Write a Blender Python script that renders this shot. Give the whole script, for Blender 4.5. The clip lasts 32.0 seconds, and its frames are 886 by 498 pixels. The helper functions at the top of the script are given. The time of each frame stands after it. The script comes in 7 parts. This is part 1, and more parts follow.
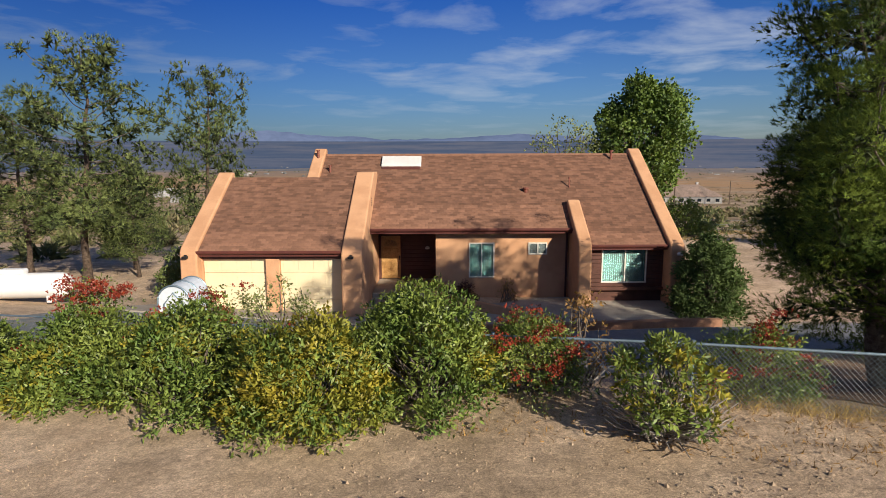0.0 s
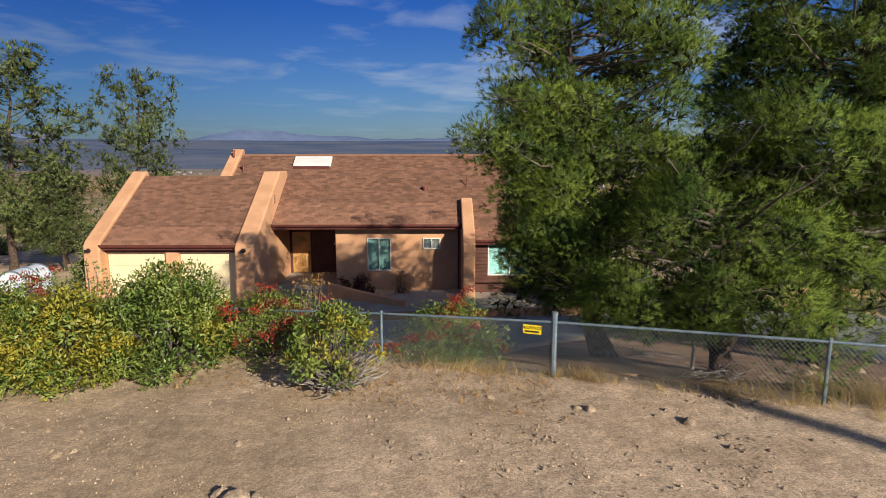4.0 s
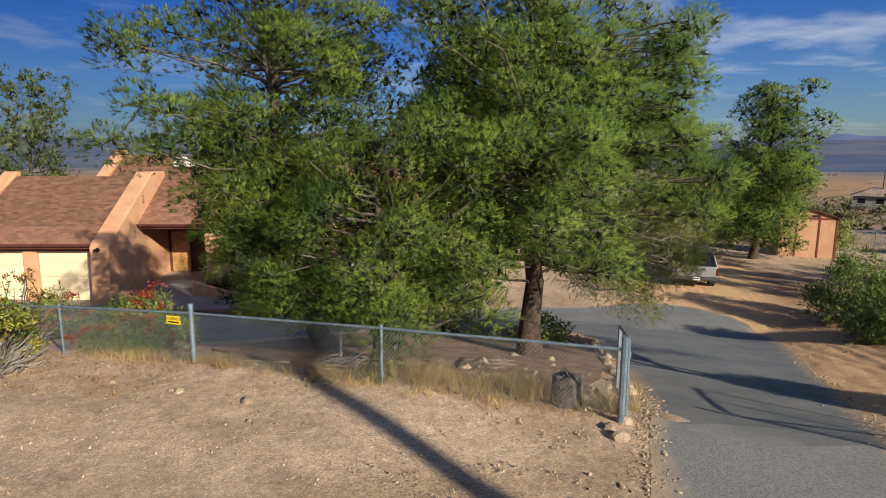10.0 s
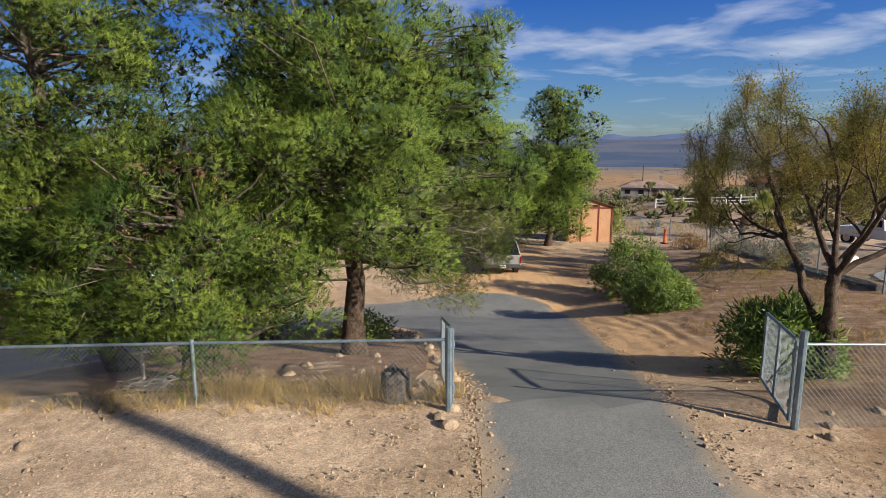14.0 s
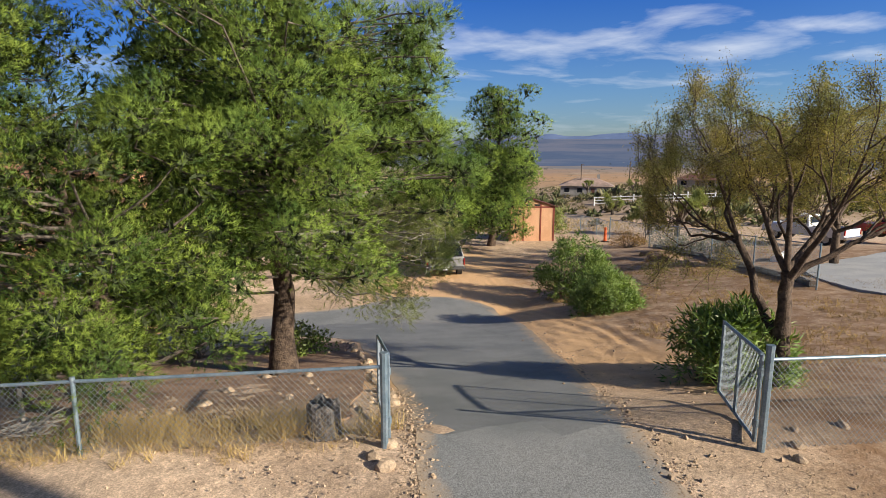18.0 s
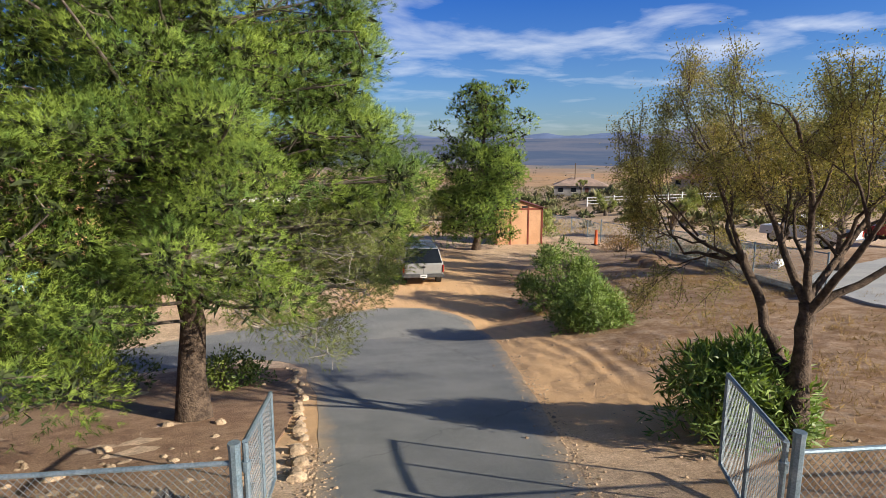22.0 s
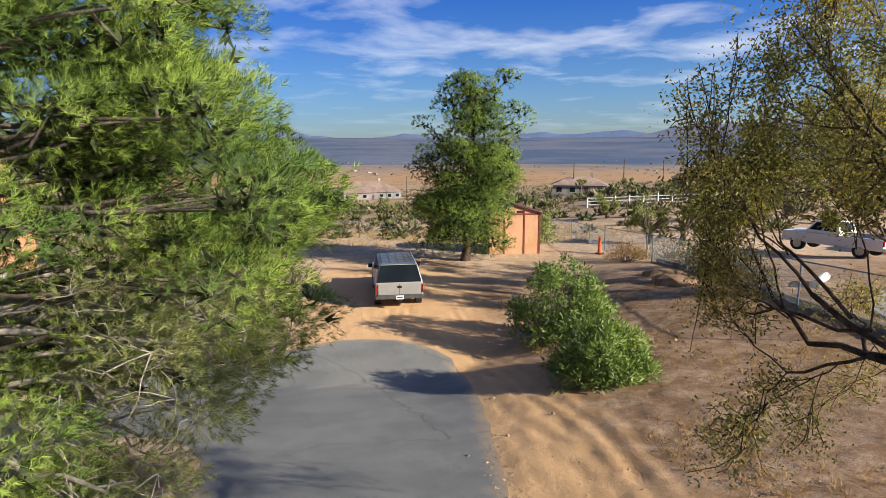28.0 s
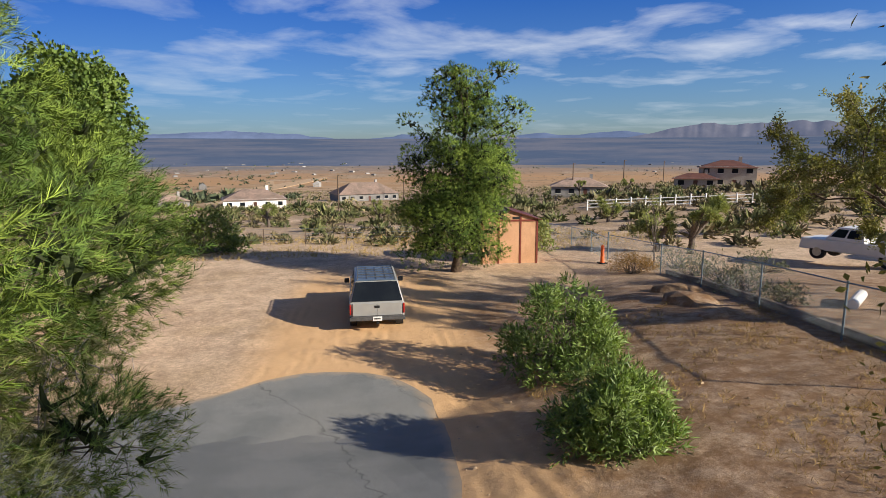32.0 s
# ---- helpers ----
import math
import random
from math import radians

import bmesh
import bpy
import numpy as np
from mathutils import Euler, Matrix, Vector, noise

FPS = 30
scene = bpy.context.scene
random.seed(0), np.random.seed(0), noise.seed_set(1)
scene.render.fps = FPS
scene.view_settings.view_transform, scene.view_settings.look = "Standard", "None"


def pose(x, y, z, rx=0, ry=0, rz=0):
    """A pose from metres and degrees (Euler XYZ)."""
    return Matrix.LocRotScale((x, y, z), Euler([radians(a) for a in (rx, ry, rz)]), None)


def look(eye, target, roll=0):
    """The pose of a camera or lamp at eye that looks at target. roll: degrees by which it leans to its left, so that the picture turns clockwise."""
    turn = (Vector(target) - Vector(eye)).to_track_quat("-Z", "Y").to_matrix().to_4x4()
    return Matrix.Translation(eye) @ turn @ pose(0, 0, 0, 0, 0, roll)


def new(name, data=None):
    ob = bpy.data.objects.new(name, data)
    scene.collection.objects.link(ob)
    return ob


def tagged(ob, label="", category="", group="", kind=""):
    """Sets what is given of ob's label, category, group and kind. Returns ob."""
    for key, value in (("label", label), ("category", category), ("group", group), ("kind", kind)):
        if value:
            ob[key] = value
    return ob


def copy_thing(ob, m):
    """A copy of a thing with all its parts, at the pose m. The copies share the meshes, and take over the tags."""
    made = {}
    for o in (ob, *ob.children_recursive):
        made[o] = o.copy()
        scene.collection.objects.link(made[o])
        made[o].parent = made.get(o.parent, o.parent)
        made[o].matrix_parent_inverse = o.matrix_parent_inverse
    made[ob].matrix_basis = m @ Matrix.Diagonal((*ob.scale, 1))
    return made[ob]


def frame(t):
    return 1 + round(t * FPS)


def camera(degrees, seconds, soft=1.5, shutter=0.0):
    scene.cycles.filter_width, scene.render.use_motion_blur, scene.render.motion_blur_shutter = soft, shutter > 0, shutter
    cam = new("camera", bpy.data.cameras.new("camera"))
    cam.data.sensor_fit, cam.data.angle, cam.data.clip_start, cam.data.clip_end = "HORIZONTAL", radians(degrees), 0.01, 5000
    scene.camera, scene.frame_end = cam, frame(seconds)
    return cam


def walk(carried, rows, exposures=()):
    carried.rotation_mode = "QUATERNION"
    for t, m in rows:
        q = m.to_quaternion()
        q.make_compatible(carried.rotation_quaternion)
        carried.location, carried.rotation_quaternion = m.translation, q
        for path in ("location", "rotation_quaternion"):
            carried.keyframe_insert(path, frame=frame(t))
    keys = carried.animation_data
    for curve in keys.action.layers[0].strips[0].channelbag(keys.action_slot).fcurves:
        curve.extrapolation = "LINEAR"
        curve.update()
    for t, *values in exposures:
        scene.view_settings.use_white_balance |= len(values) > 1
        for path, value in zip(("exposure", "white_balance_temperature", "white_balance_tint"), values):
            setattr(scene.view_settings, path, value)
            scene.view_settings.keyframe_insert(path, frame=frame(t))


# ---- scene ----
cam = camera(74.9, 32.0, 0.7)
METRES, EYE, TILT, LEAN, TURN = 21.0, 6.0, -2.5, 0.0, 0.0
ROWS = [
    (0.0, 0.0, 0.0, 0.0, -0.02, -6.85, 0.17),
    (0.5, 0.0134, -0.0026, 0.0004, -0.06, -6.85, 0.19),
    (1.0, 0.0251, -0.014, -0.0001, -0.09, -6.89, 0.17),
    (1.5, 0.0409, -0.0296, -0.0009, -0.12, -6.89, 0.18),
    (2.0, 0.0707, -0.0452, -0.0014, -0.19, -6.87, 0.14),
    (2.5, 0.1132, -0.0575, -0.0019, -0.31, -6.85, 0.13),
    (3.0, 0.1526, -0.0666, -0.0023, -0.46, -6.86, 0.08),
    (3.5, 0.1832, -0.0725, -0.0023, -0.6, -6.86, 0.04),
    (5.5, 0.2696, -0.1008, -0.0003, -0.9, -6.94, 0.06),
    (6.0, 0.2997, -0.1049, 0.0001, -1.0, -6.95, 0.03),
    (6.5, 0.3334, -0.1081, 0.0005, -1.14, -6.91, -0.01),
    (7.0, 0.3636, -0.1134, 0.0001, -1.26, -6.88, -0.03),
    (7.5, 0.3892, -0.1186, 0.0001, -1.37, -6.92, -0.06),
    (8.0, 0.4107, -0.1217, 0.0006, -1.47, -6.88, -0.06),
    (8.5, 0.4307, -0.1232, 0.0006, -1.53, -6.85, -0.09),
    (9.0, 0.4487, -0.1235, 0.0009, -1.6, -6.84, -0.12),
    (9.5, 0.4617, -0.1243, 0.0007, -1.64, -6.85, -0.1),
    (10.0, 0.4652, -0.1237, 0.0003, -2.47, -6.88, -0.1),
    (10.5, 0.4657, -0.1216, 0.0004, -4.47, -6.9, 0.0),
    (11.0, 0.4644, -0.1199, 0.0004, -5.43, -6.91, 0.06),
    (11.5, 0.4639, -0.119, 0.0002, -6.79, -6.94, 0.08),
    (12.0, 0.464, -0.118, -0.0, -9.38, -6.97, 0.18),
    (12.5, 0.4638, -0.1176, 0.0003, -12.2, -7.03, 0.32),
    (13.0, 0.4632, -0.1172, 0.0001, -15.52, -7.09, 0.47),
    (13.5, 0.463, -0.1172, -0.0001, -18.5, -7.12, 0.63),
    (14.0, 0.4632, -0.1169, -0.0002, -20.73, -7.19, 0.7),
    (14.5, 0.4635, -0.1165, -0.0002, -24.34, -7.25, 0.86),
    (15.0, 0.4641, -0.1159, -0.0001, -25.74, -7.29, 0.96),
    (15.5, 0.4651, -0.1153, -0.0001, -25.98, -7.26, 1.0),
    (17.5, 0.4802, -0.0905, 0.0011, -26.35, -7.34, 0.96),
    (18.0, 0.4842, -0.0787, 0.0012, -26.38, -7.33, 0.97),
    (18.5, 0.4868, -0.0697, 0.0013, -26.41, -7.35, 0.94),
    (19.0, 0.4924, -0.0643, 0.0014, -26.47, -7.36, 0.94),
    (19.5, 0.5026, -0.061, 0.0017, -26.57, -7.37, 0.91),
    (20.0, 0.5161, -0.0554, 0.0018, -26.65, -7.35, 0.93),
    (20.5, 0.5297, -0.0464, 0.002, -26.7, -7.32, 0.94),
    (21.0, 0.5419, -0.0368, 0.0021, -26.75, -7.35, 0.97),
    (21.5, 0.5528, -0.0247, 0.0026, -26.78, -7.37, 1.01),
    (22.0, 0.5631, -0.0123, 0.0032, -26.82, -7.39, 1.02),
    (22.5, 0.5751, -0.0047, 0.0038, -26.84, -7.41, 1.09),
    (23.0, 0.5871, -0.0005, 0.0035, -26.86, -7.38, 1.1),
    (23.5, 0.5966, 0.0025, 0.0032, -26.9, -7.4, 1.11),
    (24.0, 0.6047, 0.0088, 0.0033, -26.94, -7.42, 1.09),
    (24.5, 0.6146, 0.0209, 0.004, -26.94, -7.4, 1.08),
    (25.0, 0.6249, 0.0379, 0.0048, -26.97, -7.38, 1.06),
    (25.5, 0.6358, 0.0575, 0.0057, -26.97, -7.43, 1.07),
    (27.5, 0.6789, 0.1325, 0.0081, -27.0, -7.47, 1.25),
    (28.0, 0.6854, 0.1483, 0.0089, -27.0, -7.46, 1.31),
    (28.5, 0.6891, 0.163, 0.0091, -27.0, -7.44, 1.3),
    (29.0, 0.6936, 0.1746, 0.0094, -27.0, -7.46, 1.29),
    (29.5, 0.7005, 0.1812, 0.0096, -26.99, -7.42, 1.26),
    (30.0, 0.7093, 0.1858, 0.0098, -27.03, -7.4, 1.28),
    (30.5, 0.7209, 0.1935, 0.0104, -27.05, -7.41, 1.26),
    (31.0, 0.7339, 0.2058, 0.0107, -27.07, -7.4, 1.3),
    (31.5, 0.7508, 0.2285, 0.012, -27.09, -7.37, 1.31),
    (32.0, 0.7701, 0.2575, 0.0139, -27.11, -7.39, 1.35),
]
walk(cam, [(t, pose(0, 0, EYE, TILT, LEAN, TURN) @ pose(METRES * x, METRES * y, METRES * z, 90 + pitch, roll, yaw)) for t, x, y, z, yaw, pitch, roll in ROWS], exposures=[(0.0, 0.34), (9.5, 0.42), (14.0, 0.6), (20.0, 0.83), (28.0, 0.92), (32.0, 0.66)])

from mathutils.geometry import delaunay_2d_cdt as cdt

# ---- world, sun ----
SUN_EL, SUN_AZ = radians(22.8), radians(144.0)
world = bpy.data.worlds.new("world")
scene.world = world
world.use_nodes = True
wn, wl = world.node_tree.nodes, world.node_tree.links
wn.clear()


def wnode(kind, **props):
    n = wn.new(kind)
    for key, value in props.items():
        n.inputs[key].default_value = value
    return n


w_out, w_bg = wn.new("ShaderNodeOutputWorld"), wn.new("ShaderNodeBackground")
w_sky = wn.new("ShaderNodeTexSky")
w_sky.sky_type, w_sky.sun_disc = "NISHITA", False
w_sky.sun_elevation, w_sky.sun_rotation = SUN_EL, SUN_AZ
w_sky.air_density, w_sky.dust_density, w_sky.ozone_density = 1.0, 0.6, 3.0
w_co, w_sep = wn.new("ShaderNodeTexCoord"), wn.new("ShaderNodeSeparateXYZ")
wl.new(w_co.outputs["Generated"], w_sep.inputs[0])


def wmath(op, a, b=0.0):
    n = wn.new("ShaderNodeMath")
    n.operation = op
    for k, v in enumerate((a, b)):
        if isinstance(v, (int, float)):
            n.inputs[k].default_value = v
        else:
            wl.new(v, n.inputs[k])
    return n.outputs[0]


def wramp(value, stops):
    n = wn.new("ShaderNodeValToRGB")
    wl.new(value, n.inputs[0])
    el = n.color_ramp.elements
    while len(el) < len(stops):
        el.new(0.5)
    for e, (at, c) in zip(el, stops):
        e.position, e.color = at, (*c, 1) if not isinstance(c, float) else (c, c, c, 1)
    return n.outputs["Color"]


def wmix(kind, fac, a, b):
    n = wn.new("ShaderNodeMix")
    n.data_type, n.blend_type = "RGBA", kind
    for sock, v in ((n.inputs[0], fac), (n.inputs[6], a), (n.inputs[7], b)):
        if isinstance(v, (int, float)):
            sock.default_value = v
        elif isinstance(v, tuple):
            sock.default_value = (*v, 1)
        else:
            wl.new(v, sock)
    return n.outputs[2]


# the deep blue of the zenith and the greyer band over the horizon
up = wmath("MAXIMUM", w_sep.outputs[2], 0.0)
tint = wramp(up, [(0.0, (0.68, 0.78, 0.98)), (0.10, (0.50, 0.72, 1.08)), (0.27, (0.15, 0.48, 1.18)), (0.45, (0.36, 0.56, 0.98)), (0.85, (0.38, 0.52, 0.86))])
blue = wmix("MULTIPLY", 1.0, w_sky.outputs[0], tint)
# darker, stormier air towards the west side of the valley
side = wramp(wmath("ADD", wmath("MULTIPLY", w_sep.outputs[0], 0.5), 0.5), [(0.25, (0.42, 0.50, 0.60)), (0.40, (0.60, 0.68, 0.78)), (0.60, (0.86, 0.90, 0.95)), (0.75, (1.0, 1.0, 1.0)), (0.92, (1.12, 1.1, 1.08))])
blue = wmix("MULTIPLY", 1.0, blue, side)
# thin cloud sheets, seen in perspective on a flat layer
den = wmath("ADD", up, 0.07)
flat = wn.new("ShaderNodeCombineXYZ")
wl.new(wmath("DIVIDE", w_sep.outputs[0], den), flat.inputs[0])
wl.new(wmath("DIVIDE", w_sep.outputs[1], den), flat.inputs[1])
cl1 = wnode("ShaderNodeTexNoise", Scale=1.35, Detail=8.0, Roughness=0.54, Distortion=0.3)
cl2 = wnode("ShaderNodeTexNoise", Scale=0.28, Detail=2.0)
for c in (cl1, cl2):
    wl.new(flat.outputs[0], c.inputs["Vector"])
cloud = wmath("ADD", cl1.outputs[0], wmath("MULTIPLY", cl2.outputs[0], 0.8))
cover = wmath("MULTIPLY", wmath("SUBTRACT", cloud, 0.885), 2.3)
cover = wmath("MULTIPLY", cover, wmath("MINIMUM", wmath("MULTIPLY", up, 7.0), 1.0))
cover = wmath("MINIMUM", wmath("MAXIMUM", cover, 0.0), 0.72)
clouded = wmix("MIX", cover, blue, wmix("MULTIPLY", 1.0, (8.2, 8.6, 9.2), side))
wl.new(clouded, w_bg.inputs["Color"])
w_bg.inputs["Strength"].default_value = 0.063
wl.new(w_bg.outputs[0], w_out.inputs[0])

sun = new("sun", bpy.data.lights.new("sun", "SUN"))
sun.data.energy, sun.data.angle, sun.data.color = 5.0, radians(0.55), (1.0, 0.90, 0.75)
SUN_DIR = Vector((math.sin(SUN_AZ) * math.cos(SUN_EL), math.cos(SUN_AZ) * math.cos(SUN_EL), math.sin(SUN_EL)))
sun.matrix_world = look(SUN_DIR * 60 + Vector((10, 15, 0)), (10, 15, 0))


# ---- materials ----
def mat(name, c1, c2, scale=3.0, rough=0.8, bump=0.2, fine=45.0, metal=0.0, island=0.0, each=0.0, spec=0.3, dist=0.02,
        low=0.42, high=0.6, leaf=0.0, coords="Object", third=None, speck=0.25):
    """A surface: two colours by a coarse noise, a fine grain, relief, and a spread from piece to piece."""
    m = bpy.data.materials.new(name)
    m.use_nodes = True
    n, l = m.node_tree.nodes, m.node_tree.links
    b, out = n["Principled BSDF"], n["Material Output"]
    co = n.new("ShaderNodeTexCoord").outputs["Object"] if coords == "Object" else n.new("ShaderNodeNewGeometry").outputs["Position"]

    def tex(s, detail=5.0, r=0.6):
        t = n.new("ShaderNodeTexNoise")
        t.inputs["Scale"].default_value, t.inputs["Detail"].default_value, t.inputs["Roughness"].default_value = s, detail, r
        l.new(co, t.inputs["Vector"])
        return t.outputs[0]

    def mix(kind, fac, a, bb):
        k = n.new("ShaderNodeMix")
        k.data_type, k.blend_type = "RGBA", kind
        for sock, v in ((k.inputs[0], fac), (k.inputs[6], a), (k.inputs[7], bb)):
            if isinstance(v, (int, float)):
                sock.default_value = v
            elif isinstance(v, tuple):
                sock.default_value = (*v, 1)
            else:
                l.new(v, sock)
        return k.outputs[2]

    def rng(v, a, bb, c, d):
        k = n.new("ShaderNodeMapRange")
        l.new(v, k.inputs[0])
        for i, q in enumerate((a, bb, c, d)):
            k.inputs[i + 1].default_value = q
        return k.outputs[0]

    coarse, grain = tex(scale), tex(fine, 3.0)
    col = mix("MIX", rng(coarse, low, high, 0, 1), c1, c2)
    if third:
        col = mix("MIX", rng(tex(scale * 0.23, 3.0), 0.5, 0.66, 0, 1), col, third)
    col = mix("MULTIPLY", 1.0, col, mix("MIX", rng(grain, 0.3, 0.7, 0, 1), (1 - speck,) * 3, (1 + speck,) * 3))
    for amount, kind in ((island, "isl"), (each, "obj")):
        if amount:
            r = n.new("ShaderNodeNewGeometry").outputs["Random Per Island"] if kind == "isl" else n.new("ShaderNodeObjectInfo").outputs["Random"]
            k = mix("MIX", r, (1 - amount,) * 3, (1 + amount,) * 3)
            col = mix("MULTIPLY", 1.0, col, k)
    l.new(col, b.inputs["Base Color"])
    b.inputs["Roughness"].default_value, b.inputs["Metallic"].default_value = rough, metal
    b.inputs["Specular IOR Level"].default_value = spec
    if bump:
        bp = n.new("ShaderNodeBump")
        bp.inputs["Strength"].default_value, bp.inputs["Distance"].default_value = bump, dist
        h = n.new("ShaderNodeMath")
        h.operation = "ADD"
        l.new(grain, h.inputs[0])
        l.new(coarse, h.inputs[1])
        l.new(h.outputs[0], bp.inputs["Height"])
        l.new(bp.outputs[0], b.inputs["Normal"])
    if leaf:
        tr, ms = n.new("ShaderNodeBsdfTranslucent"), n.new("ShaderNodeMixShader")
        l.new(mix("MULTIPLY", 1.0, col, (1.25, 1.3, 0.6)), tr.inputs[0])
        ms.inputs[0].default_value = leaf
        l.new(b.outputs[0], ms.inputs[1])
        l.new(tr.outputs[0], ms.inputs[2])
        l.new(ms.outputs[0], out.inputs[0])
    return m


M = {}
M["dirt"] = mat("dirt", (0.60, 0.445, 0.305), (0.485, 0.35, 0.235), 0.9, 0.95, 0.5, 55.0, dist=0.012, coords="World", third=(0.45, 0.325, 0.205), speck=0.32)
# the valley floor turns from scrub to dusty olive flats and then to the town, greyed and blued by painted haze
d_n, d_l = M["dirt"].node_tree.nodes, M["dirt"].node_tree.links
d_b = d_n["Principled BSDF"]
d_src = d_b.inputs["Base Color"].links[0].from_socket
for sc_, lo_, hi_ in ((1.9, 0.84, 1.12), (7.0, 0.80, 1.16), (28.0, 0.82, 1.16)):
    tx_, rg_, mx_ = d_n.new("ShaderNodeTexNoise"), d_n.new("ShaderNodeMapRange"), d_n.new("ShaderNodeMix")
    tx_.inputs["Scale"].default_value, tx_.inputs["Detail"].default_value, tx_.inputs["Roughness"].default_value = sc_, 4.0, 0.7
    d_l.new(d_n.new("ShaderNodeNewGeometry").outputs["Position"], tx_.inputs["Vector"])
    d_l.new(tx_.outputs[0], rg_.inputs[0])
    rg_.inputs[1].default_value, rg_.inputs[2].default_value, rg_.inputs[3].default_value, rg_.inputs[4].default_value = 0.35, 0.65, lo_, hi_
    mx_.data_type, mx_.blend_type = "RGBA", "MULTIPLY"
    mx_.inputs[0].default_value = 1.0
    d_l.new(d_src, mx_.inputs[6])
    d_l.new(rg_.outputs[0], mx_.inputs[7])
    d_src = mx_.outputs[2]
# darker loam on the bank towards the neighbour: across the slope, and only this side of the shed
d_ax, d_rg, d_fd, d_mu, d_mx = (d_n.new(k) for k in ("ShaderNodeVectorMath", "ShaderNodeMapRange", "ShaderNodeMapRange", "ShaderNodeMath", "ShaderNodeMix"))
d_ax.operation = "DOT_PRODUCT"
d_ax.inputs[1].default_value = (0.93, -0.37, 0.0)
d_ps = d_n.new("ShaderNodeNewGeometry").outputs["Position"]
d_l.new(d_ps, d_ax.inputs[0])
d_l.new(d_ax.outputs["Value"], d_rg.inputs[0])
d_rg.inputs[1].default_value, d_rg.inputs[2].default_value = 13.4, 15.4
d_ay = d_n.new("ShaderNodeVectorMath")
d_ay.operation = "DOT_PRODUCT"
d_ay.inputs[1].default_value = (0.37, 0.93, 0.0)
d_l.new(d_ps, d_ay.inputs[0])
d_l.new(d_ay.outputs["Value"], d_fd.inputs[0])
d_fd.inputs[1].default_value, d_fd.inputs[2].default_value = 42.0, 33.0
d_mu.operation = "MULTIPLY"
d_l.new(d_rg.outputs[0], d_mu.inputs[0])
d_l.new(d_fd.outputs[0], d_mu.inputs[1])
d_mx.data_type = "RGBA"
d_m2 = d_n.new("ShaderNodeMath")
d_m2.operation = "MULTIPLY"
d_m2.inputs[1].default_value = 0.95
d_pt = d_n.new("ShaderNodeTexNoise")
d_pt.inputs["Scale"].default_value, d_pt.inputs["Detail"].default_value, d_pt.inputs["Roughness"].default_value = 1.6, 8.0, 0.75
d_l.new(d_ps, d_pt.inputs["Vector"])
d_pr = d_n.new("ShaderNodeMapRange")
d_l.new(d_pt.outputs[0], d_pr.inputs[0])
d_pr.inputs[1].default_value, d_pr.inputs[2].default_value, d_pr.inputs[3].default_value = 0.38, 0.58, 0.35
d_m3 = d_n.new("ShaderNodeMath")
d_m3.operation = "MULTIPLY"
d_l.new(d_mu.outputs[0], d_m3.inputs[0])
d_l.new(d_pr.outputs[0], d_m3.inputs[1])
d_l.new(d_m3.outputs[0], d_m2.inputs[0])
d_l.new(d_m2.outputs[0], d_mx.inputs[0])
d_l.new(d_src, d_mx.inputs[6])
d_mx.inputs[7].default_value = (0.235, 0.13, 0.06, 1)
d_src = d_mx.outputs[2]
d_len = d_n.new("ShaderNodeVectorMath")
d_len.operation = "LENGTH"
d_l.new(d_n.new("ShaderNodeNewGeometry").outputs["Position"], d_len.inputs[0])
# beyond 900 m the grey and blue are distance haze put into the base colour
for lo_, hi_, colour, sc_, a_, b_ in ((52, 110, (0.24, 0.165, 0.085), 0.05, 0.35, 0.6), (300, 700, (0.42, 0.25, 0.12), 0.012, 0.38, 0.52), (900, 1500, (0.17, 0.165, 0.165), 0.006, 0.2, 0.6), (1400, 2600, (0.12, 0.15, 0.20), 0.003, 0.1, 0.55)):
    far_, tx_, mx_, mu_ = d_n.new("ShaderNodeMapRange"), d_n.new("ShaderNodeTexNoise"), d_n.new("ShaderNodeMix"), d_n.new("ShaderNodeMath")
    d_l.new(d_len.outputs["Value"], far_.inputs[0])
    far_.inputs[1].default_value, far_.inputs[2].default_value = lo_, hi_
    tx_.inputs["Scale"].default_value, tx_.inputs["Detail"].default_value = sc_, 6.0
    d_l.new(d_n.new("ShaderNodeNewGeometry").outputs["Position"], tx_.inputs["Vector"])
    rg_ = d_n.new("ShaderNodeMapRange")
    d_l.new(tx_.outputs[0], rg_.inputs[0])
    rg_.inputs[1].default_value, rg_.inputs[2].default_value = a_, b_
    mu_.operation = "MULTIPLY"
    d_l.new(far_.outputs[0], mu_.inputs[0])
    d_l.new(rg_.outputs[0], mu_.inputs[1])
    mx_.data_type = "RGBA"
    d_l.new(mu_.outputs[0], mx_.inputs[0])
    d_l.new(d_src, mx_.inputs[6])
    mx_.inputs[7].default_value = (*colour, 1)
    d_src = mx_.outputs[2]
# loose orange sand over the yard and beside the drive
d_sand = d_n.new("ShaderNodeMix")
d_sand.data_type = "RGBA"
d_sand.inputs[7].default_value = (0.66, 0.41, 0.20, 1)
# wheel marks: wavering ridges along the drive's edge and into the yard
def d_math(op, a, b=0.0):
    k = d_n.new("ShaderNodeMath")
    k.operation = op
    for i, v in enumerate((a, b)):
        if isinstance(v, (int, float)):
            k.inputs[i].default_value = v
        else:
            d_l.new(v, k.inputs[i])
    return k.outputs[0]


def d_range(v, a, b):
    k = d_n.new("ShaderNodeMapRange")
    k.interpolation_type = "SMOOTHSTEP"
    d_l.new(v, k.inputs[0])
    k.inputs[1].default_value, k.inputs[2].default_value = a, b
    return k.outputs[0]


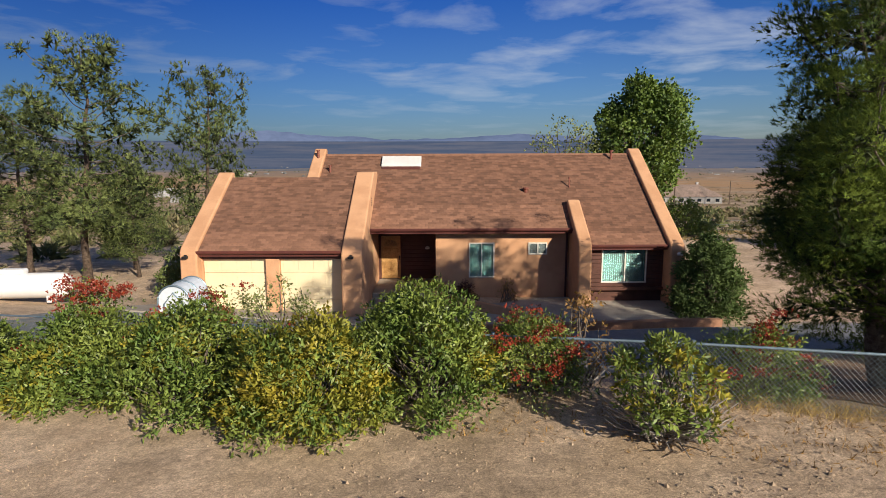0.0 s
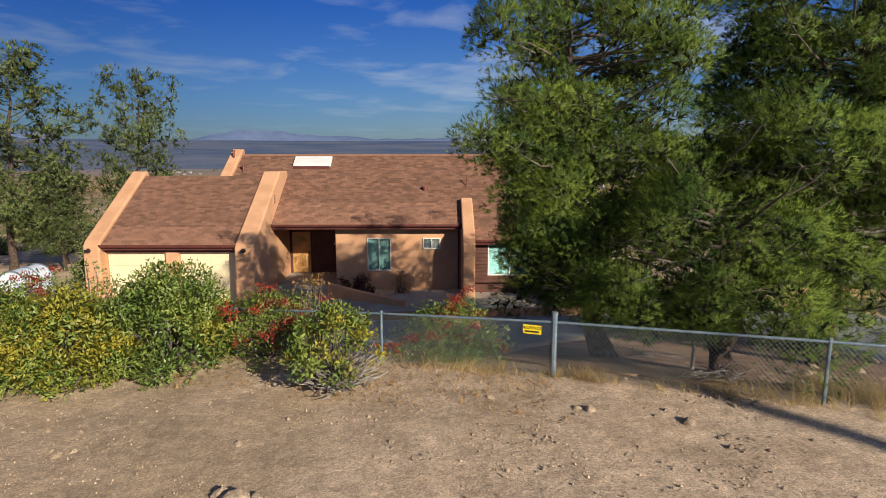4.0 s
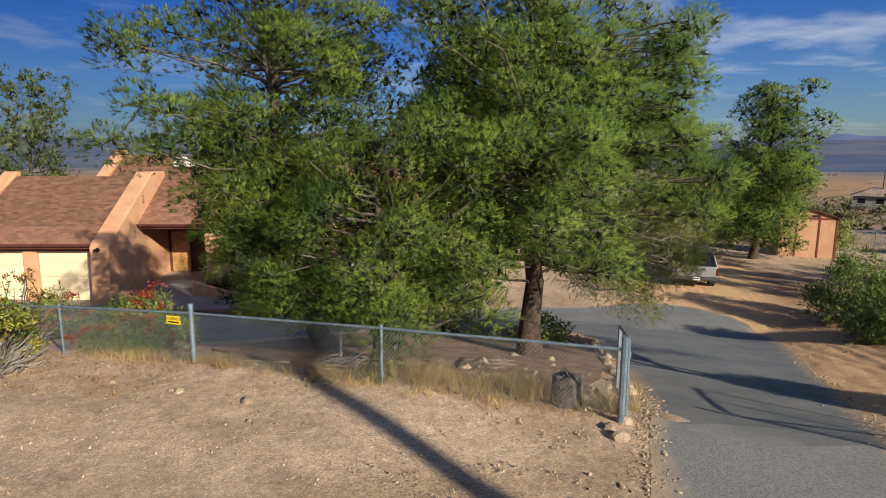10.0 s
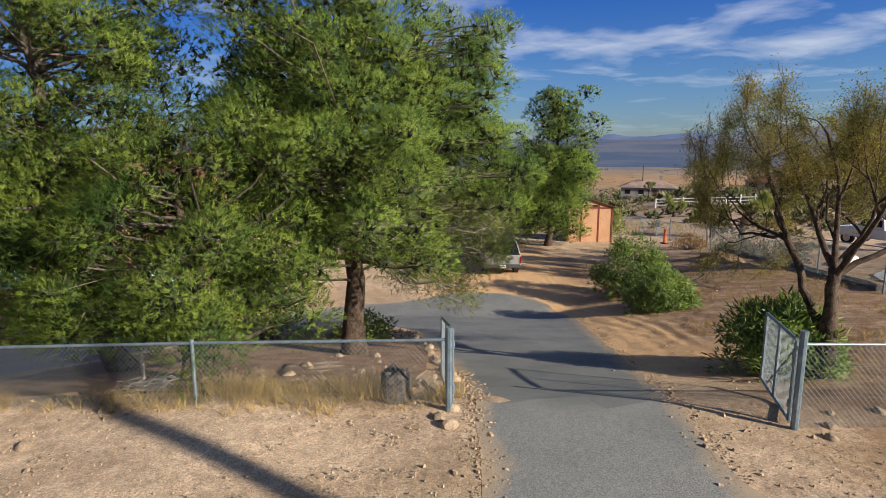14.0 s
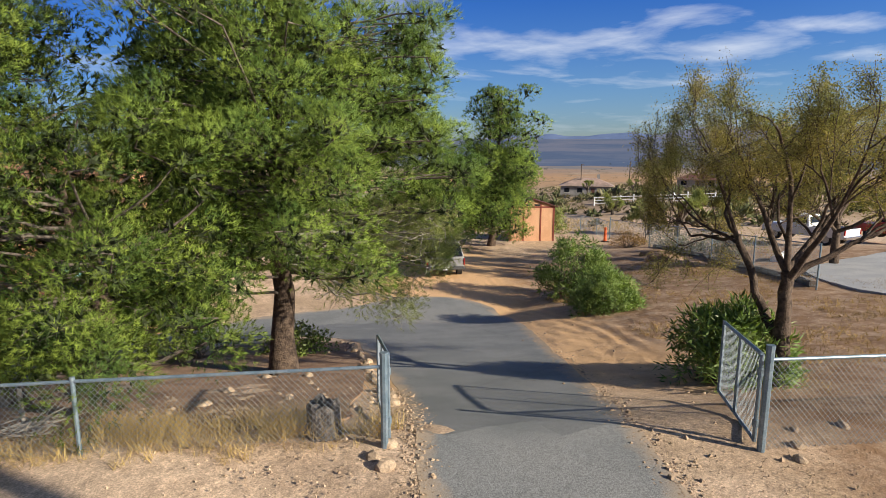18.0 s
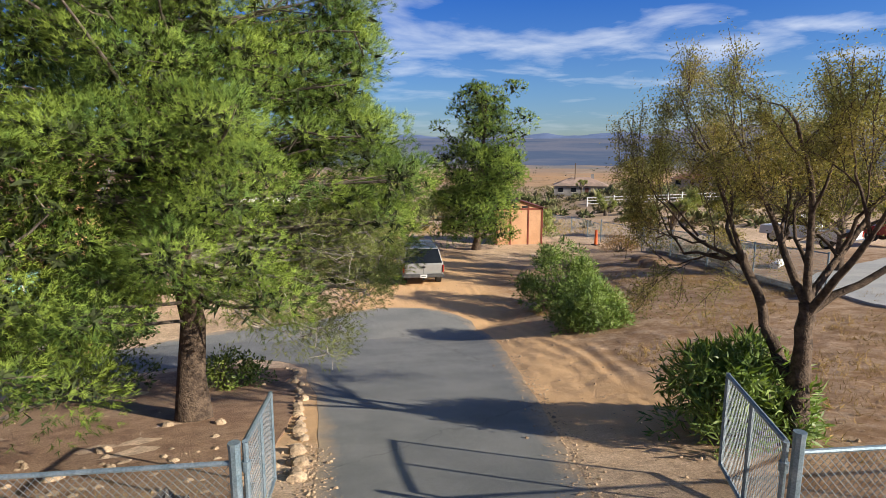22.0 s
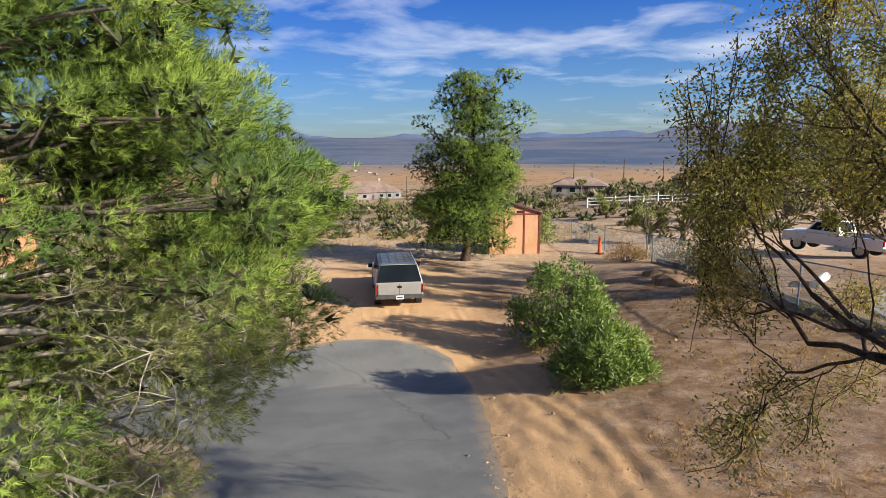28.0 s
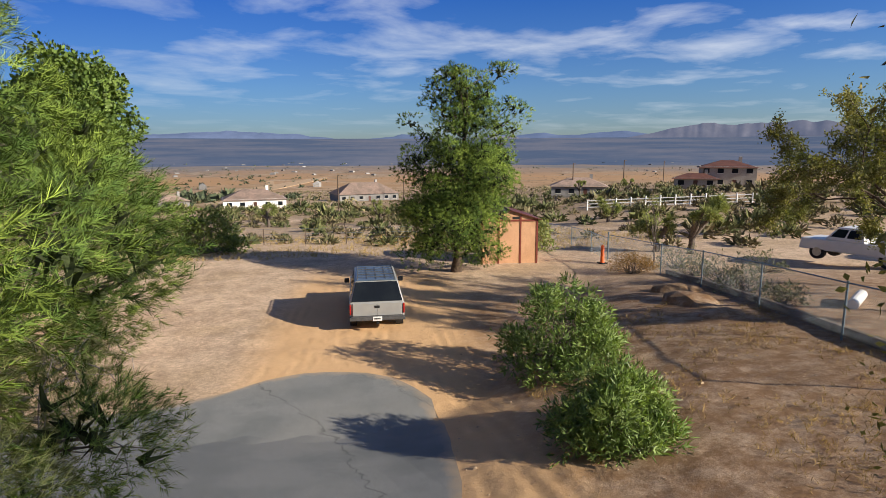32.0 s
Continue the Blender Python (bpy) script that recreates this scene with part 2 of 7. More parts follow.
def d_dot(v):
    k = d_n.new("ShaderNodeVectorMath")
    k.operation = "DOT_PRODUCT"
    k.inputs[1].default_value = v
    d_l.new(d_ps, k.inputs[0])
    return k.outputs["Value"]


d_across, d_along = d_dot((0.932, -0.362, 0)), d_dot((0.362, 0.932, 0))
d_wav, d_pat = d_n.new("ShaderNodeTexNoise"), d_n.new("ShaderNodeTexNoise")
for k, s in ((d_wav, 0.13), (d_pat, 0.7)):
    k.inputs["Scale"].default_value, k.inputs["Detail"].default_value = s, 2.0
    d_l.new(d_ps, k.inputs["Vector"])
d_ridge = d_math("SINE", d_math("ADD", d_math("MULTIPLY", d_across, 15.0), d_math("MULTIPLY", d_wav.outputs[0], 13.0)))
d_tread = d_math("MULTIPLY", d_math("SINE", d_math("MULTIPLY", d_along, 52.0)), 0.12)
d_zone = d_math("MULTIPLY", d_math("MULTIPLY", d_range(d_across, 8.0, 10.0), d_range(d_across, 17.2, 15.0)), d_math("MULTIPLY", d_range(d_along, 10.0, 12.5), d_range(d_along, 44.0, 38.0)))
d_l.new(d_math("MULTIPLY", d_zone, 0.85), d_sand.inputs[0])
d_l.new(d_src, d_sand.inputs[6])
d_src = d_sand.outputs[2]
d_zone = d_math("MULTIPLY", d_zone, d_range(d_pat.outputs[0], 0.50, 0.68))
d_mark = d_math("MULTIPLY", d_math("ADD", d_ridge, d_tread), d_zone)
d_mix = d_n.new("ShaderNodeMix")
d_mix.data_type, d_mix.blend_type = "RGBA", "MULTIPLY"
d_mix.inputs[0].default_value = 1.0
d_l.new(d_src, d_mix.inputs[6])
d_l.new(d_math("ADD", d_math("MULTIPLY", d_mark, 0.09), 1.0), d_mix.inputs[7])
d_src = d_mix.outputs[2]
d_bump = d_n.new("ShaderNodeBump")
d_bump.inputs["Strength"].default_value, d_bump.inputs["Distance"].default_value = 0.6, 0.009
d_l.new(d_mark, d_bump.inputs["Height"])
d_rough = d_n.new("ShaderNodeTexNoise")
d_rough.inputs["Scale"].default_value, d_rough.inputs["Detail"].default_value, d_rough.inputs["Roughness"].default_value = 5.0, 8.0, 0.72
d_l.new(d_ps, d_rough.inputs["Vector"])
d_clod = d_n.new("ShaderNodeBump")
d_clod.inputs["Strength"].default_value, d_clod.inputs["Distance"].default_value = 0.6, 0.045
d_l.new(d_rough.outputs[0], d_clod.inputs["Height"])
d_l.new(d_b.inputs["Normal"].links[0].from_socket, d_clod.inputs["Normal"])
d_l.new(d_clod.outputs[0], d_bump.inputs["Normal"])
d_l.new(d_bump.outputs[0], d_b.inputs["Normal"])
d_l.new(d_src, d_b.inputs["Base Color"])
M["asphalt"] = mat("asphalt", (0.172, 0.18, 0.175), (0.215, 0.22, 0.212), 0.8, 0.9, 0.5, 70.0, dist=0.008, coords="World", third=(0.235, 0.235, 0.22), speck=0.5)
M["concrete"] = mat("concrete", (0.40, 0.35, 0.29), (0.33, 0.29, 0.24), 1.3, 0.85, 0.25, 60.0)
M["stucco"] = mat("stucco", (0.62, 0.345, 0.19), (0.54, 0.29, 0.155), 1.1, 0.92, 0.35, 40.0, dist=0.01, speck=0.1)
M["shingle"] = mat("shingle", (0.245, 0.125, 0.078), (0.20, 0.104, 0.067), 3.5, 0.95, 0.5, 70.0, each=0.2, island=0.27, dist=0.006)
M["fascia"] = mat("fascia_paint", (0.12, 0.035, 0.026), (0.095, 0.03, 0.024), 2.0, 0.55, 0.1)
M["brown_board"] = mat("brown_board", (0.115, 0.05, 0.036), (0.085, 0.038, 0.028), 2.0, 0.6, 0.2, 30.0)
M["garage_paint"] = mat("garage_paint", (0.80, 0.68, 0.44), (0.76, 0.63, 0.40), 0.9, 0.6, 0.05, 25.0, speck=0.05)
M["white_frame"] = mat("white_frame", (0.74, 0.70, 0.62), (0.68, 0.64, 0.56), 3.0, 0.5, 0.05, speck=0.06)
M["oak_door"] = mat("oak_door", (0.55, 0.32, 0.12), (0.44, 0.24, 0.085), 5.0, 0.45, 0.1, 30.0)
M["black"] = mat("black_metal", (0.015, 0.015, 0.016), (0.022, 0.021, 0.02), 6.0, 0.45, 0.1)
M["galv"] = mat("galvanised_steel", (0.17, 0.235, 0.28), (0.24, 0.30, 0.345), 7.0, 0.45, 0.1, 60.0, metal=0.5)
M["bark"] = mat("pine_bark", (0.12, 0.085, 0.06), (0.055, 0.038, 0.028), 9.0, 0.95, 1.0, 35.0, dist=0.03)
M["grey_bark"] = mat("grey_bark", (0.17, 0.14, 0.115), (0.085, 0.068, 0.055), 10.0, 0.95, 0.8, 35.0, dist=0.02)
M["dead_wood"] = mat("dead_wood", (0.37, 0.335, 0.295), (0.26, 0.225, 0.19), 9.0, 0.9, 0.3)
M["needle"] = mat("pine_needles", (0.205, 0.28, 0.05), (0.08, 0.138, 0.032), 1.3, 0.6, 0.0, 9.0, island=0.4, leaf=0.06, spec=0.1)
M["needle_low"] = mat("low_pine_needles", (0.165, 0.22, 0.036), (0.054, 0.098, 0.022), 1.3, 0.6, 0.0, 9.0, island=0.4, leaf=0.05, spec=0.1)
M["juniper"] = mat("juniper_sprays", (0.10, 0.14, 0.045), (0.06, 0.095, 0.03), 1.5, 0.65, 0.0, 9.0, island=0.3, leaf=0.1, spec=0.1)
# dark fill for the crowns, coloured as the shade between needle clumps
M["shade_needle"] = mat("inner_shade_needles", (0.045, 0.060, 0.020), (0.030, 0.040, 0.015), 2.0, 0.9, 0.0, 9.0, island=0.3)
M["needle_far"] = mat("dark_pine_needles", (0.19, 0.225, 0.075), (0.115, 0.15, 0.05), 0.9, 0.65, 0.0, 9.0, island=0.3, leaf=0.15, spec=0.1)
M["needle_dry"] = mat("olive_pine_needles", (0.30, 0.325, 0.13), (0.22, 0.25, 0.095), 1.0, 0.7, 0.0, 9.0, island=0.35, leaf=0.3, spec=0.1)
M["leaf_green"] = mat("green_leaves", (0.20, 0.245, 0.05), (0.105, 0.165, 0.034), 1.5, 0.45, 0.0, 12.0, island=0.4, leaf=0.15)
M["leaf_yellow"] = mat("yellow_green_leaves", (0.36, 0.30, 0.04), (0.22, 0.23, 0.035), 1.4, 0.45, 0.0, 12.0, island=0.4, leaf=0.25)
M["oleander"] = mat("oleander_leaves", (0.21, 0.28, 0.075), (0.13, 0.20, 0.05), 1.5, 0.45, 0.0, 12.0, island=0.4, leaf=0.22)
M["leaf_autumn"] = mat("autumn_leaves", (0.31, 0.25, 0.085), (0.19, 0.19, 0.07), 0.8, 0.6, 0.0, 12.0, island=0.5, leaf=0.42)
M["crown_far"] = mat("tree_crown_leaves", (0.14, 0.20, 0.04), (0.085, 0.14, 0.03), 0.8, 0.5, 0.0, 12.0, island=0.35, leaf=0.2)


# ---- mesh helpers ----
def mesh_np(name, verts, faces, material, smooth=False, ways=None, own_part=0.45):
    """A mesh of triangles or of quads from arrays. ways: the outward way of each face's tuft, for soft foliage normals."""
    verts, faces = np.asarray(verts, np.float32).reshape(-1, 3), np.array(faces, np.int32)
    if ways is not None:
        own = unit(np.cross(verts[faces[:, 1]] - verts[faces[:, 0]], verts[faces[:, 2]] - verts[faces[:, 0]]))
        back = (own * ways).sum(1) < 0
        faces[back] = faces[back][:, ::-1]
        own[back] *= -1
        soft_n = np.zeros_like(verts)
        soft_n[faces.ravel()] = np.repeat(unit(ways * 0.8 + own * own_part), faces.shape[1], 0)
        smooth = True
    k = faces.shape[1]
    me = bpy.data.meshes.new(name)
    me.vertices.add(len(verts))
    me.vertices.foreach_set("co", verts.ravel())
    me.loops.add(faces.size)
    me.loops.foreach_set("vertex_index", faces.ravel())
    me.polygons.add(len(faces))
    me.polygons.foreach_set("loop_start", np.arange(0, faces.size, k, dtype=np.int32))
    me.polygons.foreach_set("use_smooth", np.full(len(faces), smooth))
    me.update(calc_edges=True)
    if ways is not None:
        me.attributes.new("custom_normal", "FLOAT_VECTOR", "POINT").data.foreach_set("vector", soft_n.astype(np.float32).ravel())
    me.materials.append(material)
    return me


def under(ob, parent, label="", kind=""):
    ob.parent = parent
    return tagged(ob, label, kind=kind)


def thing(name, label, category, x=0.0, y=0.0, z=0.0, rz=0.0, group="", kind=""):
    e = new(name)
    e.empty_display_size = 0.2
    e.matrix_basis = pose(x, y, z, 0, 0, rz)
    return tagged(e, label, category, group, kind)


def part(name, bm, material, parent=None, label="", kind="", smooth=False):
    """Links a bmesh as one mesh object under its thing or part."""
    me = bpy.data.meshes.new(name)
    bm.normal_update()
    bm.to_mesh(me)
    bm.free()
    me.materials.append(material)
    if smooth:
        me.polygons.foreach_set("use_smooth", np.full(len(me.polygons), True))
    ob = new(name, me)
    if parent:
        ob.parent = parent
    return tagged(ob, label, kind=kind)


def box(x0, x1, y0, y1, z0, z1, bevel=0.0, bm=None, seg=1):
    bm2 = bmesh.new()
    bmesh.ops.create_cube(bm2, size=1.0, matrix=Matrix.Translation(((x0 + x1) / 2, (y0 + y1) / 2, (z0 + z1) / 2)) @ Matrix.Diagonal((x1 - x0, y1 - y0, z1 - z0, 1)))
    if bevel:
        bmesh.ops.bevel(bm2, geom=bm2.edges[:], offset=bevel, segments=seg, affect="EDGES", profile=0.5)
    return join(bm, bm2) if bm else bm2


def join(bm, other):
    me = bpy.data.meshes.new("tmp")
    other.to_mesh(me)
    other.free()
    bm.from_mesh(me)
    bpy.data.meshes.remove(me)
    return bm


def prism(outline, x0, x1, bevel=0.0, seg=2, axis="x"):
    """An outline in (y, z) drawn out along x (or in (x, y) along z)."""
    bm = bmesh.new()
    put = (lambda a, b, c: (c, a, b)) if axis == "x" else (lambda a, b, c: (a, b, c))
    lo = [bm.verts.new(put(a, b, x0)) for a, b in outline]
    hi = [bm.verts.new(put(a, b, x1)) for a, b in outline]
    bm.faces.new(lo), bm.faces.new(hi)
    for i in range(len(lo)):
        j = (i + 1) % len(lo)
        bm.faces.new((lo[i], lo[j], hi[j], hi[i]))
    bmesh.ops.recalc_face_normals(bm, faces=bm.faces[:])
    if bevel:
        bmesh.ops.bevel(bm, geom=bm.edges[:], offset=bevel, segments=seg, affect="EDGES", profile=0.5)
    return bm


def tube_np(points, radii, sides=7):
    """Vertices and quads of a tapered tube along points."""
    p, r = np.asarray(points, float), np.asarray(radii, float)
    t = np.gradient(p, axis=0)
    t /= np.linalg.norm(t, axis=1, keepdims=True) + 1e-9
    ref = np.where(np.abs(t[:, 2:]) > 0.9, [[1.0, 0, 0]], [[0, 0, 1.0]])
    a = np.cross(t, ref)
    a /= np.linalg.norm(a, axis=1, keepdims=True) + 1e-9
    b = np.cross(t, a)
    ang = np.linspace(0, 2 * np.pi, sides, endpoint=False)
    v = p[:, None] + r[:, None, None] * (np.cos(ang)[None, :, None] * a[:, None] + np.sin(ang)[None, :, None] * b[:, None])
    n = len(p)
    i, j = np.meshgrid(np.arange(n - 1), np.arange(sides), indexing="ij")
    q = np.stack([i * sides + j, i * sides + (j + 1) % sides, (i + 1) * sides + (j + 1) % sides, (i + 1) * sides + j], -1).reshape(-1, 4)
    return v.reshape(-1, 3), q


def merge(parts):
    vs, fs, n = [], [], 0
    for v, f in parts:
        vs.append(v)
        fs.append(f + n)
        n += len(v)
    return np.concatenate(vs), np.concatenate(fs)


def tubes(name, list_of, material, parent, label="", sides=6, kind=""):
    v, f = merge([tube_np(p, r, sides) for p, r in list_of])
    return under(new(name, mesh_np(name, v, f, material, True)), parent, label, kind)


def unit(v):
    return v / (np.linalg.norm(v, axis=-1, keepdims=True) + 1e-9)


def blades(rs, at, ways, count, length, width, spread, jitter=0.0):
    """Thin triangles, count at each place, fanned about its way."""
    n = len(at) * count
    d = unit(np.repeat(ways, count, 0) + spread * rs.normal(size=(n, 3)))
    o = np.repeat(at, count, 0) + jitter * rs.normal(size=(n, 3))
    s = unit(np.cross(d, rs.normal(size=(n, 3)))) * (width * rs.uniform(0.7, 1.3, (n, 1)) / 2)
    tip = o + d * (length * rs.uniform(0.6, 1.25, (n, 1)))
    return np.stack([o - s, o + s, tip], 1).reshape(-1, 3), np.arange(3 * n).reshape(-1, 3)


def leaflets(rs, at, ways, count, length, width, spread, jitter=0.0, fold=0.25):
    """Small pointed leaves of four corners, count at each place."""
    n = len(at) * count
    d = unit(np.repeat(ways, count, 0) + spread * rs.normal(size=(n, 3)))
    o = np.repeat(at, count, 0) + jitter * rs.normal(size=(n, 3))
    s = unit(np.cross(d, rs.normal(size=(n, 3))))
    up_ = np.cross(s, d)
    k = length * rs.uniform(0.65, 1.25, (n, 1))
    w = width * rs.uniform(0.75, 1.2, (n, 1)) / 2
    mid = o + d * k * 0.45
    return np.stack([o, mid + s * w + up_ * w * fold, o + d * k, mid - s * w + up_ * w * fold], 1).reshape(-1, 3), np.arange(4 * n).reshape(-1, 4)


def lobe_points(rs, centres, radii, flat, per, inner=0.55):
    """Places and outward ways in the shells of many lobes."""
    k = np.maximum((per * radii ** 2).astype(int), 6)
    c, r = np.repeat(centres, k, 0), np.repeat(radii, k)[:, None]
    d = unit(rs.normal(size=(len(c), 3)) + [0, 0, 0.25])
    f = rs.uniform(inner, 1.0, (len(c), 1))
    return c + d * r * f * [1, 1, flat], unit(d + [0, 0, 0.25])


def tubesbm(pts, r, sides=8):
    """A plain round bar along points, with closed ends."""
    v, q = tube_np(pts, [r] * len(pts), sides)
    bm = bmesh.new()
    vs = [bm.verts.new(p) for p in v]
    for f in q:
        bm.faces.new([vs[i] for i in f])
    bm.faces.new(vs[:sides]), bm.faces.new(vs[-sides:])
    bmesh.ops.recalc_face_normals(bm, faces=bm.faces[:])
    return bm


# ---- ground ----
def sst(v, a, b):
    t = np.clip((v - a) / (b - a), 0, 1)
    return t * t * (3 - 2 * t)


def lin(v, a, b):
    return np.clip((v - a) / (b - a), 0, 1)


FAR_R = (0, 42, 60, 120, 200, 500, 1000, 1500, 3000, 4700)
FAR_Z = (0, 0, -1.5, -6.0, -11, -25, -34, -34, 20, 105)
RIG_Z = (0, 0, -0.3, -1.0, -4, -18, -32, -34, 20, 105)


def height(x, y):
    """The lie of the land: the street's shoulder, the fall to the house's yard, the neighbour's bank, the valley."""
    x, y = np.asarray(x, float), np.asarray(y, float)
    d, a = 0.37 * x + 0.93 * y - 8.26, 0.93 * x - 0.37 * y
    run = 10 + 5 * sst(x, -2, 13) + 17 * sst(a, 12.5, 26)
    shoulder = 2.72 + 0.05 * (np.clip(x, -12, 9.5) - 6.1)
    down = lin(d, 0.3, run)
    z = shoulder - (shoulder + 0.25) * (0.5 * down + 0.5 * sst(d, 0.3, run) + 1.5 * down * (1 - down) * (0.55 - down))
    r, ang = np.hypot(x - 10, y), np.degrees(np.arctan2(x - 10, np.maximum(y, 1e-3)))
    w = sst(ang, 25, 55)
    far = np.interp(r, FAR_R, FAR_Z) * (1 - w) + np.interp(r, FAR_R, RIG_Z) * w
    return z + far * sst(y, -30, 25)


def ground_z(x, y):
    return float(height(x, y))


def spaced(lo, hi, step, far, close, growth=1.16):
    """Grid lines: even in the yard, closer where the wheel ruts are, ever wider towards the horizon."""
    core, s = list(np.arange(lo, close[0], step)) + list(np.arange(close[0], close[1], close[2])) + list(np.arange(close[1], hi, step)), step
    left, right = [lo], [hi]
    while left[-1] > -far:
        s *= growth
        left.append(left[-1] - s)
    s = step
    while right[-1] < far:
        s *= growth
        right.append(right[-1] + s)
    return np.array(left[:0:-1] + core + right)


def rough_noise(x, y, s, seed=0.0):
    return np.array([noise.noise((a * s, b * s, seed)) for a, b in zip(x.ravel(), y.ravel())]).reshape(x.shape)


DRIVE = [(10.8, -1.2), (11.35, 1.0), (12.0, 2.4), (12.45, 3.6), (12.8, 4.5), (13.2, 5.6), (13.6, 7.0), (14.2, 9.4), (14.6, 11.8), (14.8, 13.4), (13.6, 15.0), (9.5, 13.8), (6.5, 11.6), (3.5, 10.2),
         (-3, 11.2), (-11.5, 12.5), (-12.0, 19.6), (-3.2, 19.8), (2.5, 19.1), (9.5, 19.9), (13, 20.9), (17, 20.9), (19.2, 21.4), (20.8, 21.0), (21.9, 20.0),
         (22.3, 18.5), (21.8, 16.4), (20.7, 13.7), (19.65, 11.5), (18.7, 9.6), (17.6, 7.4), (16.2, 4.9), (15.1, 3.0), (14.4, 1.45), (14.0, -1.2)]


def on_drive(x, y):
    x, y = np.asarray(x), np.asarray(y)
    inside = np.zeros(x.shape, bool)
    p = np.array(DRIVE)
    for (x0, y0), (x1, y1) in zip(p, np.roll(p, -1, 0)):
        cross = (y0 > y) != (y1 > y)
        inside ^= cross & (x < (x1 - x0) * (y - y0) / (y1 - y0 + 1e-12) + x0)
    return inside


gx, gy = np.meshgrid(spaced(-16, 42, 0.28, 4800, (17.5, 24.0, 0.1)), spaced(-3, 42, 0.28, 4800, (5.5, 16.0, 0.12)), indexing="ij")
gz = height(gx, gy)
near = (np.abs(gx - 13) < 34) & (np.abs(gy - 19) < 28)
wob = np.zeros_like(gz)
wob[near] = 0.05 * rough_noise(gx[near], gy[near], 0.5) + 0.025 * rough_noise(gx[near], gy[near], 2.2, 4.0)
mid = ~near & (np.hypot(gx, gy) < 1500)
wob[mid] = 0.35 * rough_noise(gx[mid], gy[mid], 0.05, 2.0)
# wheel ruts beside the drive and across the yard
for ax, ay, bx, by, bow, deep in ((18.0, 6.2, 23.5, 20.5, 0.9, 0.5), (18.7, 6.4, 24.3, 20.0, 1.0, 0.5), (20.0, 10.2, 24.9, 22.0, 0.5, 0.6), (20.8, 20.5, 24.0, 29.0, -0.4, 0.6), (22.5, 20.4, 25.5, 29.0, -0.4, 0.6),
                                  (18.9, 7.0, 21.6, 14.2, 0.45, 0.75), (19.25, 6.8, 22.0, 14.0, 0.5, 1.1), (19.7, 6.9, 22.6, 13.6, 0.5, 0.65), (20.2, 8.0, 21.2, 15.0, -0.3, 0.6), (18.6, 8.0, 20.6, 12.4, -0.2, 0.6)):
    lx, ly = bx - ax, by - ay
    ll = math.hypot(lx, ly)
    s_ = ((gx - ax) * lx + (gy - ay) * ly) / ll
    o_ = ((gx - ax) * ly - (gy - ay) * lx) / ll - bow * np.sin(np.pi * np.clip(s_ / ll, 0, 1))
    on = sst(s_, 0, 1.5) * sst(ll - s_, 0, 1.5) * deep
    wob += on * (-0.016 * np.exp(-(o_ / 0.10) ** 2) + 0.010 * np.exp(-((np.abs(o_) - 0.22) / 0.09) ** 2))
fine_ = near & (gx > 17) & (gx < 25) & (gy > 5) & (gy < 17)
wob[fine_] += 0.009 * rough_noise(gx[fine_], gy[fine_], 5.5, 9.0)
laid = on_drive(gx, gy).astype(float)
for _ in range(7):
    laid = (laid + np.roll(laid, 1, 0) + np.roll(laid, -1, 0) + np.roll(laid, 1, 1) + np.roll(laid, -1, 1)) / 5
bed = sst(laid, 0.78, 0.97)
gz = gz + wob * (1 - sst(laid, 0.0, 0.22)) - 0.016 - 0.05 * bed
ni, nj = gx.shape
ii, jj = np.meshgrid(np.arange(ni - 1), np.arange(nj - 1), indexing="ij")
quads = np.stack([ii * nj + jj, (ii + 1) * nj + jj, (ii + 1) * nj + jj + 1, ii * nj + jj + 1], -1).reshape(-1, 4)
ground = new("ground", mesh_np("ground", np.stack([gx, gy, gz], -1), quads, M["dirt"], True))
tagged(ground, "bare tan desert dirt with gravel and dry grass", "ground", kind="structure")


def sheet(name, outline, lift, material, label, category, step=0.6, edge=0.25, thick=0.06):
    """A laid surface that follows the ground inside an outline."""

    pts, n = [], len(outline)
    for i in range(n):
        p = [np.array(outline[(i + k) % n]) for k in (-1, 0, 1, 2)]
        count = max(2, int(np.linalg.norm(p[2] - p[1]) / 0.5))
        for t in np.arange(count) / count:
            q = 0.5 * (2 * p[1] + (p[2] - p[0]) * t + (2 * p[0] - 5 * p[1] + 4 * p[2] - p[3]) * t * t + (3 * p[1] - p[0] - 3 * p[2] + p[3]) * t ** 3)
            w = noise.noise((q[0] * 1.3, q[1] * 1.3, 7.0)) * edge
            pts.append(Vector((q[0] + w, q[1] + w)))
    m = len(pts)
    lo, hi = np.min(pts, 0), np.max(pts, 0)
    inner = [Vector((a, b)) for a in np.arange(lo[0], hi[0], step) for b in np.arange(lo[1], hi[1], step)]
    v, _, f, *_ = cdt(pts + inner, [(i, (i + 1) % m) for i in range(m)], [], 1, 1e-4)
    z = height([p.x for p in v], [p.y for p in v]) + lift
    bm = bmesh.new()
    top = [bm.verts.new((p.x, p.y, q)) for p, q in zip(v, z)]
    for face in f:
        bm.faces.new([top[i] for i in face])
    rim = [e for e in bm.edges if len(e.link_faces) == 1]
    made = bmesh.ops.extrude_edge_only(bm, edges=rim)
    for g in made["geom"]:
        if isinstance(g, bmesh.types.BMVert):
            g.co.z -= thick + 0.1
    bmesh.ops.recalc_face_normals(bm, faces=bm.faces[:])
    ob = part(name, bm, material, smooth=False)
    return tagged(ob, label, category, kind="structure")


driveway = sheet("driveway", DRIVE, -0.0125, M["asphalt"], "worn grey asphalt driveway with dusty edges", "driveway", edge=0.1)

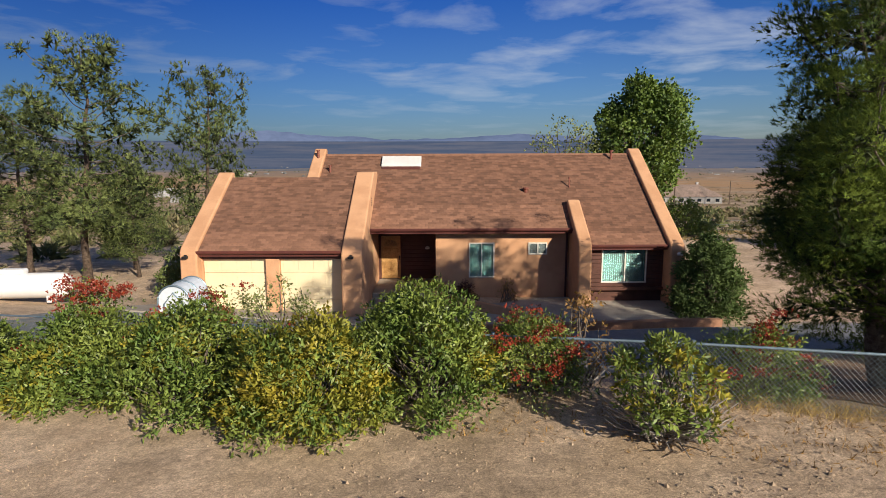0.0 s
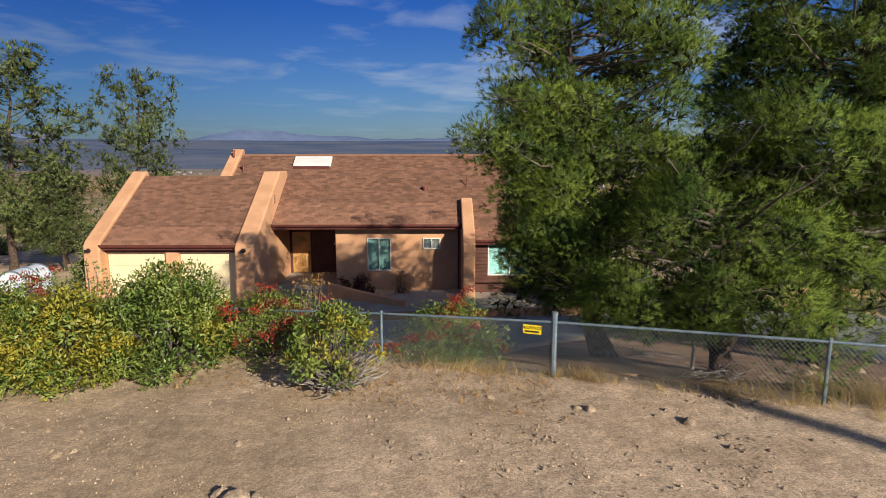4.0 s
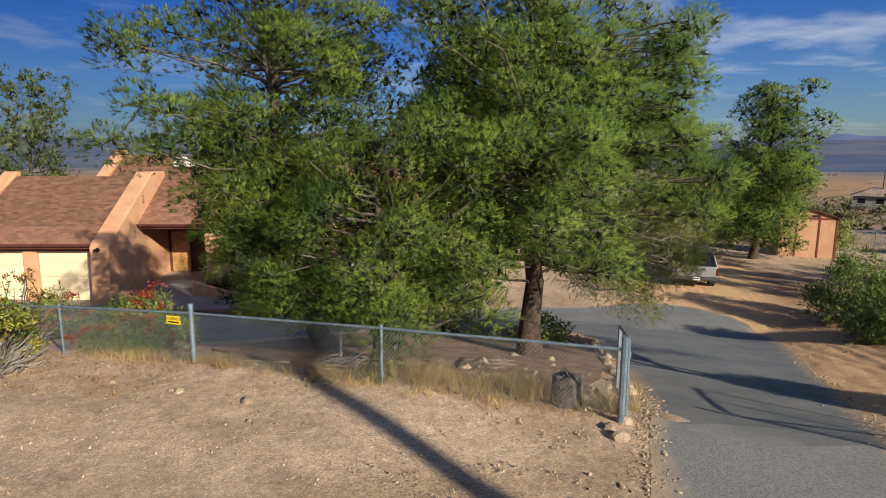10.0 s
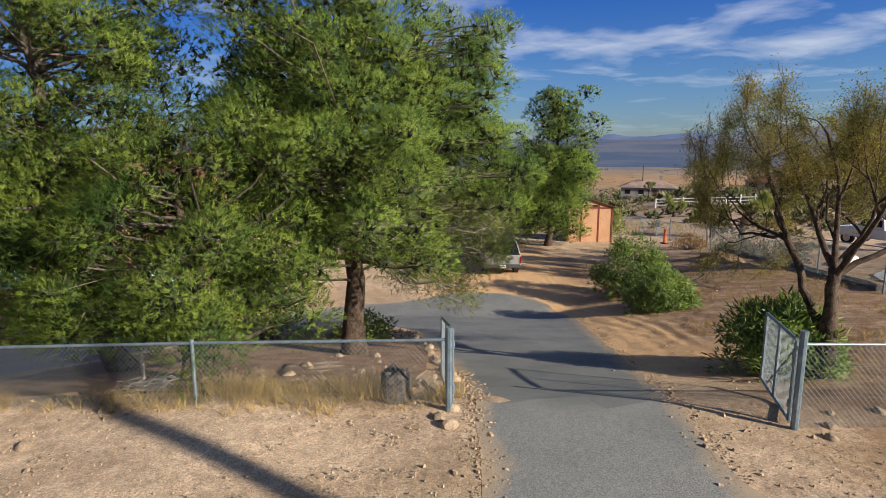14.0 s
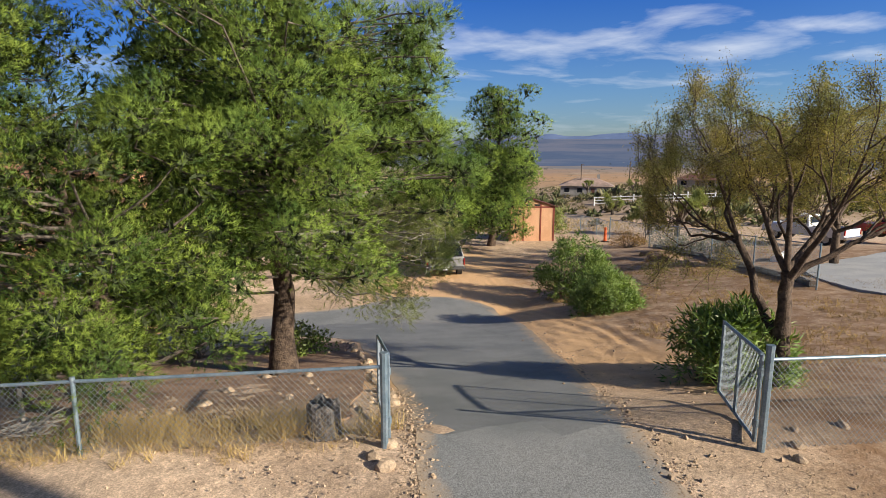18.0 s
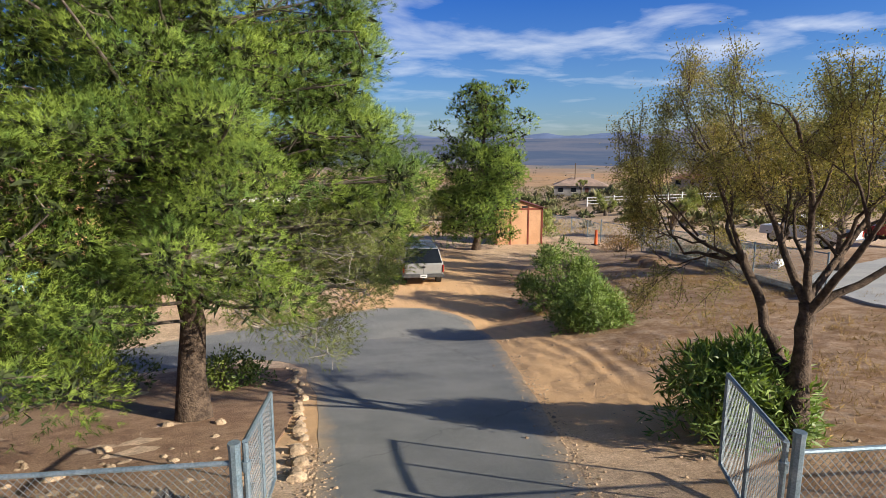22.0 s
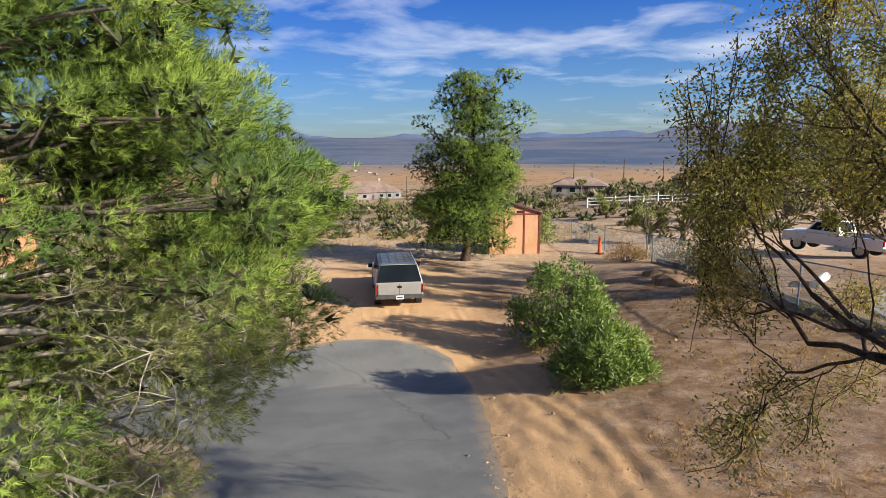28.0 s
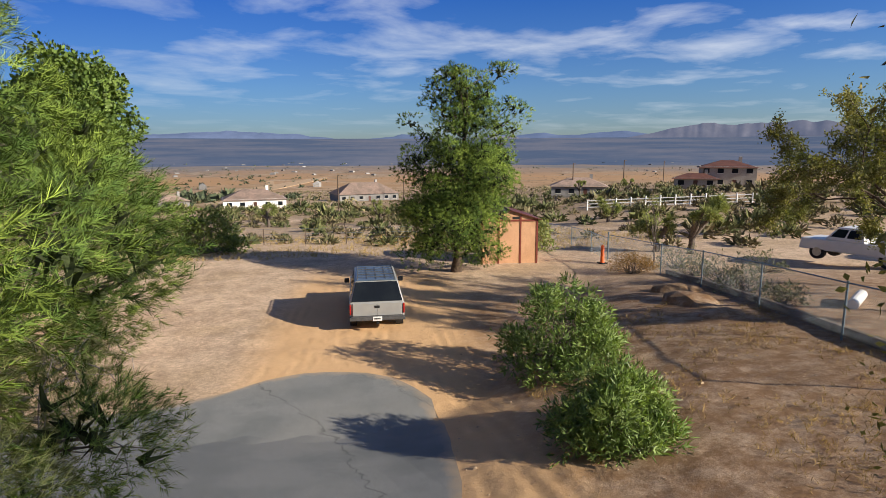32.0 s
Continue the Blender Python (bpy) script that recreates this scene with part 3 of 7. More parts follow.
# sand blown over the driveway's edges: how near each place is to the edge
a_n, a_l = M["asphalt"].node_tree.nodes, M["asphalt"].node_tree.links
rim = [np.array(p, float) for p in DRIVE]
co = np.array([v.co[:2] for v in driveway.data.vertices])
gap = np.full(len(co), 9.0)
for p, q in zip(rim, rim[1:] + rim[:1]):
    t = np.clip(((co - p) @ (q - p)) / ((q - p) @ (q - p)), 0, 1)[:, None]
    gap = np.minimum(gap, np.hypot(*(co - p - t * (q - p)).T))
driveway.data.attributes.new("dust", "FLOAT", "POINT").data.foreach_set("value", np.clip(1 - gap / 0.75, 0, 1).astype(np.float32))
a_at, a_tx, a_ad, a_rg, a_mx = (a_n.new(k) for k in ("ShaderNodeAttribute", "ShaderNodeTexNoise", "ShaderNodeMath", "ShaderNodeMapRange", "ShaderNodeMix"))
a_at.attribute_name = "dust"
a_ps = a_n.new("ShaderNodeNewGeometry").outputs["Position"]
a_tx.inputs["Scale"].default_value, a_tx.inputs["Detail"].default_value, a_tx.inputs["Roughness"].default_value = 1.1, 8.0, 0.7
a_l.new(a_ps, a_tx.inputs["Vector"])
a_l.new(a_at.outputs["Fac"], a_ad.inputs[0])
a_l.new(a_tx.outputs[0], a_ad.inputs[1])
a_l.new(a_ad.outputs[0], a_rg.inputs[0])
a_rg.inputs[1].default_value, a_rg.inputs[2].default_value, a_rg.inputs[4].default_value = 1.12, 1.6, 0.85
a_mx.data_type = "RGBA"
a_b = a_n["Principled BSDF"]
a_l.new(a_rg.outputs[0], a_mx.inputs[0])
a_l.new(a_b.inputs["Base Color"].links[0].from_socket, a_mx.inputs[6])
a_mx.inputs[7].default_value = (0.50, 0.36, 0.22, 1)
# a few thin cracks
a_vo, a_w, a_c, a_cm = (a_n.new(k) for k in ("ShaderNodeTexVoronoi", "ShaderNodeVectorMath", "ShaderNodeMapRange", "ShaderNodeMix"))
a_vo.feature = "DISTANCE_TO_EDGE"
a_vo.inputs["Scale"].default_value = 0.13
a_w.operation = "MULTIPLY_ADD"
a_nv = a_n.new("ShaderNodeTexNoise")
a_nv.inputs["Scale"].default_value, a_nv.inputs["Detail"].default_value = 1.5, 6.0
a_l.new(a_ps, a_nv.inputs["Vector"])
a_l.new(a_nv.outputs["Color"], a_w.inputs[0])
a_w.inputs[1].default_value = (0.9, 0.9, 0.0)
a_l.new(a_ps, a_w.inputs[2])
a_l.new(a_w.outputs[0], a_vo.inputs["Vector"])
a_l.new(a_vo.outputs["Distance"], a_c.inputs[0])
a_c.inputs[1].default_value, a_c.inputs[2].default_value, a_c.inputs[3].default_value, a_c.inputs[4].default_value = 0.0004, 0.0018, 0.6, 1.0
a_cm.data_type, a_cm.blend_type = "RGBA", "MULTIPLY"
a_cm.inputs[0].default_value = 1.0
a_l.new(a_mx.outputs[2], a_cm.inputs[6])
a_l.new(a_c.outputs[0], a_cm.inputs[7])
a_l.new(a_cm.outputs[2], a_b.inputs["Base Color"])

# ---- the house ----
SLOPE, FLOOR = 0.63, -0.27
EAVE_Y, EAVE_Z = 24.4, 2.87


def roof_z(y):
    return EAVE_Z + SLOPE * (y - EAVE_Y)


RIDGE_Y = 29.3
G_EAVE_Y, G_EAVE_Z, G_RIDGE_Y = 22.0, 2.33, 26.2


def g_roof_z(y):
    return G_EAVE_Z + SLOPE * (y - G_EAVE_Y)


house = thing("house", "single-storey peach stucco house with brown shingle roof", "house")
RS = np.random.RandomState(5)


def parapet(x0, x1, front, top_y, z_of, lift, back_y=None, label="", floor=FLOOR, lean=0.10):
    """A thick stucco fin wall that climbs with the roof, its foot leaning out a little."""
    back = back_y or top_y + 0.25
    zt = z_of(top_y) + lift
    out = [(front - lean, floor), (front, z_of(front) + lift - 0.10), (front + 0.16, z_of(front + 0.16) + lift), (top_y, zt), (back, zt - 0.02), (back + 0.1, floor)]
    return part("parapet", prism(out, x0, x1, 0.07, 3), M["stucco"], house, label, smooth=False)


p_left = parapet(-10.12, -9.45, 21.85, 26.3, g_roof_z, 0.16, label="peach stucco parapet of the garage")
p_mid = parapet(-3.9, -3.1, 21.7, 26.3, g_roof_z, 0.16, 27.7, label="peach stucco parapet between garage and porch")
p_short = parapet(5.5, 6.05, 23.1, 25.6, roof_z, 0.36, 25.75, label="short peach stucco parapet")
p_right = parapet(9.25, 9.85, 23.1, 29.4, roof_z, 0.22, label="peach stucco parapet at the end of the roof")
p_back = parapet(-6.4, -5.82, 26.4, 29.45, roof_z, 0.22, label="peach stucco parapet over the garage ridge")


def roof_slab(name, x0, x1, y0, y1, z_of, label):
    out = [(y0, z_of(y0)), (y1, z_of(y1)), (y1, z_of(y1) - 0.16), (y0, z_of(y0) - 0.16)]
    return part(name, prism(out, x0, x1), M["shingle"], house, label)


garage_roof = roof_slab("garage_roof", -9.45, -3.9, G_EAVE_Y, G_RIDGE_Y, g_roof_z, "brown asphalt shingle garage roof")
main_roof = roof_slab("main_roof", -5.82, 9.25, EAVE_Y, RIDGE_Y, roof_z, "brown asphalt shingle roof with a skylight")
wing_roof = roof_slab("wing_roof", 6.05, 9.25, 23.5, EAVE_Y, roof_z, "brown shingle roof over the bay window")
back_roof = part("back_roof", prism([(RIDGE_Y, roof_z(RIDGE_Y)), (33.9, roof_z(24.7)), (33.9, roof_z(24.7) - 0.16), (RIDGE_Y, roof_z(RIDGE_Y) - 0.16)], -5.82, 9.25), M["shingle"], house)
garage_back_roof = part("garage_back_roof", prism([(G_RIDGE_Y, g_roof_z(G_RIDGE_Y)), (29.5, 2.9), (29.5, 2.75), (G_RIDGE_Y, g_roof_z(G_RIDGE_Y) - 0.16)], -9.45, -6.4), M["shingle"], house)
back_wall = part("back_wall", box(-10.1, 9.85, 33.2, 33.5, FLOOR - 1.5, 2.9), M["stucco"], house)
for x0 in (-10.1, 9.3):
    part("side_wall", box(x0, x0 + 0.5, 26.6, 33.2, FLOOR - 1.0, 2.85), M["stucco"], house)


def shingles(parent, x0, x1, y0, y1, z_of, single=0):
    """Overlapping shingle tabs in courses; the lowest courses are pieces of their own."""
    w, run = 0.31, 0.145
    c = 1 / math.hypot(1, SLOPE)
    rows = int((y1 - y0) / (run * c))
    verts, faces = [], []
    shared = None
    for k in range(rows):
        y = y0 + k * run * c - 0.02
        off = (k % 2) * w / 2 + RS.uniform(-0.03, 0.03)
        xs = x0 - off + w * np.arange(int((x1 - x0 + off) / w) + 1)
        for x in xs:
            a, b = max(x + 0.004, x0), min(x + w - 0.004, x1)
            if b - a < 0.05:
                continue
            lift = 0.013 + RS.uniform(0, 0.007)
            l2 = run * c * 1.25
            if k < single and b - a > w - 0.02:
                if shared is None:
                    s = w / 2 - 0.006
                    v = [(-s, 0, 0.0), (s, 0, 0.0), (s, l2, SLOPE * l2 - 0.01), (-s, l2, SLOPE * l2 - 0.01), (-s, 0, -0.016), (s, 0, -0.016)]
                    shared = bpy.data.meshes.new("shingle")
                    shared.from_pydata(v, [], [(0, 1, 2, 3), (4, 5, 1, 0), (0, 3, 4), (1, 5, 2)])
                    shared.materials.append(M["shingle"])
                ob = new("shingle", shared)
                ob.location = ((a + b) / 2, y, z_of(y) + lift)
                ob.parent = parent
                continue
            n = len(verts)
            z, zb = z_of(y) + lift, z_of(y + l2) + lift - 0.01
            verts += [(a, y, z), (b, y, z), (b, y + l2, zb), (a, y + l2, zb), (a, y, z - 0.016), (b, y, z - 0.016)]
            faces += [(n, n + 1, n + 2, n + 3), (n + 4, n + 5, n + 1, n)]
    ob = new("shingle_courses", mesh_np("shingle_courses", verts, faces, M["shingle"]))
    return under(ob, parent, "brown and tan asphalt shingle courses", "stuff")


shingles(garage_roof, -9.44, -3.91, G_EAVE_Y, G_RIDGE_Y, g_roof_z, 8)
shingles(main_roof, -3.09, 5.49, EAVE_Y, 25.8, roof_z, 4)
shingles(main_roof, -5.8, 9.24, 25.8, RIDGE_Y, roof_z)
shingles(main_roof, 6.06, 9.24, EAVE_Y, 25.8, roof_z)
shingles(wing_roof, 6.06, 9.24, 23.5, EAVE_Y, roof_z, 5)
part("ridge_cap", prism([(RIDGE_Y - 0.14, roof_z(RIDGE_Y - 0.14) + 0.03), (RIDGE_Y, roof_z(RIDGE_Y) + 0.05), (RIDGE_Y + 0.14, roof_z(RIDGE_Y - 0.14) + 0.03)], -5.8, 9.24), M["shingle"], main_roof)


def gutter(x0, x1, y, z):
    out = [(y - 0.13, z + 0.02), (y - 0.13, z - 0.06), (y - 0.09, z - 0.12), (y, z - 0.13), (y, z + 0.0)]
    part("gutter", prism(out, x0, x1, 0.012, 1), M["fascia"], house, "dark red-brown metal gutter")
    part("fascia", box(x0, x1, y + 0.003, y + 0.04, z - 0.22, z - 0.02), M["fascia"], house)
    return part("soffit", box(x0, x1, y + 0.04, y + 0.62, z - 0.20, z - 0.17), M["brown_board"], house)


gutter(-9.5, -3.86, G_EAVE_Y - 0.01, G_EAVE_Z - 0.01)
gutter(-3.14, 5.52, EAVE_Y - 0.01, EAVE_Z - 0.01)
gutter(6.02, 9.28, 23.49, roof_z(23.5) - 0.01)
part("downpipe", box(5.35, 5.43, 24.86, 24.93, FLOOR, 2.65, 0.01), M["fascia"], house, "brown rain pipe")

# walls of the front
part("garage_wall", box(-9.45, -9.42, 22.25, 22.5, FLOOR, 2.2), M["stucco"], house)
part("garage_pier", box(-6.95, -6.4, 22.22, 22.5, FLOOR, 1.96, 0.02), M["stucco"], house, "peach stucco pier between the garage doors")
part("garage_lintel", box(-9.42, -3.92, 22.24, 22.5, 1.95, 2.2), M["brown_board"], house)
for a, b in ((-0.32, 1.13), (2.25, 3.72), (4.55, 5.5)):
    part("front_wall", box(a, b, 24.95, 25.2, FLOOR - 0.3, 2.72), M["stucco"], house)
part("front_wall", box(1.13, 2.25, 24.95, 25.2, FLOOR - 0.3, 0.62), M["stucco"], house)
part("front_wall", box(1.13, 2.25, 24.95, 25.2, 2.17, 2.72), M["stucco"], house)
part("front_wall", box(3.72, 4.55, 24.95, 25.2, FLOOR - 0.3, 1.64), M["stucco"], house)
part("front_wall", box(3.72, 4.55, 24.95, 25.2, 2.17, 2.72), M["stucco"], house)
part("porch_side_wall", box(-0.32, -0.1, 25.2, 27.75, FLOOR, 2.72), M["stucco"], house)
porch_wall = part("porch_wall", box(-2.0, -0.32, 27.6, 27.75, 0.0, 2.72), M["brown_board"], house, "dark brown board wall beside the door")
part("porch_ceiling", box(-3.1, -0.1, 24.5, 27.6, 2.70, 2.76), M["brown_board"], house)
part("porch_floor", box(-3.1, -0.32, 24.6, 27.7, FLOOR - 0.2, 0.0, 0.02), M["concrete"], house, "grey concrete porch floor")
for z in np.arange(0.06, 2.6, 0.2):
    part("board", box(-1.99, -0.33, 27.575, 27.6, z, z + 0.185, 0.006), M["brown_board"], porch_wall)
# the bay with the wide window, clad in brown boards
bay = part("bay_wall", box(6.05, 9.25, 23.95, 24.2, FLOOR - 0.3, 0.45), M["brown_board"], house, "dark brown siding round the wide window")
for z in np.arange(0.45, 2.2, 0.165):
    z1 = min(z + 0.155, 2.2)
    for a, b in ((6.05, 6.66), (8.56, 9.25)) if 0.55 < z < 2.0 else ((6.05, 9.25),):
        part("siding_board", box(a, b, 23.88 + 0.01, 24.0, z, z1, 0.006), M["brown_board"], bay)
part("bay_sill", box(6.05, 9.25, 23.72, 23.95, 0.30, 0.45, 0.015), M["brown_board"], house, "brown ledge under the wide window")
part("inner_wall", box(-3.1, 9.25, 28.4, 28.6, FLOOR, 2.6), M["stucco"], house)


def glass_mat():
    m = bpy.data.materials.new("window_glass")
    m.use_nodes = True
    b = m.node_tree.nodes["Principled BSDF"]
    b.inputs["Base Color"].default_value = (0.75, 0.86, 0.84, 1)
    b.inputs["Roughness"].default_value, b.inputs["IOR"].default_value = 0.03, 1.45
    b.inputs["Transmission Weight"].default_value = 0.92
    return m


M["glass"] = glass_mat()
M["teal_blind"] = mat("teal_blind", (0.16, 0.36, 0.33), (0.12, 0.30, 0.28), 2.0, 0.7, 0.1, 20.0)
M["dark_room"] = mat("dark_room", (0.02, 0.02, 0.02), (0.03, 0.03, 0.03), 2.0, 0.9, 0.0)


def window(x0, x1, y, z0, z1, blinds=True, split=0.5):
    w = part("window", box(x0, x1, y + 0.14, y + 0.16, z0, z1), M["dark_room"], house, "white framed sliding window with green vertical blinds" if blinds else "small white framed dark window")
    f = 0.055
    xm = x0 + (x1 - x0) * split
    for a, b, c, d in ((x0, x1, z0, z0 + f), (x0, x1, z1 - f, z1), (x0, x0 + f, z0 + f, z1 - f), (x1 - f, x1, z0 + f, z1 - f), (xm - f / 2, xm + f / 2, z0 + f, z1 - f)):
        part("window_frame", box(a, b, y - 0.03, y + 0.05, c, d, 0.006), M["white_frame"], w)
    for a, b in ((x0 + f, xm - f / 2), (xm + f / 2, x1 - f)):
        p = part("pane", box(a, b, y + 0.015, y + 0.023, z0 + f, z1 - f), M["glass"], w)
        p.visible_shadow = False
    if blinds:
        k = x0 + f
        while k < x1 - f - 0.05:
            s = part("blind_slat", box(-0.045, 0.045, -0.002, 0.002, z0 + f, z1 - f), M["teal_blind"], w)
            s.matrix_basis = pose(k + 0.045, y + 0.09, 0, 0, 0, RS.uniform(15, 32))
            k += 0.085
    return w


window(1.13, 2.25, 24.93, 0.62, 2.17)
window(3.72, 4.55, 24.93, 1.64, 2.17, False)
window(6.66, 8.56, 23.90, 0.60, 2.06, True, 0.52)


def garage_door(x0, x1):
    """A sectional door: four panels with recessed fields."""
    d = part("garage_door", box(x0, x1, 22.44, 22.47, FLOOR, 1.95), M["garage_paint"], house, "cream sectional garage door")
    hh = (1.95 - FLOOR) / 4
    for k in range(4):
        z = FLOOR + k * hh
        p = part("panel", box(x0 + 0.005, x1 - 0.005, 22.40, 22.44, z + 0.004, z + hh - 0.006, 0.006), M["garage_paint"], d)
        ww = (x1 - x0 - 0.1) / 4
        for j in range(4):
            a = x0 + 0.05 + j * ww
            part("field", box(a + 0.05, a + ww - 0.05, 22.39, 22.402, z + 0.09, z + hh - 0.09, 0.005), M["garage_paint"], p)
    part("pull_handle", box(x0 + 0.75, x0 + 0.79, 22.35, 22.39, FLOOR + 0.78, FLOOR + 0.95, 0.008), M["black"], d, "dark pull handle")
    return d


garage_door(-9.42, -6.95)
garage_door(-6.40, -3.92)

# the front door with its fan light
fd = part("front_door", box(-2.98, -2.05, 27.56, 27.60, 0.03, 2.1, 0.004), M["oak_door"], house, "golden oak door with a dark fan light")
for a in (-2.86, -2.48):
    part("door_panel", box(a, a + 0.31, 27.54, 27.562, 0.2, 0.85, 0.01), M["oak_door"], fd)
    part("door_panel", box(a, a + 0.31, 27.54, 27.562, 0.98, 1.5, 0.01), M["oak_door"], fd)
fan = [(-2.52 + 0.33 * math.cos(t), 1.62 + 0.30 * math.sin(t)) for t in np.linspace(0, math.pi, 13)]
bm = bmesh.new()
lo = [bm.verts.new((x, 27.55, z)) for x, z in fan]
bm.faces.new(lo)
part("fan_light", bm, M["glass"], fd)
for t in np.linspace(0.35, 2.8, 5):
    part("muntin", tubesbm([(-2.52, 27.545, 1.63), (-2.52 + 0.32 * math.cos(t), 27.545, 1.63 + 0.29 * math.sin(t))], 0.012), M["oak_door"], fd)
part("door_handle", box(-2.13, -2.09, 27.48, 27.56, 0.95, 1.15, 0.012), M["black"], fd, "black lever handle")
for a, b, c, d in ((-3.1, -2.98, 0.0, 2.2), (-2.05, -1.99, 0.0, 2.2), (-3.1, -1.99, 2.1, 2.2)):
    part("door_jamb", box(a, b, 27.52, 27.62, c, d, 0.004), M["brown_board"], fd)


def wall_lamp(x, y, z, white=False):
    m = M["white_frame"] if white else M["black"]
    e = part("wall_lamp", box(x - 0.06, x + 0.06, y - 0.02, y, z, z + 0.16, 0.01), m, house, "small outdoor wall lamp")
    part("shade", box(x - 0.11, x + 0.11, y - 0.15, y - 0.02, z + 0.03, z + 0.12, 0.02), m, e)
    return e


wall_lamp(-9.85, 21.80, 2.05)
wall_lamp(-3.5, 21.64, 2.05)
wall_lamp(9.55, 23.05, 1.9, True)
wall_lamp(-0.75, 27.56, 1.45, True)

# skylight, vents and pipes
M["skylight"] = mat("skylight_dome", (0.72, 0.70, 0.66), (0.66, 0.64, 0.60), 2.0, 0.35, 0.05, speck=0.05)
sy = 28.35
sk = part("skylight", prism([(sy, roof_z(sy) + 0.0), (sy, roof_z(sy) + 0.16), (sy + 0.62, roof_z(sy + 0.62) + 0.16), (sy + 0.62, roof_z(sy + 0.62))], -2.98, -1.05, 0.03), M["skylight"], house, "white skylight dome")
part("flashing", prism([(sy - 0.18, roof_z(sy - 0.18) + 0.02), (sy - 0.18, roof_z(sy - 0.18) + 0.045), (sy - 0.003, roof_z(sy) + 0.045), (sy - 0.003, roof_z(sy) + 0.02)], -2.95, -1.1), M["fascia"], sk)
M["copper"] = mat("rusty_pipe", (0.22, 0.075, 0.05), (0.15, 0.05, 0.035), 8.0, 0.6, 0.2)
for x, y, h, r in ((-6.1, 28.75, 0.55, 0.06), (-5.4, 28.0, 0.3, 0.05), (8.3, 28.9, 0.4, 0.055), (5.85, 26.9, 0.42, 0.03), (3.8, 26.6, 0.16, 0.09)):
    v = part("vent_pipe", tubesbm([(x, y, roof_z(y) - 0.02), (x, y, roof_z(y) + h)], r), M["copper"], house, "reddish roof vent pipe")
    part("cap", tubesbm([(x, y, roof_z(y) + h - 0.03), (x, y, roof_z(y) + h + 0.05)], r * 1.5), M["copper"], v)
gv = part("gable_vent", box(-3.10, -3.085, 24.9, 25.25, 3.75, 4.2, 0.004), M["stucco"], house, "round-holed gable vent")
for i in range(4):
    for j in range(3):
        part("vent_hole", box(-3.086, -3.078, 24.95 + j * 0.09, 25.0 + j * 0.09, 3.8 + i * 0.095, 3.85 + i * 0.095), M["dark_room"], gv)

# concrete apron, path, planter wall and kerb before the house
apron = sheet("garage_apron", [(-11.0, 19.4), (-3.4, 19.5), (-2.9, 20.5), (-2.9, 22.45), (-9.6, 22.45), (-11.0, 22.0)], 0.05, M["concrete"], "pale concrete apron before the garage", "pavement", edge=0.0)
path = sheet("front_path", [(-2.95, 19.7), (1.6, 19.6), (5.0, 20.4), (9.8, 20.6), (9.8, 23.6), (5.0, 24.6), (0.2, 22.8), (-0.6, 24.6), (-3.05, 24.6)], 0.06, M["concrete"], "dusty concrete path to the front door", "pavement", edge=0.0)
M["terracotta"] = mat("terracotta_kerb", (0.36, 0.19, 0.115), (0.28, 0.15, 0.09), 1.5, 0.9, 0.3)


def low_wall(name, pts, h, thick, material, label, cap=True):
    out = []
    p = np.array(pts, float)
    t = unit(np.gradient(p[:, :2], axis=0))
    nrm = np.stack([-t[:, 1], t[:, 0]], 1) * thick / 2
    base = height(p[:, 0], p[:, 1])
    bm = bmesh.new()
    rows = []
    for q, s, z, top in zip(p, nrm, base, p[:, 2]):
        rows.append([bm.verts.new((q[0] + s[0], q[1] + s[1], z - 0.25)), bm.verts.new((q[0] + s[0], q[1] + s[1], z + top)), bm.verts.new((q[0] - s[0], q[1] - s[1], z + top)), bm.verts.new((q[0] - s[0], q[1] - s[1], z - 0.25))])
    for a, b in zip(rows, rows[1:]):
        for k in range(4):
            bm.faces.new((a[k], a[(k + 1) % 4], b[(k + 1) % 4], b[k]))
    bm.faces.new(rows[0]), bm.faces.new(rows[-1])
    bmesh.ops.recalc_face_normals(bm, faces=bm.faces[:])
    bmesh.ops.bevel(bm, geom=[e for e in bm.edges if len(e.link_faces) == 2 and e.calc_face_angle() > 0.9], offset=0.02, segments=2, affect="EDGES")
    return tagged(part(name, bm, material), label, "wall", kind="structure")


low_wall("planter_wall", [(-0.4 + 0.45 * k + 0.02 * k * k, 23.5 - 0.33 * k, 0.62 - 0.05 * k) for k in range(7)], 0.6, 0.22, M["stucco"], "low peach stucco planter wall")
low_wall("kerb_wall", [(x, 19.55 + 0.012 * (x - 3) ** 2, 0.28) for x in np.linspace(-0.5, 10.0, 15)], 0.28, 0.25, M["terracotta"], "low terracotta kerb along the driveway")


# ---- trees ----
def wander(rs, a, b, n, bend):
    """A gently wandering line from a to b."""
    a, b = np.array(a, float), np.array(b, float)
    t = np.linspace(0, 1, n)[:, None]
    k = np.cumsum(rs.normal(size=(n, 3)), 0) * bend
    k -= k[0] + t * (k[-1] - k[0])
    return a + (b - a) * t + k


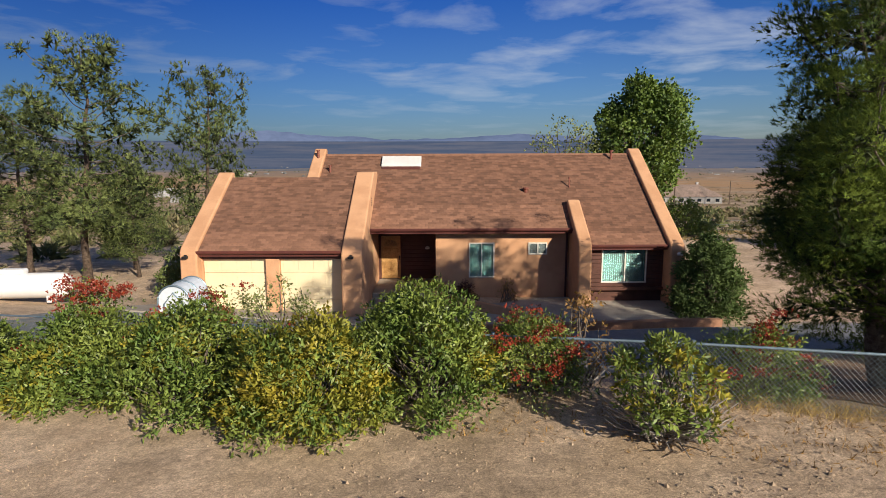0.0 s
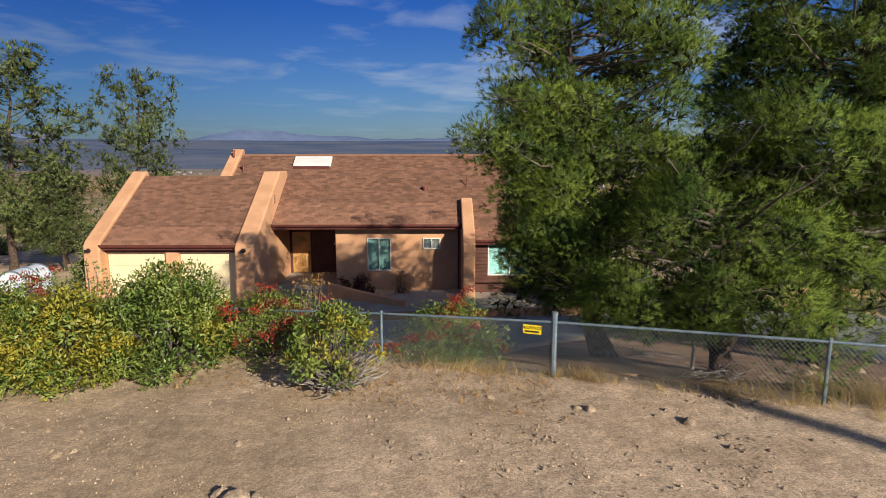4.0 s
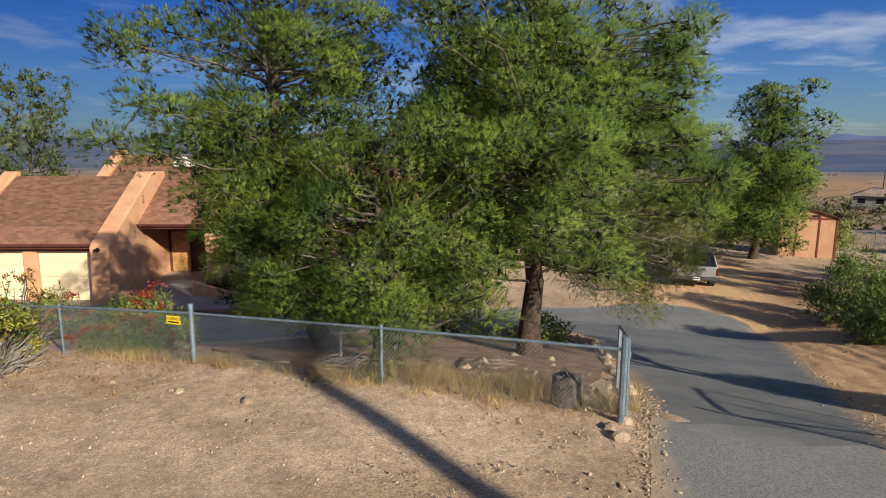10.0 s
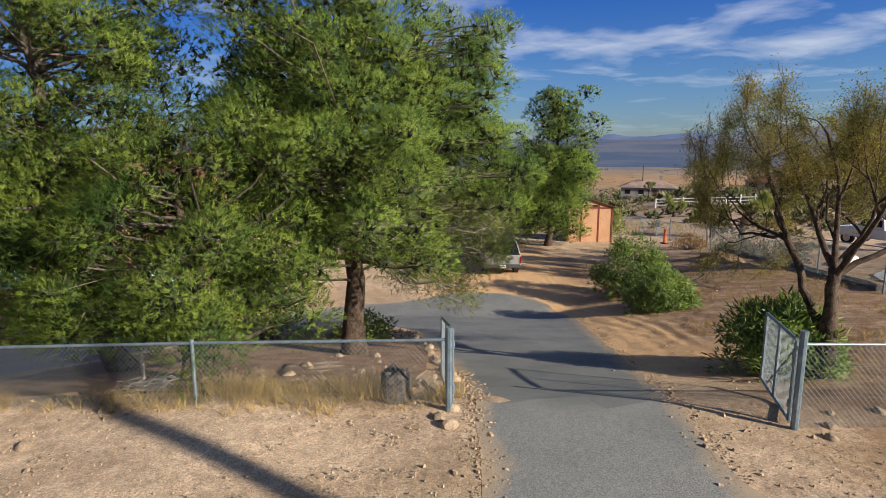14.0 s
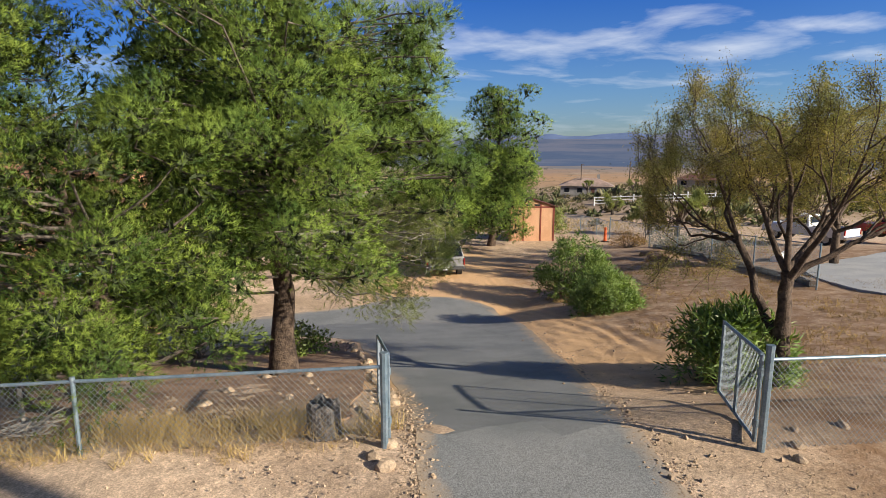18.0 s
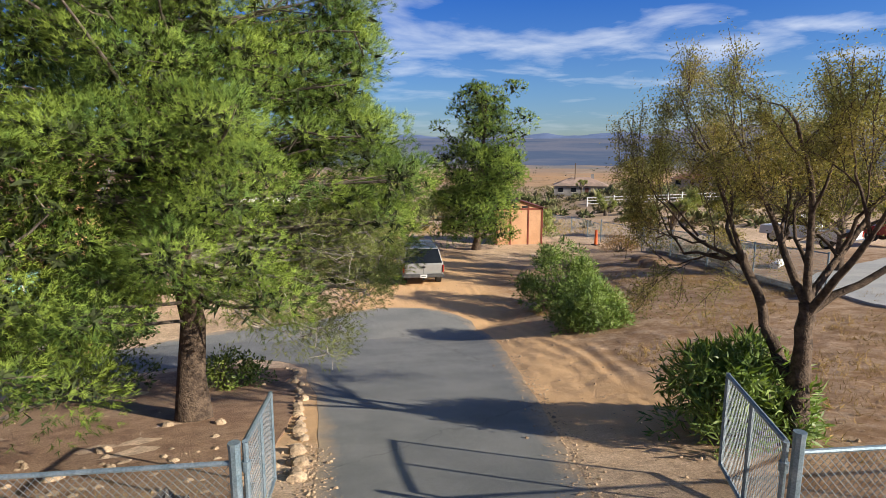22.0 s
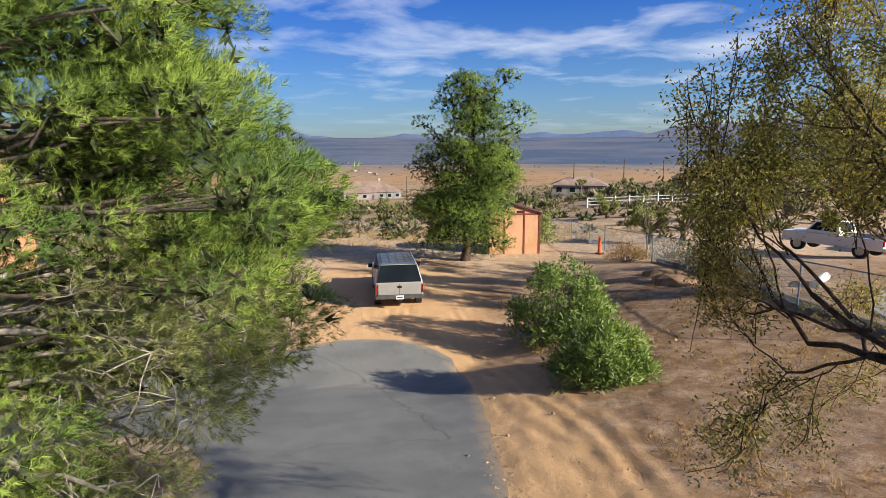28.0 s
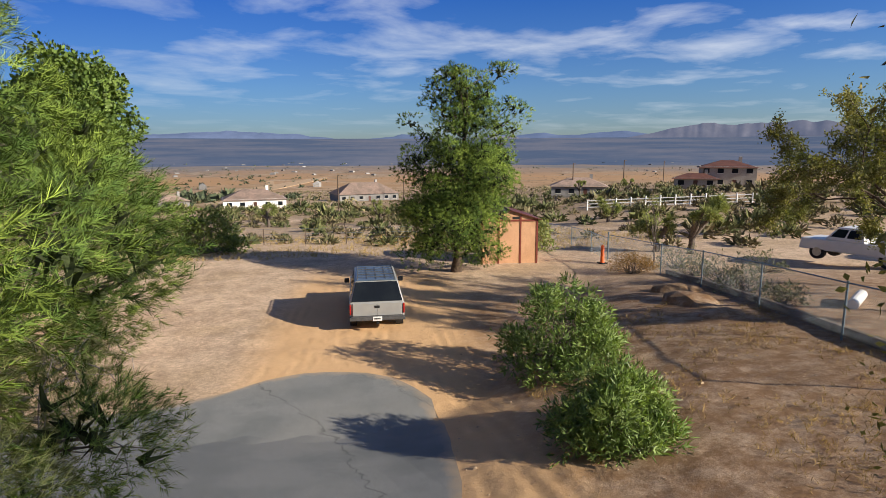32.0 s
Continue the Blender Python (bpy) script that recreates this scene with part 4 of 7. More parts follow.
def needles(rs, at, ways, count, needle, width, shoot=0.07):
    """Starbursts of thin needles round the tips of short shoots."""
    n = len(at) * count
    g = np.repeat(unit(ways + 0.22 * rs.normal(size=ways.shape)), count, 0)
    u = rs.uniform(0, 1, (n, 1))
    side = unit(np.cross(g, rs.normal(size=(n, 3))))
    a = rs.uniform(0.25, 1.15, (n, 1)) * (1.1 - 0.35 * u)
    w = g * np.cos(a) + side * np.sin(a)
    o = np.repeat(at, count, 0) + g * shoot * (u - 0.6)
    s = unit(np.cross(w, rs.normal(size=(n, 3)))) * (width * rs.uniform(0.7, 1.3, (n, 1)) / 2)
    tip = o + w * (needle * rs.uniform(0.7, 1.15, (n, 1)))
    return np.stack([o - s, o + s, tip], 1).reshape(-1, 3), np.arange(3 * n).reshape(-1, 3)


def clumps(rs, centres, radii, flat, gap, out_of):
    """Shoot tips over the outer sides of many rounded, lumpy clumps: places, growth and facing."""
    k = np.maximum((6.5 * radii ** 2 / gap ** 2).astype(int), 8)
    c, r = np.repeat(centres, k, 0), np.repeat(radii, k)[:, None]
    out = unit((c - out_of) * [1, 1, 0.5])
    d = unit(rs.normal(size=(len(c), 3)) + out * 0.55 + [0, 0, 0.4])
    turn = np.repeat(rs.uniform(0, 6.28, len(centres)), k)[:, None]
    lump = 1 + 0.16 * np.sin(d[:, :1] * 5 + turn) * np.sin(d[:, 1:2] * 5 + 2 * turn) + 0.12 * np.sin(d[:, 2:] * 8 + 3 * turn)
    f = np.where(rs.uniform(size=(len(c), 1)) < 0.2, rs.uniform(0.5, 0.85, (len(c), 1)), rs.uniform(0.86, 1.04, (len(c), 1)))
    p = c + d * r * f * lump * [1, 1, flat]
    return p, unit(d + out * 0.3 + [0, 0, 0.25]), unit(d + out * 0.25)


def pine(name, label, x, y, h, radius, seed, base=0.18, limbs=38, trunk_r=0.17, lean=(0, 0), material="needle", group="", extra=(), count=13, gap=0.085,
         needle=0.085, width=0.0075, pad=0.6, shell=(), fine=None, dry=(), bark="bark", peak=0.3, fullness=0.55, split=False, flat=0.72, olive=0.1, side=None):
    """A pine: trunk, limbs that end in rounded clumps of needle tufts. peak: where on its height it is widest;
    side: where the crown stops towards the house, and its lowest clumps."""
    rs = np.random.RandomState(seed)
    tree = thing(name, label, "tree", x, y, ground_z(x, y) - 0.08, group=group)
    spine = wander(rs, (0, 0, 0), (lean[0], lean[1], h), 12, 0.08)
    t = np.linspace(0, 1, 12)
    tubes("trunk", [(spine, trunk_r * (1 - t) ** 0.8 + 0.02 + 0.10 * np.exp(-t * 18))], M[bark], tree, "rough dark pine trunk", 10)
    bars, centres, radii = [], [], []

    def on_spine(f):
        return np.array([np.interp(f, t, spine[:, i]) for i in range(3)])

    def within(q):
        if side:
            q[0] = max(q[0], side[0] + side[1] * q[1] + rs.uniform(-0.15, 0.35))
            q[2] = max(q[2], side[2] + rs.uniform(-0.1, 0.25))
        return q

    for k in range(limbs):
        g = (k / limbs) ** 1.1
        o = on_spine(base + (0.98 - base) * g)
        az = k * 2.4 + rs.uniform(-0.4, 0.4)
        q = (g - peak) / (1 - peak) if g > peak else (peak - g) / (peak + 0.35)
        reach = radius * max(1 - q * q, 0.0) ** fullness * rs.uniform(0.62, 1.12) + 0.3
        rise = reach * (0.05 + 0.75 * g) + rs.uniform(-0.15, 0.2)
        tip = within(o + np.array([math.cos(az) * reach, math.sin(az) * reach, rise]))
        line = wander(rs, o, tip, 6, 0.05)
        line[:, 2] -= 0.10 * reach * np.sin(np.linspace(0, np.pi, 6))
        own = [(line, np.linspace(0.055 * (1 - 0.6 * g), 0.012, 6))]
        for s in np.linspace(0.55, 1.0, max(2, int(reach * 1.25))):
            c = np.array([np.interp(s, np.linspace(0, 1, 6), line[:, i]) for i in range(3)])
            qq = within(c + rs.normal(size=3) * [0.25, 0.25, 0.12] * (0.4 + reach * 0.2))
            centres.append(qq)
            radii.append(pad * rs.uniform(0.6, 1.15) * (0.62 + 0.38 * (1 - g)))
            own.append((np.stack([c, qq]), np.array([0.015, 0.006])))
        bars.append(own)
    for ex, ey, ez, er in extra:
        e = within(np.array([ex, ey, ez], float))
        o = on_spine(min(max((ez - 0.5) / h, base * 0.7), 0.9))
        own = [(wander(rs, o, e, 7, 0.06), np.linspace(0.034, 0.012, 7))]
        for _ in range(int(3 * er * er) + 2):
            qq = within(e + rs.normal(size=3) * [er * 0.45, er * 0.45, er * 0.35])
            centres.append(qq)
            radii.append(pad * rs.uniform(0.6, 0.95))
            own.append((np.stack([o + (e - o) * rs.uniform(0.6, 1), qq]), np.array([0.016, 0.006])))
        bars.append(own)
    for cx, cy, cz, rx_, ry_, rz_, m_ in shell:
        way = unit(rs.normal(size=(m_, 3)))
        for w in way:
            e = within(np.array([cx, cy, cz]) + w * [rx_, ry_, rz_] * rs.uniform(0.78, 1.02))
            o = on_spine(min(max((e[2] - 0.25 * np.hypot(e[0], e[1])) / h, base * 0.6), 0.93))
            mid_ = o + (e - o) * 0.6
            own = [(wander(rs, o, e, 6, 0.06), np.linspace(0.04, 0.012, 6))]
            for _ in range(2):
                qq = within(e + rs.normal(size=3) * [0.32, 0.32, 0.2])
                centres.append(qq)
                radii.append(pad * rs.uniform(0.6, 1.15))
                own.append((np.stack([mid_, qq]), np.array([0.013, 0.006])))
            bars.append(own)
    if split:
        for own in bars:
            tubes("limb", own, M["grey_bark"], tree, "grey bare limb and its twigs", 5)
    else:
        tubes("branchwork", sum(bars, []), M["grey_bark"], tree, "grey bare limbs and twigs", 5, kind="stuff")
    heart = np.array([lean[0] * 0.5, lean[1] * 0.5, h * 0.4])

    def foliage(cs, rr, scale, fat, many):
        p, grow, face = clumps(rs, cs, rr, flat, gap * scale, heart)
        v, f = needles(rs, p, grow, int(count * many), needle, width * fat)
        return v, f, np.repeat(face, int(count * many), 0)

    centres, radii = np.array(centres), np.array(radii)
    near_ = centres[:, 0] - 0.5 * centres[:, 1] > fine if fine is not None else np.zeros(len(centres), bool)
    rear_ = ~near_ & (centres[:, 1] > 0.25 * radius)
    sets = [foliage(centres[m], radii[m], a, b, c) for m, a, b, c in ((~near_ & ~rear_, 1.0, 1.0, 1.0), (rear_, 1.35, 1.9, 0.8), (near_, 1.0, 0.6, 1.4)) if m.any()]
    v, f = merge([q[:2] for q in sets])
    # dark blades inside each clump paint its inner shade and block light
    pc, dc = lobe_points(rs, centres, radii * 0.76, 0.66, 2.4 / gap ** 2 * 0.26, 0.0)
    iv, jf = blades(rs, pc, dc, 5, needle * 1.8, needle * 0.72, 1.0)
    under(new("old_foliage", mesh_np("old_foliage", iv, jf, M["shade_needle"])), tree, "matted inner needles, darkened to stand in for the crown's shade", "stuff")
    under(new("crown", mesh_np("crown", v, f, M[material], ways=np.concatenate([q[2] for q in sets]), own_part=0.25)), tree, "dense soft green needle tufts", "")
    if len(dry):
        c, rr = [], []
        for ex, ey, ez, er in dry:
            e = np.array([ex, ey, ez])
            o = on_spine(0.22 + 0.03 * ez)
            own = [(wander(rs, o, e, 7, 0.08), np.linspace(0.05, 0.015, 7))]
            for _ in range(int(6 * er * er) + 3):
                c.append(e + rs.normal(size=3) * [er * 0.42, er * 0.42, er * 0.36])
                rr.append(pad * rs.uniform(0.4, 0.75))
                own.append((wander(rs, o + (e - o) * rs.uniform(0.5, 1.0), c[-1], 5, 0.07), np.linspace(0.014, 0.005, 5)))
                for _ in range(5):
                    own.append((wander(rs, c[-1], c[-1] + unit(rs.normal(size=3)) * rs.uniform(0.2, 0.5), 4, 0.035), np.linspace(0.006, 0.0022, 4)))
            tubes("limb", own, M["dead_wood"], tree, "long grey drooping limb", 5)
        p, grow, face = clumps(rs, np.array(c), np.array(rr), 0.8, olive, heart)
        v, f = needles(rs, p, grow, 17, 0.07, 0.0034)
        under(new("olive_foliage", mesh_np("olive_foliage", v, f, M["needle_dry"], ways=np.repeat(face, 17, 0), own_part=0.4)), tree, "sparse olive-grey needles", "")
    return tree


PG = "pines by the gate"
pine("pine_tree", "tall bushy pine with a pale trunk behind the fence", 7.8, 9.6, 7.3, 2.2, 11, base=0.36, limbs=38, lean=(-1.2, -0.3), group=PG, shell=((-0.9, -0.2, 5.5, 2.0, 2.0, 1.9, 30), (-0.8, -0.2, 5.2, 1.2, 1.2, 1.7, 10), (-1.5, 0.3, 2.8, 1.6, 1.2, 1.5, 20)), gap=0.108, count=13, width=0.0072, material="needle_low", split=True, bark="grey_bark", peak=0.4, pad=0.64, side=(-1.75, 0.4, 1.2),
     extra=((-2.9, -2.6, 5.0, 0.65), (-2.7, -2.4, 5.9, 0.6), (-2.5, -2.2, 4.3, 0.6), (-3.3, -1.3, 5.1, 0.75), (-2.9, -1.2, 6.3, 0.8), (-2.8, -0.8, 3.9, 0.8), (-2.2, -1.1, 3.1, 0.7), (-2.3, 0.2, 2.5, 0.8), (-1.5, -0.4, 2.3, 0.8)))
pine("pine_tree", "low spreading pine on a thick short trunk", 9.25, 7.35, 3.4, 1.9, 12, base=0.26, limbs=24, trunk_r=0.2, lean=(-0.3, 1.0), side=(-2.2, 0.0, 0.95), group=PG, shell=((-0.5, 1.0, 1.9, 2.0, 1.7, 1.5, 46),), peak=0.15, fullness=0.4, material="needle_low", extra=((-2.1, 2.2, 1.5, 0.8), (-2.1, 2.4, 2.3, 0.8), (-2.1, 2.2, 1.0, 0.7), (-2.2, 1.7, 1.7, 0.8), (0.7, 0.5, 1.5, 0.7), (-1.4, 0.4, 1.2, 0.7)), split=True, pad=0.63, gap=0.106, count=14, width=0.0066)
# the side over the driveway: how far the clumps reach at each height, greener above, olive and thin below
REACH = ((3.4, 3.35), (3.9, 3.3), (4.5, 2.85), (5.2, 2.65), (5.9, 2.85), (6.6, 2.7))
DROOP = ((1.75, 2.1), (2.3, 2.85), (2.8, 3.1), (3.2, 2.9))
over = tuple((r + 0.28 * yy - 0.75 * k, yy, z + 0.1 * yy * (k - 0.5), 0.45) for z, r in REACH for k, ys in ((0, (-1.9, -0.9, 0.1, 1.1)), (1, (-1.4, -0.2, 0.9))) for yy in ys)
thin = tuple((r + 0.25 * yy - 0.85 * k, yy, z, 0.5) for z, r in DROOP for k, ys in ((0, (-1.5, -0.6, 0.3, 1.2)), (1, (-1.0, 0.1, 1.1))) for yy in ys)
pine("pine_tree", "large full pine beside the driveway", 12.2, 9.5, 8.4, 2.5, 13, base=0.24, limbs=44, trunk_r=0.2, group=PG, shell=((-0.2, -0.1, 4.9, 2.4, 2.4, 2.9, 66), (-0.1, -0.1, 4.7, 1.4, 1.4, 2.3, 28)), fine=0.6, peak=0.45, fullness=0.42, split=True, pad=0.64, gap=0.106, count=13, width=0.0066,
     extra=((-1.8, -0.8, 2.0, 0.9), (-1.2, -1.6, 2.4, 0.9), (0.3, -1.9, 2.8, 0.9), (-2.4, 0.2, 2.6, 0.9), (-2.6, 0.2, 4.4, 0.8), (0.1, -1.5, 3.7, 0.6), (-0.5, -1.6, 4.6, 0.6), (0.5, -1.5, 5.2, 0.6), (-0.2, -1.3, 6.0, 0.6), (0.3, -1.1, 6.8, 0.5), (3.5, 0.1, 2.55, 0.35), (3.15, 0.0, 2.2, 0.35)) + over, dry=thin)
shed_pine = pine("pine_tree", "bushy green pine beside the shed", 30.5, 31.9, 10.2, 2.5, 14, base=0.12, limbs=36, count=12, shell=((0.0, 0.0, 4.9, 2.4, 2.4, 1.6, 30), (-0.8, -0.4, 2.6, 1.8, 1.9, 1.5, 20), (0.4, 0.0, 8.0, 0.9, 0.9, 1.8, 12), (1.9, 0.3, 5.6, 0.7, 0.7, 0.6, 3)), gap=0.2, needle=0.15, width=0.016, pad=1.02, trunk_r=0.22, peak=0.5, fullness=0.6, lean=(0.5, -0.2))
yard_pine = pine("pine_tree", "tall olive-green pine with a bare lower trunk", -17.9, 28.5, 10.7, 3.0, 15, base=0.28, limbs=38, gap=0.3, count=11, needle=0.21, width=0.021, pad=1.12, material="needle_far", group="pines beyond the yard", lean=(1.0, -0.4), peak=0.4)
for x, y, s, r, tall in ((-13.8, 33.3, 0.74, 80, 1.3), (-22.5, 31.0, 0.8, 150, 1.0), (-17.0, 31.5, 0.55, 210, 1.0), (-15.7, 29.3, 0.42, 300, 1.1), (-27, 30, 0.95, 20, 1.0)):
    o = copy_thing(yard_pine, pose(x, y, ground_z(x, y) - 0.08, 0, 0, r) @ Matrix.Diagonal((s, s, s * tall, 1)))


def broadleaf(name, label, x, y, h, radius, seed, lobes=40, per=90, material="crown_far", leaf=(0.14, 0.09), trunk_r=0.18, count=3, flat=0.9, lobe=0.9, low=0.3, bark="grey_bark", group="", category="tree", stems=1):
    """A tree or shrub of forking limbs with lobes of small leaves."""
    rs = np.random.RandomState(seed)
    tree = thing(name, label, category, x, y, ground_z(x, y) - 0.06, group=group)
    c = unit(rs.normal(size=(lobes, 3)) + [0, 0, 0.15]) * rs.uniform(0.45, 0.92, (lobes, 1)) ** 0.6
    mid_z, half = h * (1 + low) / 2, h * (1 - low) / 2
    c = c * [radius, radius, half] * 0.86 + [0, 0, mid_z]
    bars = []
    fork = np.array([0, 0, h * low * 0.8])
    for k in range(stems):
        foot = rs.normal(size=3) * [0.12, 0.12, 0] * (stems > 1)
        bars.append((wander(rs, foot, fork + foot * 2, 6, 0.03), np.linspace(trunk_r, trunk_r * 0.6, 6)))
    for q in c:
        bars.append((wander(rs, fork * rs.uniform(0.6, 1.2), q, 6, 0.05 * radius), np.linspace(trunk_r * 0.32, 0.012, 6)))
    tubes("trunk", bars, M[bark], tree, "forking grey trunk and limbs", 6)
    p, d = lobe_points(rs, c, lobe * rs.uniform(0.6, 1.15, lobes), flat, per, 0.4)
    v, f = leaflets(rs, p, d, count, leaf[0], leaf[1], 0.7, 0.06)
    if category == "tree" and per > 50:
        pc, dc = lobe_points(rs, c, np.full(len(c), lobe * 0.62), flat, per * 0.25, 0.0)
        lv, lf = leaflets(rs, pc, dc, 3, leaf[0] * 1.3, leaf[1] * 1.5, 1.0)
        under(new("inner_crown", mesh_np("inner_crown", lv, lf, M[material])), tree)
    under(new("crown", mesh_np("crown", v, f, M[material], ways=np.repeat(d, count, 0), own_part=0.7)), tree, "", "")
    return tree


broadleaf("round_tree", "round dense green tree behind the house", 13.0, 38.5, 11.4, 3.5, 21, 80, 95, "crown_far", (0.22, 0.15), 0.25, lobe=1.15, low=0.22)
broadleaf("bare_tree", "thin-leaved greyish tree behind the house", 7.6, 36.5, 9.3, 2.7, 22, 34, 26, "needle_dry", (0.16, 0.1), 0.2, lobe=0.9, low=0.3)


# ---- shrubs of the street hedge ----
M["berry"] = mat("red_berries", (0.27, 0.042, 0.018), (0.17, 0.026, 0.014), 6.0, 0.45, 0.0, 30.0, island=0.3)
M["tan_leaf"] = mat("tan_leaves", (0.33, 0.19, 0.06), (0.24, 0.14, 0.05), 3.0, 0.7, 0.0, 12.0, island=0.35, leaf=0.2)
M["red_leaf"] = mat("maroon_leaves", (0.11, 0.028, 0.022), (0.07, 0.02, 0.018), 3.0, 0.6, 0.0, 12.0, island=0.35, leaf=0.2)


def shrub(name, label, x, y, h, r, seed, material, leaf=(0.082, 0.031), lobes=50, per=500, lobe=0.36, low=0.0, berries=0, sticks=0, group="", count=4, second=None, squash=(1.0, 1.0), spread=0.7):
    """A many-stemmed shrub: stems, lobes of leaves, sometimes berries or dead sticks at the foot."""
    rs = np.random.RandomState(seed)
    s = thing(name, label, "shrub", x, y, ground_z(x, y) - 0.05, group=group)
    d = unit(rs.normal(size=(lobes, 3)))
    d[:, 2] = np.abs(d[:, 2]) * 1.1 - 0.15
    c = d * rs.uniform(0.5, 1.0, (lobes, 1)) ** 0.5 * [(r - lobe * 0.5) * squash[0], (r - lobe * 0.5) * squash[1], (h - lobe) * (1 - low)]
    c[:, 2] = np.maximum(c[:, 2] + h * low + lobe * 0.4, lobe * 0.5)
    tubes("stemwork", [(wander(rs, rs.normal(size=3) * [0.15, 0.15, 0], q, 5, 0.05), np.linspace(0.022, 0.006, 5)) for q in c], M["grey_bark"], s, "", 5, kind="stuff")
    rad = lobe * rs.uniform(0.6, 1.15, lobes)
    split = np.arange(lobes) % (3 if material == "leaf_yellow" or sticks else 6) == 0 if second else np.zeros(lobes, bool)
    for mask, m, nm in ((~split, material, "foliage"), (split, second, "pale_foliage")):
        if mask.any():
            p, w = lobe_points(rs, c[mask], rad[mask], 0.85, per, 0.45)
            v, f = leaflets(rs, p, w, count, leaf[0], leaf[1], spread, 0.02)
            ways = np.repeat(w, count, 0)
            if per > 150:
                pc, dc = lobe_points(rs, c[mask], rad[mask] * 0.65, 0.8, per * 0.2, 0.0)
                v, f = merge([(v, f), leaflets(rs, pc, dc, 3, leaf[0] * 1.3, leaf[1] * 1.5, 1.0)])
                ways = np.concatenate([ways, np.repeat(dc, 3, 0)])
            under(new(nm, mesh_np(nm, v, f, M[m], ways=ways, own_part=0.9)), s)
    if berries:
        # flat bunches of berries on the outer twigs
        sel = rs.choice(lobes, max(2, lobes // 2), False)
        k = rs.choice(sel, max(4, berries // 16))
        q = c[k] + unit(rs.normal(size=(len(k), 3)) + [0, -0.5, 0.6]) * rad[k][:, None] * rs.uniform(0.95, 1.2, (len(k), 1))
        q = np.repeat(q, 13, 0) + rs.normal(size=(13 * len(k), 3)) * [0.075, 0.075, 0.03]
        v, f = leaflets(rs, q, unit(rs.normal(size=q.shape)), 4, 0.042, 0.040, 1.2, 0.02, 0.8)
        under(new("berry_bunch", mesh_np("berry_bunch", v, f, M["berry"])), s, "clusters of orange-red berries", "stuff")
    if sticks:
        bars = []
        for _ in range(sticks):
            a = rs.uniform(0, 6.28)
            q = np.array([math.cos(a) * r * rs.uniform(0.5, 1.0), math.sin(a) * r * rs.uniform(0.5, 1.0), rs.uniform(0.15, 0.6)])
            bars.append((wander(rs, rs.normal(size=3) * [0.1, 0.1, 0], q, 5, 0.04), np.linspace(0.016, 0.005, 5)))
        tubes("dead_sticks", bars, M["dead_wood"], s, "grey dead sticks at the foot", 5, kind="stuff")
    return s


HG = "shrubs of the street hedge"
shrub("hedge_shrub", "rounded dense green hedge shrub", -5.8, 9.1, 1.55, 1.35, 31, "leaf_green", group=HG, second="leaf_yellow", lobes=80, lobe=0.42)
shrub("hedge_shrub", "tall green hedge shrub with yellow tips", -3.85, 8.55, 1.75, 1.4, 32, "leaf_green", group=HG, second="leaf_yellow", lobes=84, lobe=0.42)
shrub("hedge_shrub", "yellow-green hedge shrub leaning over the dirt", -1.85, 7.6, 1.75, 1.25, 33, "leaf_yellow", group=HG, second="leaf_green", lobes=80, lobe=0.42)
shrub("hedge_shrub", "large glossy green hedge shrub", -0.25, 8.2, 1.95, 1.3, 34, "leaf_green", group=HG, second="leaf_yellow", lobes=84, lobe=0.42)
shrub("hedge_shrub", "green hedge shrub behind the others", -7.9, 9.0, 1.55, 1.4, 35, "leaf_green", group=HG, berries=220, lobes=60, lobe=0.42)
shrub("berry_shrub", "straggling shrub with orange-red berries", -6.3, 10.2, 1.95, 1.2, 36, "leaf_green", group=HG, berries=1500, lobes=34, per=240, leaf=(0.06, 0.025))
shrub("berry_shrub", "dense berry shrub behind the hedge", -4.6, 10.0, 2.1, 1.1, 43, "leaf_green", group=HG, berries=1400, lobes=32, per=240, leaf=(0.06, 0.025))
shrub("berry_shrub", "berry shrub with grey-green leaves", -3.0, 10.4, 1.9, 1.0, 41, "needle_dry", group=HG, berries=120, lobes=30, per=200, leaf=(0.06, 0.025))
shrub("berry_shrub", "green shrub with drooping red berry clusters", 1.35, 8.3, 1.5, 0.9, 37, "leaf_green", group=HG, berries=620, lobes=44, per=480, leaf=(0.055, 0.022))
shrub("berry_shrub", "berry shrub in front of the porch", 1.6, 10.4, 1.35, 0.9, 42, "leaf_green", group=HG, berries=260, lobes=30, per=210, leaf=(0.06, 0.025))
shrub("dry_shrub", "half-dead shrub with tan leaves on bare stalks", 2.1, 8.6, 1.75, 0.6, 38, "tan_leaf", group=HG, lobes=24, per=90, lobe=0.22, low=0.15, sticks=26)
shrub("hedge_shrub", "sparse yellow-green shrub over grey dead sticks", 2.8, 6.75, 1.4, 0.85, 39, "leaf_green", group=HG, second="leaf_yellow", lobes=36, per=420, lobe=0.24, low=0.28, sticks=170)
shrub("berry_shrub", "sprawling berry shrub against the fence", 4.5, 8.1, 1.35, 1.05, 40, "leaf_green", group=HG, berries=420, lobes=54, per=440, lobe=0.34, leaf=(0.055, 0.022), squash=(1.1, 0.7))

